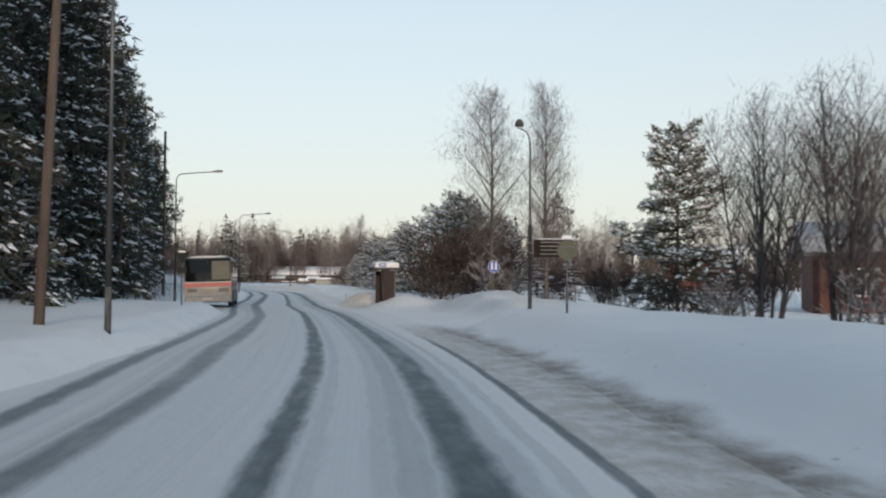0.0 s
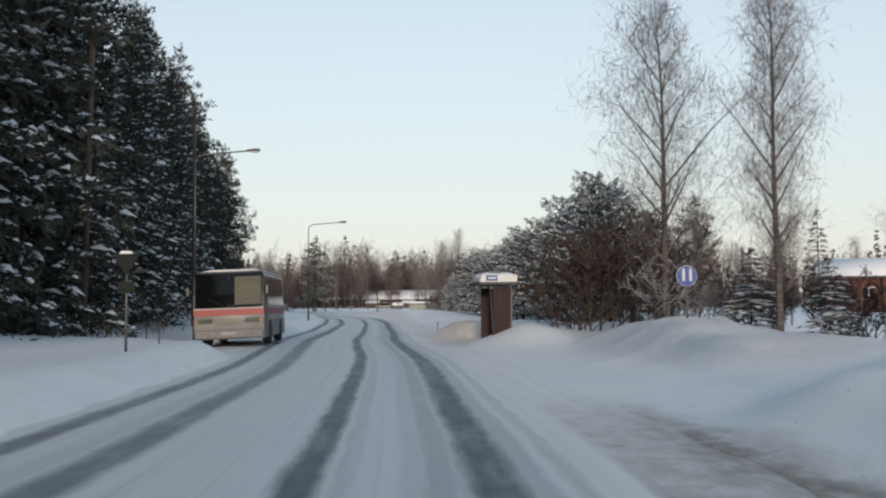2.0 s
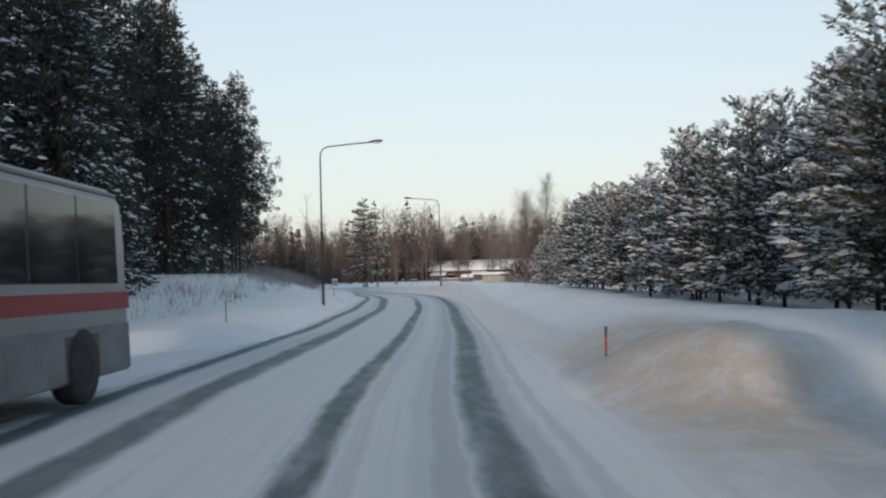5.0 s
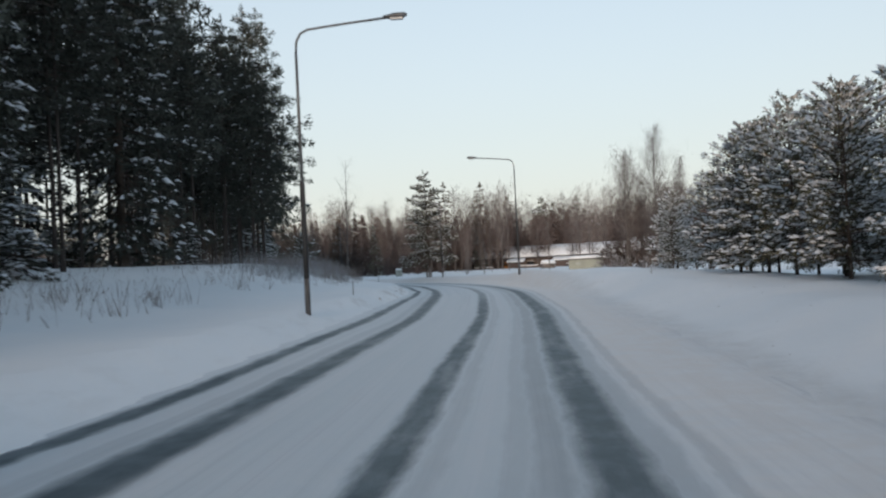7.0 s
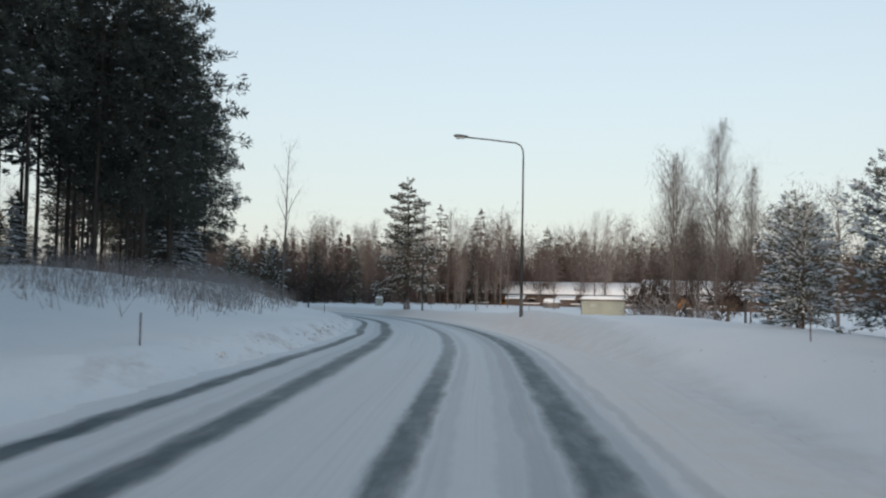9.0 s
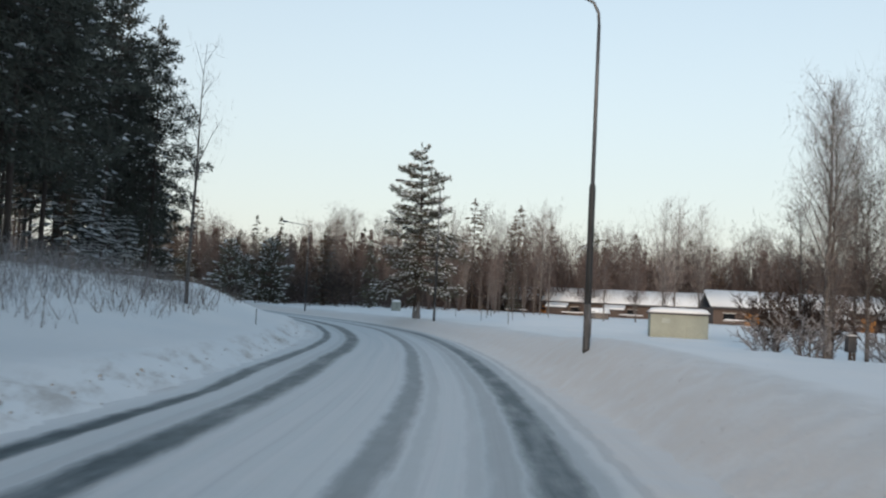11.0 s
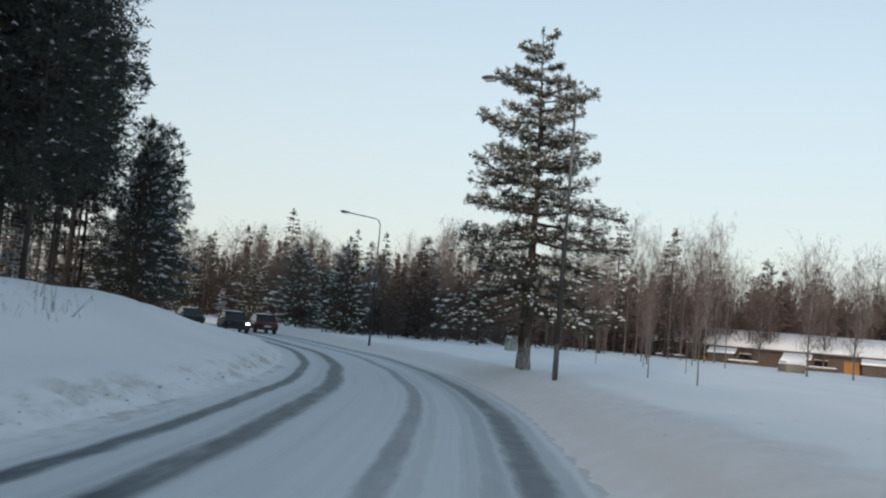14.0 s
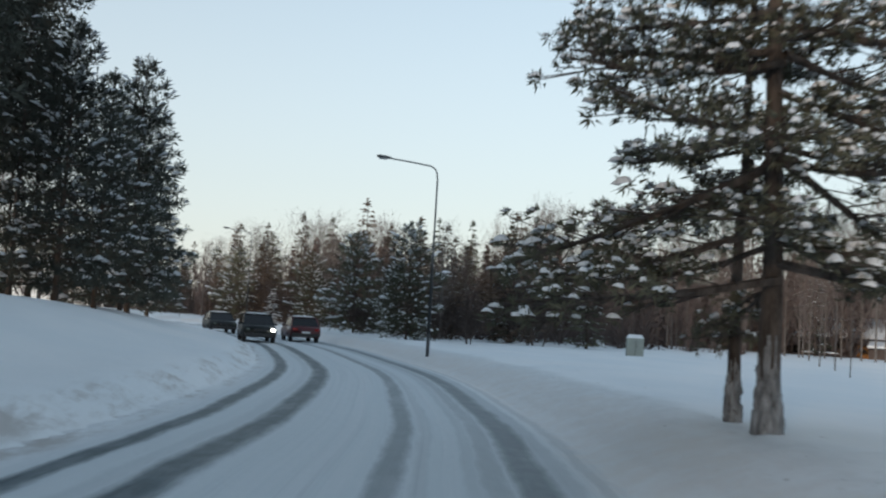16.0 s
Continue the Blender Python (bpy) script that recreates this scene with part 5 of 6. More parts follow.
# far woods all round, uncounted
def far_woods(name, seed, count, spot, label, mat, bare=0.65, fine=False):
    """Brush-like bare crowns and ragged conifers, joined."""
    r = np.random.RandomState(seed)
    tri = []
    for _ in range(count):
        x, yy, hgt = spot(r)
        foot = np.array([x, yy, 1.0 if label.startswith("under") else 0.0])
        tri.append(np.array([[[x - 0.08, yy, 0], [x + 0.08, yy, 0], [x, yy, hgt]], [[x, yy - 0.08, 0], [x, yy + 0.08, 0], [x, yy, hgt]]]))
        if r.rand() < bare:
            n = 68 if fine else 42
            t = r.uniform(0.06, 0.95, n)
            a_ = r.uniform(0, math.tau, n)
            out = np.stack([np.cos(a_), np.sin(a_), r.uniform(0.5, 2.2, n)], 1)
            out /= np.linalg.norm(out, axis=1)[:, None]
            p = foot + np.stack([np.cos(a_) * 0.05 * hgt, np.sin(a_) * 0.05 * hgt, t * hgt], 1) * np.array([1, 1, 1])
            ln = hgt * r.uniform(0.1, 0.32, n) * (1.15 - t)
            q = p + out * ln[:, None]
            w = np.stack([-np.sin(a_), np.cos(a_), np.zeros(n)], 1) * ((0.04 if fine else 0.08) * ln)[:, None]
            tri.append(np.stack([p - w, p + w, q], 1))
        else:
            n = 90 if fine else 60
            t = r.uniform(0.03, 1, n)
            rad = ((1 - t) ** 0.8 * hgt * 0.15 + 0.15) * r.uniform(0.6, 1.2, n)
            a_ = r.uniform(0, math.tau, n)
            p = foot + np.stack([np.cos(a_) * rad * 0.15, np.sin(a_) * rad * 0.15, t * hgt * 0.97], 1)
            q = foot + np.stack([np.cos(a_) * rad, np.sin(a_) * rad, t * hgt * 0.95 - 0.3 * rad], 1)
            w = np.stack([-np.sin(a_), np.cos(a_), r.uniform(-0.5, 0.5, n)], 1) * (0.035 * hgt)
            tri.append(np.stack([p, (p + q) / 2 - w, q], 1))
            tri.append(np.stack([p, q, (p + q) / 2 + w], 1))
    v = np.concatenate(tri).reshape(-1, 3)
    return tagged(new(name, mesh_from(name, v, np.arange(len(v)).reshape(-1, 3), [mat])), label, "woods", kind="stuff")


M_FARWOOD = varied("far_woods", (0.07, 0.056, 0.053), (0.155, 0.124, 0.115), 0.05, 0.9, gloss=0.1)
def bend_brush(r):
    if r.rand() < 0.5:
        x, yy, _ = on_road(r.uniform(236, 330), r.uniform(12, 40))
        return x, yy, r.uniform(3, 8)
    return r.uniform(-130, 60), r.uniform(296, 320), r.uniform(4, 9)


def mid_belt(r):
    x = r.uniform(-135, 45)
    return x, 268 + max(0, x + 82) * 0.48 + r.uniform(0, 30), r.uniform(9, 15)


def under(r):
    yy = r.uniform(0, 150)
    return line_at(EDGE, yy) - r.uniform(6, 34), yy, r.uniform(2, 7)


# unseen trees, added to keep the low sun off the first stretch
def behind(r):
    x, yy = r.uniform(-65, 120), r.uniform(-98, -44)
    off = x - float(np.interp(yy, [-110, -64, -32], [9.5, 6.9, 4.4]))
    return (x + 11 * math.copysign(1, off) if abs(off) < 5.5 else x), yy, r.uniform(12.5, 18)


def uphill(r):
    yy = r.uniform(-40, 215)
    return line_at(EDGE, yy) - (r.uniform(22, 62) if yy < 118 else r.uniform(34, 80)), yy, r.uniform(9, 15)


far_woods("far_woods", 5, 900, lambda r: (r.uniform(-230, 150), r.uniform(318, 380), r.uniform(13, 20)), "far mixed woods behind the houses", M_FARWOOD, 0.85)
far_woods("far_woods", 14, 1700, lambda r: bend_brush(r), "dense brush under the woods ahead", M_FARWOOD, 0.9, True)
far_woods("far_woods", 19, 1700, lambda r: mid_belt(r), "close-grown brown birch woods behind the houses", M_FARWOOD, 0.86, True)
far_woods("far_woods", 6, 260, lambda r: (r.uniform(60, 150), r.uniform(-60, 340), r.uniform(12, 19)), "far woods beyond the side road", M_FARWOOD)
far_woods("far_woods", 8, 700, lambda r: behind(r), "unseen spruce woods added behind to shade the road's start", M_NEEDLE, 0.25)
far_woods("far_woods", 10, 560, lambda r: uphill(r), "the depth of the woods on the uphill side", M_NEEDLE, 0.0)
far_woods("far_woods", 17, 420, lambda r: under(r), "undergrowth of small spruces in the woods", M_NEEDLE, 0.0)
far_woods("far_woods", 9, 130, lambda r: (r.uniform(-260, -185), r.uniform(-60, 400), r.uniform(13, 19)), "far woods on the uphill side", M_FARWOOD)


# ---- street lamps and poles ----
def street_lamp(x, y, height, arm, toward, label, zb=None, thick=0.85, round_head=False):
    """A steel pole with a bent arm; toward is the heading of the arm in degrees from +x."""
    z0 = ground_at(x, y, 0.25) if zb is None else zb
    ob = thing("street_lamp", pose(x, y, z0, 0, 0, toward), label, "street lamp", "street lamps")
    h = height
    low = h * 0.48
    part("lower_pole", lathe([(0.08 * thick, -0.2), (0.078 * thick, low - 0.08), (0.07 * thick, low), (0.05 * thick, low + 0.04)], 14), M_LAMPPOLE, ob, "stout dark lower pole", True)
    part("pole", tube([(0, 0, low - 0.1), (0, 0, h * 0.75), (0, 0, h - 0.55)], [0.05 * thick, 0.046 * thick, 0.04 * thick], 12), M_STEEL, ob, "slim upper pole", True)
    part("pole_frost", lathe([(0.083 * thick, 0.25), (0.0825 * thick, 1.1), (0.081 * thick, 1.15)], 14), M_POLEFROST, ob, "thin frosted band near the snow", True)
    bend = [(0, 0, h - 0.56), (0.02, 0, h - 0.3), (0.12, 0, h - 0.1), (0.32, 0, h), (arm * 0.6, 0, h + 0.1), (arm, 0, h + 0.17)]
    part("arm", tube(bend, 0.036 * thick, 10), M_STEEL, ob, "", True)
    if round_head:
        head = part("lamp_head", lathe([(0.03, h + 0.3), (0.09, h + 0.27), (0.14, h + 0.17), (0.145, h + 0.08), (0.1, h + 0.04)], 16), M_DARKMETAL, ob, "small round lamp head, unlit", True)
        head.location.x = arm
        lens = part("lens", lathe([(0.1, h + 0.045), (0.07, h - 0.01), (0.0, h - 0.03)], 16), M_LAMPGLASS, ob, "pale unlit lamp lens", True)
        lens.location.x = arm
        return ob
    bm = bmesh.new()
    prof = [(0.0, 0.02, 0.03), (0.08, 0.07, 0.05), (0.3, 0.12, 0.075), (0.52, 0.11, 0.07), (0.62, 0.05, 0.03)]
    rings = []
    for px, hw, hh in prof:
        rings.append([bm.verts.new((arm + px - 0.05, hw * math.cos(k * math.tau / 10), h + 0.19 + px * 0.06 + hh * math.sin(k * math.tau / 10))) for k in range(10)])
    for r1, r2 in zip(rings, rings[1:]):
        for k in range(10):
            bm.faces.new((r1[k], r1[(k + 1) % 10], r2[(k + 1) % 10], r2[k]))
    bm.faces.new(rings[0][::-1])
    bm.faces.new(rings[-1])
    head = part("lamp_head", bm, M_STEEL, ob, "grey lamp housing, unlit", True)
    part("lens", box((0.34, 0.16, 0.05), (arm + 0.3, 0, h + 0.135), 0.02), M_LAMPGLASS, head, "pale unlit lamp lens")
    return ob


LAMP = "grey steel street lamp with a long bent arm, unlit"
for x, yy, hgt, arm, side, turn_ in ((-6.2, 20.6, 8.2, 2.2, 1, 0), (-16.6, 60.3, 8.2, 2.2, 1, 0), (-20.3, 93.0, 7.45, 2.3, 1, 0), (-22.2, 130.1, 7.3, 2.3, -1, 0), (-36.75, 164.8, 8.1, 2.3, -1, -34), (-58.7, 193.9, 8.05, 2.0, -1, 0), (-96.4, 224.6, 8.6, 2.0, -1, 0)):
    s_, d_ = along_road(x, yy)
    hd = on_road(s_[0], 0)[2]
    street_lamp(x, yy, hgt, arm, hd + (0 if side > 0 else 180) + turn_, LAMP)
street_lamp(3.16, 32.0, 6.0, 0.35, 186, "grey footway lamp pole with a sign board on it", thick=0.8, round_head=True)


def utility_pole(x, y, h, lean):
    ob = thing("utility_pole", pose(x, y, ground_at(x, y, 0.3), 0, lean, 0), "dark tarred wooden utility pole, slightly leaning", "pole", "utility poles")
    part("pole", tube([(0, 0, 0), (0, 0, h * 0.5), (0, 0, h)], [0.115, 0.1, 0.085], 12), M_POLEWOOD, ob, "", True)
    part("cap", lathe([(0.1, h - 0.02), (0.09, h + 0.05), (0.02, h + 0.09)], 10), M_DARKMETAL, ob)
    return ob


utility_pole(-7.65, 20.6, 9.5, 2.2)
utility_pole(-20.0, 69.0, 11.6, 0.0)
utility_pole(-16.6, 50.5, 11.0, 1.2)


# ---- the coach ----
M_COACH = varied("coach_paint", (0.23, 0.235, 0.24), (0.31, 0.315, 0.32), 0.8, 0.4)
M_COACH_LOW = varied("coach_lower", (0.12, 0.128, 0.13), (0.22, 0.23, 0.235), 1.5, 0.5)
M_RED = varied("red_paint", (0.22, 0.008, 0.014), (0.28, 0.014, 0.02), 2.0, 0.4)
M_BLACKTRIM = varied("black_trim", (0.012, 0.012, 0.014), (0.025, 0.025, 0.027), 3.0, 0.35)
M_REFLECTION = varied("painted_reflection", (0.1, 0.1, 0.078), (0.14, 0.14, 0.11), 1.2, 0.7)
M_CREAM = varied("cream_panel", (0.2, 0.2, 0.155), (0.27, 0.265, 0.21), 1.2, 0.6)
M_HEADLAMP = varied("headlamp_glass", (0.05, 0.06, 0.055), (0.12, 0.14, 0.12), 8, 0.12)


def wheel(parent, x, y, r, w, name="wheel"):
    bm = lathe([(r * 0.6, -w / 2), (r * 0.93, -w / 2), (r, -w * 0.32), (r, w * 0.32), (r * 0.93, w / 2), (r * 0.6, w / 2)], 24)
    bmesh.ops.transform(bm, matrix=pose(0, 0, 0, 0, 90, 0), verts=bm.verts)
    wh = part(name, bm, M_RUBBER, parent, "", True)
    wh.location = (x, y, r)
    bm = lathe([(r * 0.1, -w * 0.42), (r * 0.55, -w * 0.4), (r * 0.62, -w * 0.51), (r * 0.62, w * 0.51), (r * 0.55, w * 0.4), (r * 0.1, w * 0.42)], 20)
    bmesh.ops.transform(bm, matrix=pose(0, 0, 0, 0, 90, 0), verts=bm.verts)
    part("rim", bm, M_STEEL, wh)
    return wh


def coach(m):
    """Front at y = 0, facing -y; 2.5 wide, 7.7 long, 2.92 high."""
    ob = thing("coach", m, "white coach with red stripe and snowy roof, parked on the verge", "bus")
    W, H, LN = 1.25, 2.92, 7.7
    outline = [(0.10, 0.32), (0.0, 0.6), (0.0, 1.3), (0.10, 2.0), (0.28, 2.62), (0.5, 2.82), (0.8, H), (LN - 0.4, H), (LN - 0.1, 2.75), (LN, 2.4), (LN, 0.5), (LN - 0.1, 0.34)]
    part("body", prism(outline, -W, W, bevel=0.07), M_COACH, ob, "", True)
    part("skirt", prism([(0.06, 0.3), (-0.012, 0.6), (-0.012, 1.02), (LN + 0.01, 1.02), (LN + 0.01, 0.3)], -W - 0.006, W + 0.006, bevel=0.03), M_COACH_LOW, ob, "dirty grey-white lower panels")
    # windscreen follows the raked front
    sl = lambda z: 0.0 + (z - 1.3) / 0.7 * 0.10 if z < 2.0 else 0.10 + (z - 2.0) / 0.75 * 0.18
    bm = bmesh.new()
    v = []
    for z in (1.5, 2.0, 2.8):
        v.append([bm.verts.new((x, sl(z) - 0.05 + 0.03 * (abs(x) / W) ** 4, z)) for x in np.linspace(-W - 0.004, W + 0.004, 9)])
    for r1, r2 in zip(v, v[1:]):
        for k in range(8):
            bm.faces.new((r1[k], r1[k + 1], r2[k + 1], r2[k]))
    bmesh.ops.solidify(bm, geom=bm.faces[:], thickness=0.02)
    ws = part("windscreen", bm, M_GLASS, ob, "dark windscreen reflecting the trees")
    part("centre_bar", box((0.035, 0.03, 1.24), (0, 0.11, 2.12), 0.008, turn=pose(0, 0, 0, -11.5)), M_BLACKTRIM, ws)
    # tan panel on the right imitates a reflection in the windscreen
    part("sun_blind", box((0.95, 0.012, 1.1), (0.7, 0.085, 2.14), 0.004, turn=pose(0, 0, 0, -12.5)), M_REFLECTION, ws, "tan panel painted in place of a reflection on the glass")
    part("front_cap", prism([(0.262, 2.63), (0.485, 2.838), (0.62, 2.885), (0.62, 2.7), (0.3, 2.6)], -W + 0.04, W - 0.04), M_BLACKTRIM, ob, "black band over the windscreen")
    for k in (-1, 1):
        part("front_pillar", prism([(-0.03, 1.5), (0.06, 2.0), (0.24, 2.72), (0.4, 2.72), (0.26, 1.5)], min(k * (W - 0.05), k * (W + 0.012)), max(k * (W - 0.05), k * (W + 0.012))), M_BLACKTRIM, ob)
    for k in (-1, 1):
        part("wiper", tube([(k * 0.15, -0.03, 1.53), (k * 0.7, 0.0, 1.85)], 0.012, 6), M_BLACKTRIM, ob)
    part("stripe", prism([(-0.022, 1.2), (-0.022, 1.44), (LN + 0.015, 1.44), (LN + 0.015, 1.2)], -W - 0.012, W + 0.012), M_RED, ob, "red stripe round the body")
    part("upper_line", prism([(-0.018, 1.44), (-0.016, 1.49), (LN + 0.012, 1.49), (LN + 0.012, 1.44)], -W - 0.009, W + 0.009), M_COACH, ob)
    for k in (-1, 1):
        hl = part("headlamp", box((0.56, 0.06, 0.17), (k * 0.86, -0.015, 1.0), 0.03), M_HEADLAMP, ob, "dark unlit headlamp cluster")
        part("indicator", box((0.12, 0.065, 0.13), (k * 1.14, -0.012, 1.0), 0.02), varied("amber", (0.4, 0.14, 0.02), (0.5, 0.2, 0.03), 8, 0.3), hl)
        part("mirror", box((0.14, 0.1, 0.36), (k * 1.42, -0.12, 2.15), 0.03), M_BLACKTRIM, ob)
        part("mirror_arm", tube([(k * 1.2, 0.1, 2.66), (k * 1.4, -0.1, 2.62), (k * 1.42, -0.12, 2.3)], 0.02, 6), M_BLACKTRIM, ob)
    part("grille", box((0.95, 0.05, 0.16), (0, -0.012, 1.0), 0.015), M_CREAM, ob, "pale grille between the headlamps")
    part("bumper", box((2.46, 0.12, 0.34), (0, 0.0, 0.5), 0.05), M_COACH_LOW, ob)
    part("plate", box((0.5, 0.02, 0.11), (0, -0.068, 0.52), 0.005), M_COACH, ob, "plain white number plate")
    for k in (-1, 1):
        for j in range(4):
            part("side_window", box((0.03, 1.42, 1.16), (k * (W - 0.002), 2.2 + j * 1.46, 2.14), 0.01), M_GLASS, ob)
        part("corner_glass", prism([(0.0, 1.52), (0.12, 2.0), (0.34, 2.7), (0.62, 2.7), (0.5, 1.52)], k * (W - 0.01), k * (W + 0.012)), M_GLASS, ob)
        part("side_door", box((0.03, 0.85, 2.2), (k * (W + 0.002), 0.95, 1.52), 0.02), M_BLACKTRIM, ob)
        part("roof_edge", box((0.06, LN - 1.2, 0.07), (k * (W - 0.02), LN / 2 + 0.3, H - 0.09), 0.02), M_BLACKTRIM, ob, "dark roof gutter")
        for y_ in (2.1, 5.9):
            part("wheel_arch", box((0.06, 1.2, 0.62), (k * (W - 0.02), y_, 0.62), 0.03), M_BLACKTRIM, ob)
            wheel(ob, k * (W - 0.12), y_, 0.5, 0.3)
    part("roof_snow", snow_cap(2.2, LN - 1.0, 0.1, (0, LN / 2 + 0.15, H - 0.005), 4), M_SNOW, ob, "thin snow on the roof", True)
    return ob


hd = on_road(58, 0)[2]
coach(pose(-13.05, 54.6, -0.1, 0, -2.0, 10.7) @ Matrix.Diagonal((1, 1, 0.955, 1)))


# ---- bus shelter ----
M_BROWN = varied("brown_boards", (0.014, 0.007, 0.007), (0.03, 0.014, 0.012), 3.0, 0.7, 0.004, 40, stretch=(1, 1, 0.15))
M_WHITE = varied("white_sheet", (0.6, 0.62, 0.62), (0.72, 0.73, 0.73), 2.0, 0.5)
M_SIGNBLUE = varied("sign_blue", (0.012, 0.06, 0.28), (0.018, 0.085, 0.36), 2.0, 0.4)
M_SIGNDARK = varied("sign_dark", (0.022, 0.016, 0.016), (0.04, 0.03, 0.03), 2.0, 0.9, gloss=0.1)
M_SIGNDULL = varied("dull_sign_back", (0.02, 0.023, 0.022), (0.035, 0.04, 0.037), 2.0, 0.9, gloss=0.1)
M_SIGNBACK = varied("sign_back", (0.1, 0.105, 0.08), (0.145, 0.15, 0.115), 2.0, 0.8, gloss=0.2)


def bus_shelter(m):
    ob = thing("bus_shelter", m, "small dark brown bus shelter with a snowy white roof", "bus shelter")
    for k in range(4):
        part("end_board", box((0.185, 0.035, 2.65), (-0.14 + k * 0.19, 0, 0.63), 0.006), M_BROWN, ob)
    part("corner_post", box((0.05, 0.07, 2.7), (0.55, 0.02, 0.7), 0.01), M_STEEL, ob, "pale corner post")
    part("front_post", box((0.04, 0.05, 2.7), (-0.26, 0.02, 0.7), 0.01, turn=pose(0, 0, 0, 0, -3, 0)), M_DARKMETAL, ob, "dark leaning front post")
    part("back_wall", box((0.05, 2.4, 2.6), (0.57, 1.25, 0.63), 0.008), M_BROWN, ob)
    part("far_wall", box((0.9, 0.05, 2.6), (0.1, 2.45, 0.63), 0.008), M_BROWN, ob)
    part("bench", box((0.4, 2.2, 0.06), (0.36, 1.25, 0.5), 0.01), M_BROWN, ob)
    part("roof", box((1.6, 2.95, 0.13), (0, 1.25, 2.1), 0.02), M_DARKMETAL, ob, "dark roof slab")
    fascia = part("fascia", box((1.52, 0.05, 0.3), (0.0, -0.24, 2.3), 0.015), M_WHITE, ob, "white fascia board")
    pl = part("stop_plate", box((0.46, 0.03, 0.22), (-0.3, -0.275, 2.31), 0.01), M_SIGNBLUE, fascia, "dark blue stop plate")
    part("lettering_bar", box((0.32, 0.012, 0.07), (-0.3, -0.293, 2.31), 0.003), M_WHITE, fascia)
    part("roof_snow", snow_cap(1.62, 2.95, 0.38, (0, 1.25, 2.165), 9), M_SNOW, ob, "thick cushion of snow on the roof", True)
    return ob


sx, sy = -3.25, 54.0
bus_shelter(pose(sx, sy, 0.34, 0, 0, on_road(55, 0)[2] + 2) @ Matrix.Scale(0.84, 4))


# ---- signs ----
def disc(r, th, at, axis_turn):
    bm = lathe([(r - 0.006, -th / 2), (r, -th / 2 + 0.004), (r, th / 2 - 0.004), (r - 0.006, th / 2)], 28)
    bmesh.ops.transform(bm, matrix=Matrix.Translation(at) @ axis_turn, verts=bm.verts)
    return bm


upright = pose(0, 0, 0, 90, 0, 0)
x, yy = 2.35, 47.2
z0 = ground_at(x, yy, 0.3)
rsign = thing("road_sign", pose(x, yy, z0, 0, 0, 8), "round blue footway sign with white symbols on a post", "road sign")
part("post", tube([(0, 0, 0), (0, 0, 2.05 - z0 + 0.3)], 0.03, 10), M_STEEL, rsign, "", True)
face = part("sign_face", disc(0.27, 0.02, (0, -0.045, 2.1 - z0), upright), M_SIGNBLUE, rsign)
part("rim", disc(0.283, 0.014, (0, -0.04, 2.1 - z0), upright), M_WHITE, rsign, "thin white rim")
for k in (-0.09, 0.1):
    part("symbol", box((0.07, 0.012, 0.26), (k, -0.062, 2.09 - z0), 0.005), M_WHITE, face, "white symbol bar")
    part("symbol", disc(0.038, 0.012, (k, -0.062, 2.26 - z0), upright), M_WHITE, face, "white symbol dot")


x, yy = -10.3, 40.0
z0 = ground_at(x, yy, 0.3)
ysign = thing("road_sign", pose(x, yy, z0, 0, 0, 14), "triangular traffic sign seen from its dull back, snow on top", "road sign")
part("post", tube([(0, 0.05, 0), (0, 0.05, 2.65 - z0)], 0.03, 10), M_STEEL, ysign, "", True)
bm = prism([(-0.3, 2.5 - z0), (0.3, 2.5 - z0), (0.03, 2.06 - z0), (-0.03, 2.06 - z0)], -0.01, 0.01)
bmesh.ops.transform(bm, matrix=pose(0, 0, 0, 0, 0, 90), verts=bm.verts)
part("sign_plate", bm, M_SIGNDULL, ysign)
part("sub_plate", box((0.36, 0.02, 0.24), (0, 0, 1.78 - z0), 0.006), M_SIGNDULL, ysign)
part("snow_cap", snow_cap(0.3, 0.08, 0.06, (0, 0, 2.5 - z0), 3), M_SNOW, ysign)

x, yy = 3.8, 26.4
z0 = ground_at(x, yy, 0.3)
bsign = thing("road_sign", pose(x, yy, z0, 0, 0, -6), "round traffic sign seen from its dull grey-green back", "road sign")
part("post", tube([(0, 0.05, 0), (0, 0.05, 2.5 - z0)], 0.03, 10), M_STEEL, bsign, "", True)
part("sign_plate", disc(0.265, 0.02, (0, 0, 2.2 - z0), upright), M_SIGNBACK, bsign)
part("bracket", box((0.4, 0.03, 0.04), (0, -0.02, 2.28 - z0), 0.005), M_STEEL, bsign)
part("snow_cap", snow_cap(0.3, 0.1, 0.09, (0, 0, 2.49 - z0), 3), M_SNOW, bsign)

board = thing("direction_board", pose(3.2, 31.9, 0, 0, 0, 4), "dark direction board with four pale lines on a lamp pole", "direction sign")
part("frame", box((1.2, 0.05, 0.56), (0.66, -0.06, 2.44), 0.012), M_SIGNDARK, board)
for k in range(4):
    pl = part("plate", box((1.08, 0.03, 0.105), (0.68, -0.095, 2.255 + k * 0.124), 0.006), M_SIGNDARK, board)
    part("lettering_bar", box((0.84, 0.01, 0.02), (0.68 + 0.02 * (k % 2), -0.115, 2.255 + k * 0.124), 0.002), M_GREY, pl)
for k in (2.3, 2.6):
    part("clamp", box((0.16, 0.14, 0.04), (0.0, -0.02, k), 0.006), M_STEEL, board)
part("snow_cap", snow_cap(1.2, 0.07, 0.022, (0.66, -0.06, 2.72), 5), M_SNOW, board)


# ---- posts, stakes, boxes ----
M_ORANGE = varied("stake_red", (0.26, 0.035, 0.035), (0.36, 0.05, 0.05), 4, 0.6)


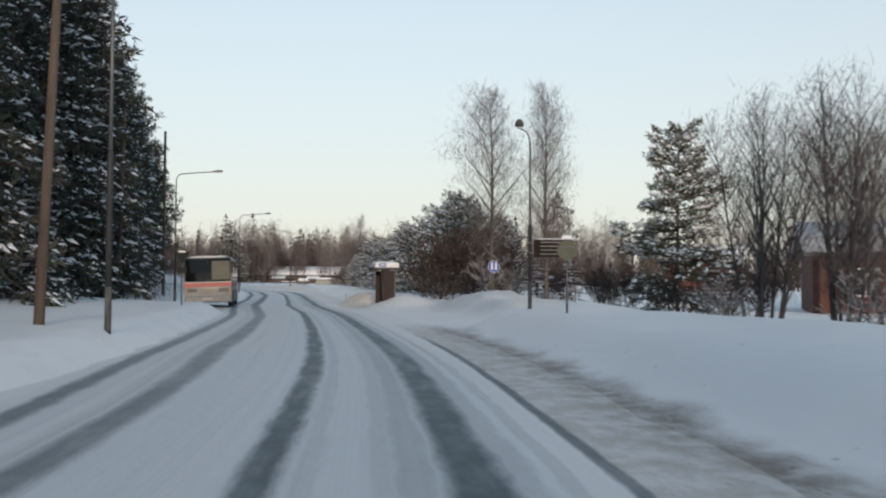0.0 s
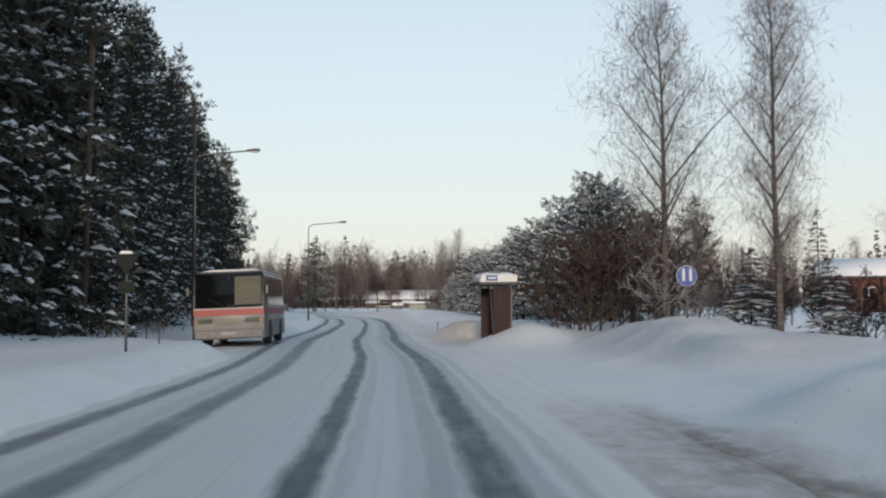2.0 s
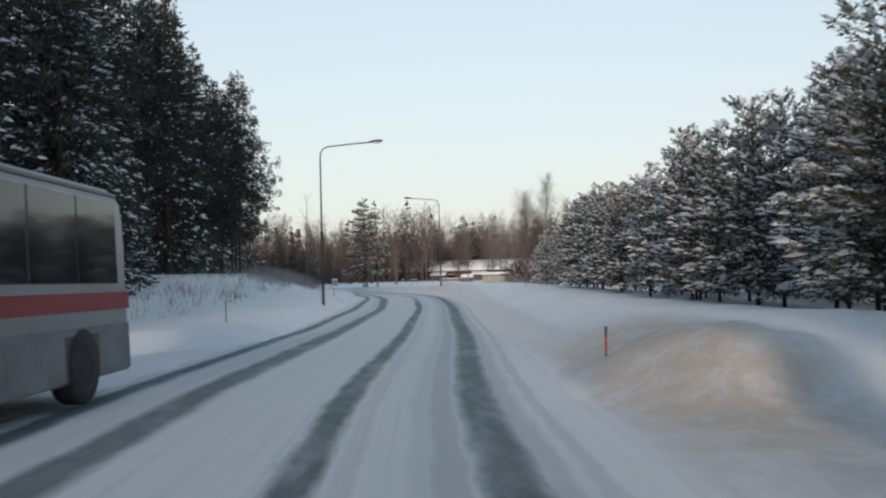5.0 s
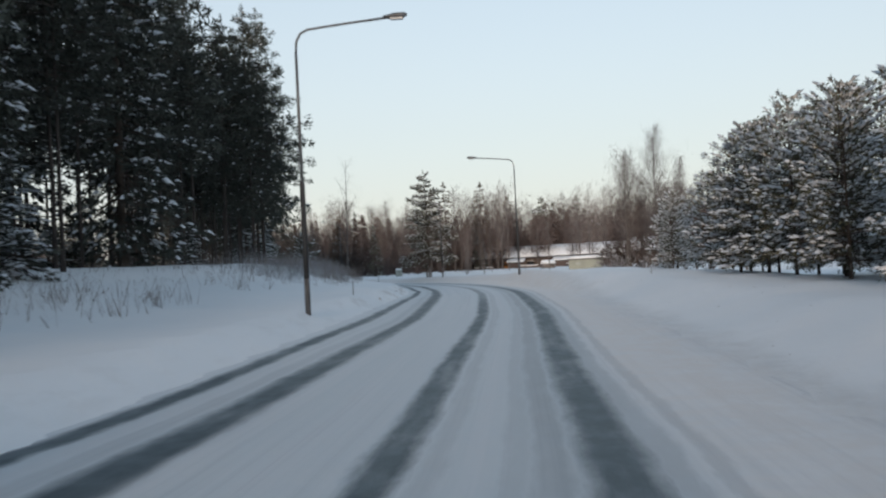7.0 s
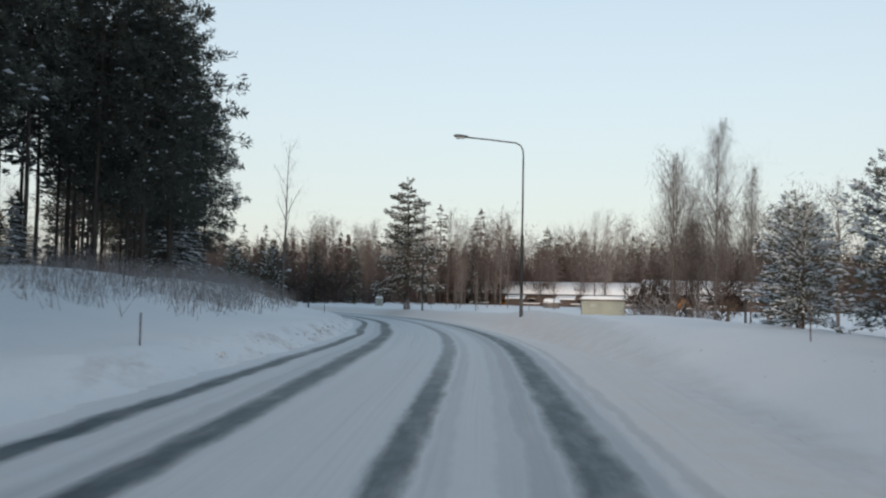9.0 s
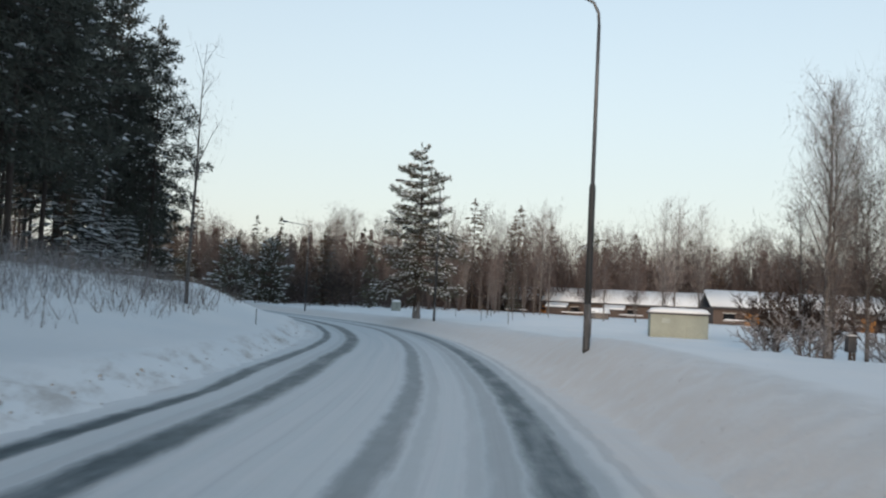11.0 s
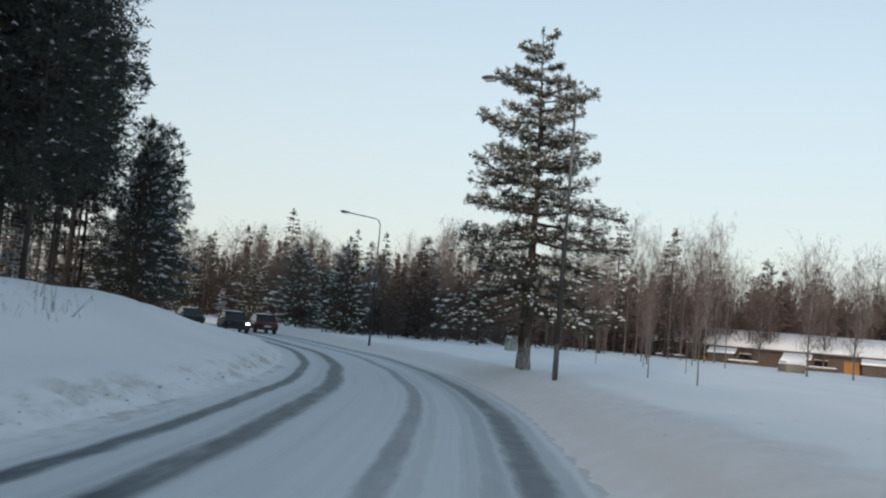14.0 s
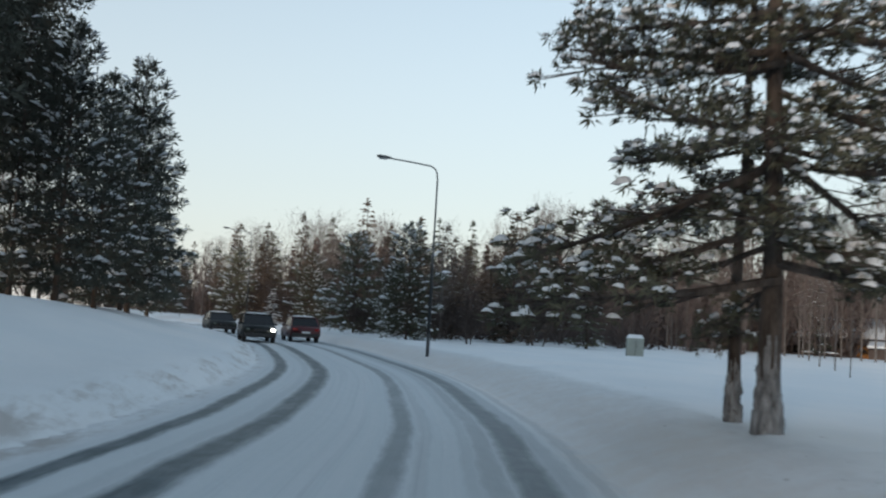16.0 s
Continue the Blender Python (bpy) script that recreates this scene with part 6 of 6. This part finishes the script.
def stake(x, y, h, label, mat, r=0.02, lean=0.0, tip=None, hook=False):
    ob = thing("marker_stake", pose(x, y, ground_at(x, y, 0.15), lean, lean * 0.6, 0), label, "stake", "marker stakes")
    pts = [(0, 0, 0), (0, 0, h * 0.6), (0, 0, h + 0.15)]
    if hook:
        pts += [(-0.12, 0, h + 0.18), (-0.32, 0, h + 0.2)]
    part("rod", tube(pts, r, 8), mat, ob, "", True)
    if tip:
        part("tip", tube([(0, 0, h + 0.02), (0, 0, h + 0.17)], r * 1.25, 8), tip, ob, "dark tip")
        part("foot_band", tube([(0, 0, 0.0), (0, 0, 0.2)], r * 1.15, 8), tip, ob)
    return ob


for x, yy, h_ in ((-12.0, 45.8, 0.6), (-15.3, 52.5, 0.55)):
    stake(x, yy, h_, "thin bare wooden stake standing in the snow", M_POLEWOOD, 0.02, 1.5)
sx, sy, _ = on_road(64.2, 2.38)
stake(sx, sy, 0.42, "red snow stake with a dark tip in a ploughed ridge", M_ORANGE, 0.017, 1, M_DARKMETAL)
for s_, d_, h_, hk in ((78, -6.0, 0.6, False), (107, -5.6, 0.5, False), (109.5, 5.6, 0.75, False), (142.5, 4.4, 0.7, True), (146, -6.0, 0.55, False), (41.5, 10.4, 1.1, False)):
    sx, sy, _ = on_road(s_, d_)
    stake(sx, sy, h_, "thin bare wooden stake standing in the snow", M_POLEWOOD, 0.013, rng.uniform(-4, 4), hook=hk)

x, yy = -16.1, 146.5
mb = thing("post_box", pose(x, yy, ground_at(x, yy, 0.2), 0, 0, 25), "dark box on a wooden post with snow on top", "mailbox")
part("post", box((0.09, 0.09, 1.0), (0, 0, 0.4), 0.01), M_POLEWOOD, mb)
part("box", box((0.3, 0.28, 0.5), (0, -0.02, 1.0), 0.02), M_DARKMETAL, mb)
part("lid", box((0.34, 0.32, 0.05), (0, -0.03, 1.27), 0.015, turn=pose(0, 0, 0, 8)), M_DARKMETAL, mb)
part("snow_cap", snow_cap(0.3, 0.28, 0.05, (0, -0.02, 1.29), 6), M_SNOW, mb)

x, yy = -57.5, 214.5
cab = thing("utility_cabinet", pose(x, yy, ground_at(x, yy, 0.15), 0, 0, 30), "grey-green metal utility cabinet capped with snow", "cabinet")
part("body", box((0.95, 0.5, 1.15), (0, 0, 0.58), 0.02), M_GREY, cab)
part("door_seam", box((0.02, 0.02, 0.95), (0, -0.25, 0.6), 0.003), M_DARKMETAL, cab)
part("handle", box((0.03, 0.03, 0.14), (0.08, -0.26, 0.7), 0.005), M_DARKMETAL, cab)
part("snow_cap", snow_cap(1.0, 0.55, 0.2, (0, 0, 1.155), 7), M_SNOW, cab)

# transformer hut
M_HUT = varied("hut_render", (0.25, 0.265, 0.22), (0.33, 0.345, 0.29), 0.9, 0.8, 0.004, 25)
x, yy = -24.0, 175.0
hut = thing("hut", pose(x, yy, ground_at(x, yy, 0.25), 0, 0, 9), "low pale green utility hut half sunk in snow", "hut")
part("wall", box((3.5, 2.6, 1.65), (0, 0, 0.82), 0.02), M_HUT, hut)
part("roof", box((3.75, 2.85, 0.1), (0, 0, 1.7), 0.015), M_DARKMETAL, hut)
part("door", box((0.9, 0.04, 1.4), (0.9, -1.31, 0.75), 0.01), M_HUT, hut)
part("vent", box((0.5, 0.04, 0.3), (-0.8, -1.31, 1.25), 0.01), M_GREY, hut)
part("roof_snow", snow_cap(3.8, 2.9, 0.3, (0, 0, 1.752), 8), M_SNOW, hut, "", True)


# ---- houses ----
M_TIMBER = varied("dark_timber", (0.07, 0.05, 0.042), (0.12, 0.09, 0.075), 1.5, 0.8, 0.004, 20, stretch=(6, 6, 0.6))
M_OCHRE = varied("ochre_boards", (0.3, 0.135, 0.036), (0.38, 0.185, 0.052), 1.5, 0.7, stretch=(6, 6, 0.6))
M_BRICK = varied("red_wall", (0.09, 0.036, 0.028), (0.14, 0.055, 0.042), 2.5, 0.85, 0.004, 30)


def row_house(m, LN, units):
    ob = thing("row_house", m, "long low dark timber row house with a snowy roof", "house")
    D, eave, ridge = 9.0, 2.8, 4.9
    part("wall", box((LN, D, eave), (0, D / 2, eave / 2), 0.02), M_TIMBER, ob)
    roof = part("roof", prism([(-1.1, eave - 0.12), (D / 2, ridge), (D + 1.1, eave - 0.12), (D + 1.1, eave + 0.06), (D / 2, ridge + 0.2), (-1.1, eave + 0.06)], -LN / 2 - 0.6, LN / 2 + 0.6), M_DARKMETAL, ob)
    part("roof_snow", prism([(-1.18, eave + 0.06), (D / 2, ridge + 0.2), (D + 1.15, eave + 0.06), (D + 1.1, eave + 0.36), (D / 2, ridge + 0.56), (-1.12, eave + 0.36)], -LN / 2 - 0.62, LN / 2 + 0.62, bevel=0.1), M_SNOW, ob, "thick even snow on the roof", True)
    w = LN / units
    for k in range(units):
        cx = -LN / 2 + (k + 0.5) * w
        part("door_panel", box((2.0, 0.08, 2.0), (cx + w * 0.18, -0.05, 1.15), 0.02), M_OCHRE if k % 2 == 0 else M_TIMBER, ob, "ochre boarded panel" if k % 2 == 0 else "")
        win = part("window", box((1.6, 0.06, 1.1), (cx - w * 0.22, -0.04, 1.45), 0.01), M_GLASS, ob)
        part("frame", box((1.76, 0.05, 0.09), (cx - w * 0.22, -0.06, 2.04), 0.01), M_WHITE, win)
        part("sill", box((1.76, 0.12, 0.07), (cx - w * 0.22, -0.09, 0.87), 0.01), M_WHITE, win)
        porch = part("porch_roof", prism([(-3.2, 1.75), (-0.9, 2.3), (-0.9, 2.42), (-3.25, 1.87)], cx + w * 0.3, cx + w * 0.3 + 3.6), M_DARKMETAL, ob)
        part("porch_snow", prism([(-3.3, 1.87), (-0.9, 2.43), (-0.9, 2.7), (-3.28, 2.15)], cx + w * 0.3 - 0.05, cx + w * 0.3 + 3.65, bevel=0.06), M_SNOW, porch)
        part("porch_wall", box((3.4, 0.08, 1.7), (cx + w * 0.3 + 1.8, -3.0, 0.85), 0.01), M_TIMBER, ob)
        part("fence_rail", box((w * 0.42, 0.06, 0.16), (cx - w * 0.2, -4.2, 0.95), 0.01), M_TIMBER, ob)
        part("fence_rail", box((w * 0.42, 0.06, 0.16), (cx - w * 0.2, -4.2, 0.6), 0.01), M_TIMBER, ob)
        part("rail_snow", snow_cap(w * 0.42, 0.2, 0.14, (cx - w * 0.2, -4.2, 1.03), k), M_SNOW, ob)
    part("chimney", box((0.7, 0.6, 1.0), (LN * 0.1, D / 2, ridge + 0.6), 0.02), M_TIMBER, ob)
    return ob


row_house(pose(-43, 284, 0.5, 0, 0, 2), 39, 4)
row_house(pose(-14, 262, 0.5, 0, 0, 12), 24, 3)


def red_house(m, LN, D, eave, ridge, label):
    ob = thing("house", m, label, "house")
    part("wall", box((LN, D, eave), (0, D / 2, eave / 2), 0.02), M_BRICK, ob)
    part("roof", prism([(-0.8, eave - 0.12), (D / 2, ridge), (D + 0.8, eave - 0.12), (D + 0.8, eave + 0.06), (D / 2, ridge + 0.18), (-0.8, eave + 0.06)], -LN / 2 - 0.5, LN / 2 + 0.5), M_DARKMETAL, ob)
    part("roof_snow", prism([(-0.88, eave + 0.06), (D / 2, ridge + 0.18), (D + 0.88, eave + 0.06), (D + 0.8, eave + 0.36), (D / 2, ridge + 0.5), (-0.82, eave + 0.36)], -LN / 2 - 0.52, LN / 2 + 0.52, bevel=0.08), M_SNOW, ob, "", True)
    for k in range(3):
        cx = -LN / 2 + (k + 0.5) * LN / 3
        win = part("window", box((1.3, 0.08, 1.3), (cx, -0.03, eave * 0.55), 0.01), M_GLASS, ob)
        part("frame", box((1.45, 0.07, 0.1), (cx, -0.05, eave * 0.55 + 0.68), 0.01), M_WHITE, win)
        part("frame", box((1.45, 0.07, 0.1), (cx, -0.05, eave * 0.55 - 0.68), 0.01), M_WHITE, win)
        part("frame", box((0.1, 0.07, 1.3), (cx, -0.055, eave * 0.55), 0.01), M_WHITE, win)
    for k in range(4):
        part("pillar", box((0.25, 0.25, eave - 0.2), (-LN / 2 + 0.4 + k * (LN - 0.8) / 3, -0.6, (eave - 0.2) / 2), 0.02), M_BRICK, ob)
    return ob


red_house(pose(26, 50, -0.3, 0, 0, -14), 15, 8, 3.2, 4.6, "low red house with a snowy roof behind bare bushes")
red_house(pose(35.5, 148, 0.3, 0, 0, -12), 11, 8, 4.3, 6.3, "red house with pillars and a snowy roof")

# a small trailer left under the snow in front of the row house
gz = ground_at(-39.5, 243)
trailer = thing("trailer", pose(-39.5, 243, gz - 0.1, 0, 0, 6), "small dark trailer buried under a hood of snow", "trailer")
part("box_body", box((2.5, 1.3, 0.85), (0, 0, 0.5), 0.04), M_BLACKTRIM, trailer)
part("end_panel", box((0.7, 0.06, 0.95), (-0.85, -0.68, 0.6), 0.02), M_DARKMETAL, trailer)
part("snow_hood", snow_cap(2.7, 1.5, 0.65, (0.1, 0, 0.86), 31), M_SNOW, trailer, "deep rounded snow on top", True)

# ---- cars ----
M_CARRED = varied("dark_red_paint", (0.06, 0.012, 0.016), (0.1, 0.02, 0.025), 1.5, 0.3)
M_CARBLACK = varied("dark_green_paint", (0.01, 0.013, 0.013), (0.018, 0.022, 0.021), 1.5, 0.45, gloss=0.3)
M_TAIL = varied("tail_lamp_red", (0.25, 0.012, 0.012), (0.35, 0.02, 0.02), 8, 0.25)
M_LIT = material("lit_headlamp", (0.9, 0.88, 0.8), 0.2)
lit = M_LIT.node_tree.nodes["Principled BSDF"]
lit.inputs["Emission Color"].default_value = (1.0, 0.95, 0.85, 1)
lit.inputs["Emission Strength"].default_value = 6.0


def car(m, paint, label, LN=4.5, W=1.76, H=1.45, tall=0.0, lamps_on=False, snow=True):
    """Front at -y."""
    ob = thing("car", m, label, "car", "cars on the road")
    h = H + tall
    body = [(0.08, 0.3), (0.0, 0.5), (0.06, 0.78 + tall * 0.5), (1.1, 0.92 + tall * 0.6), (LN - 0.25, 0.95 + tall * 0.6), (LN - 0.02, 0.8 + tall * 0.5), (LN, 0.45), (LN - 0.1, 0.3)]
    part("body", prism(body, -W / 2, W / 2, bevel=0.06), paint, ob, "", True)
    b0 = 0.9 + tall * 0.6
    bm = bmesh.new()
    low, top = [(1.05, b0), (LN - 0.3, b0)], [(1.85, h), (LN - 1.0 + tall, h)]
    inset = 0.16
    v = [bm.verts.new(p) for p in ((-W / 2 + 0.04, low[0][0], b0), (W / 2 - 0.04, low[0][0], b0), (W / 2 - 0.04, low[1][0], b0), (-W / 2 + 0.04, low[1][0], b0),
                                   (-W / 2 + inset, top[0][0], h), (W / 2 - inset, top[0][0], h), (W / 2 - inset, min(top[1][0], LN - 0.42), h), (-W / 2 + inset, min(top[1][0], LN - 0.42), h))]
    for q in ((0, 1, 5, 4), (1, 2, 6, 5), (2, 3, 7, 6), (3, 0, 4, 7), (4, 5, 6, 7)):
        bm.faces.new([v[k] for k in q])
    part("cabin_glass", bm, M_GLASS, ob, "dark windows")
    part("roof", box((W - 2 * inset + 0.06, min(top[1][0], LN - 0.42) - top[0][0] + 0.1, 0.06), (0, (top[0][0] + min(top[1][0], LN - 0.42)) / 2, h + 0.01), 0.025), paint, ob)
    for k in (-1, 1):
        part("pillar", tube([(k * (W / 2 - 0.03), 1.06, b0), (k * (W / 2 - inset), top[0][0], h)], 0.035, 6), paint, ob)
        part("pillar", tube([(k * (W / 2 - 0.03), LN - 0.3, b0), (k * (W / 2 - inset), min(top[1][0], LN - 0.42), h)], 0.05, 6), paint, ob)
        part("headlamp", box((0.22, 0.08, 0.14), (k * (W / 2 - 0.2), 0.03, 0.68 + tall * 0.4), 0.02), M_LIT if lamps_on and k > 0 else M_HEADLAMP, ob, "headlamp")
        part("tail_lamp", box((0.3, 0.06, 0.14), (k * (W / 2 - 0.22), LN - 0.02, 0.76 + tall * 0.4), 0.02), M_TAIL, ob, "red tail lamp")
        part("mirror", box((0.18, 0.1, 0.13), (k * (W / 2 + 0.07), 1.35, b0 + 0.08), 0.03), paint, ob)
        for y_ in (0.85, LN - 0.85):
            wheel(ob, k * (W / 2 - 0.09), y_, 0.31, 0.2)
    part("bumper", box((W * 0.98, 0.12, 0.2), (0, LN - 0.02, 0.45), 0.04), M_BLACKTRIM, ob)
    part("front_bumper", box((W * 0.98, 0.12, 0.2), (0, 0.03, 0.42), 0.04), M_BLACKTRIM, ob)
    part("grille", box((0.7, 0.06, 0.14), (0, 0.0, 0.66 + tall * 0.3), 0.02), M_BLACKTRIM, ob)
    part("plate", box((0.5, 0.02, 0.11), (0, LN + 0.05, 0.6), 0.004), M_WHITE, ob, "plain white plate")
    if snow:
        part("roof_snow", snow_cap(W - 0.5, 1.5, 0.07, (0, (top[0][0] + LN - 0.6) / 2, h + 0.038), 2), M_SNOW, ob)
    return ob


sx, sy, hd = on_road(226, -0.3)
car(pose(sx, sy, float(road_z(226)) - 0.01, 0, 0, hd + 180) @ pose(0, -4.5, 0), M_CARRED, "dark red estate car driving ahead on the packed snow", tall=0.05)
sx, sy, hd = on_road(221, -3.6)
car(pose(sx, sy, float(road_z(221)) - 0.01, 0, 0, hd), M_CARBLACK, "dark off-road car with lit headlamps on the snowy road", LN=4.3, W=1.76, tall=0.1, lamps_on=True)
sx, sy, hd = on_road(238, -3.6)
car(pose(sx, sy, float(road_z(238)) - 0.01, 0, 0, hd), M_CARBLACK, "dark saloon car following on the snowy road")


# ---- dry grass on the slope ----
def clods(name, seed, count, spot, size, mat, label):
    """Lumps of broken snow lying about, uncounted."""
    r = np.random.RandomState(seed)
    ring = [(math.cos(k * math.tau / 6), math.sin(k * math.tau / 6)) for k in range(6)]
    verts, faces = [], []
    place = np.array([spot(r) for _ in range(count)])
    zz = land_z(place[:, 0], place[:, 1])
    for (x, yy), z in zip(place, zz):
        g = size * (0.35 + r.rand() ** 2.5 * 1.2)
        tall = g * r.uniform(0.35, 0.8)
        b0, a0 = len(verts), r.uniform(0, math.tau)
        for lift_, wide_ in ((-0.4, 1.0), (0.45, 0.85), (0.9, 0.45)):
            for c_, s_ in ring:
                q = g * wide_ * r.uniform(0.7, 1.25)
                verts.append((x + (c_ * math.cos(a0) - s_ * math.sin(a0)) * q, yy + (c_ * math.sin(a0) + s_ * math.cos(a0)) * q * 0.8, z + tall * (lift_ + r.uniform(-0.12, 0.12))))
        verts.append((x, yy, z + tall))
        for lvl in (0, 6):
            for k in range(6):
                k2 = (k + 1) % 6
                faces += [(b0 + lvl + k, b0 + lvl + k2, b0 + lvl + 6 + k2), (b0 + lvl + k, b0 + lvl + 6 + k2, b0 + lvl + 6 + k)]
        faces += [(b0 + 12 + k, b0 + 12 + (k + 1) % 6, b0 + 18) for k in range(6)]
    return tagged(new(name, mesh_from(name, np.array(verts), np.array(faces), [mat], smooth=True)), label, "snow", kind="stuff")


def strip_spot(s0, s1, d0, d1):
    return lambda r: on_road(r.uniform(s0, s1), d0 + (d1 - d0) * (r.rand() + r.rand()) / 2)[:2]


M_DIRTY = varied("dirty_snow", (0.3, 0.29, 0.28), (0.62, 0.62, 0.62), 2.5, 0.8, 0.02, 20, gloss=0.2)

clods("snow_clods", 21, 600, strip_spot(108, 175, -5.1, -4.45), 0.035, M_DIRTY, "dirty broken snow ploughed to the road's edge")


def stalks(name, seed, count, spot, label, mat, tall=0.8, thick=0.011):
    r = np.random.RandomState(seed)
    tri = []
    pts = np.array([spot(r) for _ in range(count)])
    z = land_z(pts[:, 0], pts[:, 1])
    for (x, yy), zz in zip(pts, z):
        for _ in range(r.randint(3, 7)):
            b_ = np.array([x + r.uniform(-0.25, 0.25), yy + r.uniform(-0.25, 0.25), zz - 0.05])
            tip = b_ + np.array([r.uniform(-0.3, 0.3), r.uniform(-0.3, 0.3), r.uniform(0.2, tall)])
            w = np.array([r.uniform(-1, 1), r.uniform(-1, 1), 0]) * thick
            tri.append(np.array([b_ - w, b_ + w, tip]))
            tri.append(np.array([tip - w * 0.6, tip + w, tip + np.array([r.uniform(-0.2, 0.2), r.uniform(-0.2, 0.2), -0.15])]))
    v = np.concatenate(tri)
    return tagged(new(name, mesh_from(name, v, np.arange(len(v)).reshape(-1, 3), [mat])), label, "dry grass", kind="stuff")


def slope_spot(r):
    s_ = r.choice([r.uniform(55, 100), r.uniform(105, 165), r.uniform(118, 150)])
    x, yy, _ = on_road(s_, -r.uniform(8.5, 15) if s_ < 112 else -r.uniform(7.5, 13))
    return x, yy


def thicket_spot(r):
    s_ = r.uniform(113, 147)
    x, yy, _ = on_road(s_, -8.6 + 0.7 * math.sin(s_ * 0.31) - abs(r.normal(0, 2.0)))
    return x, yy


stalks("dry_stalks", 21, 1100, slope_spot, "dry brown weed stalks poking through the snow", M_TWIG_FROST)

stalks("thicket", 22, 1000, thicket_spot, "low frosted thicket of bare saplings on the bank", M_TWIG_HOAR, 0.9, 0.006)
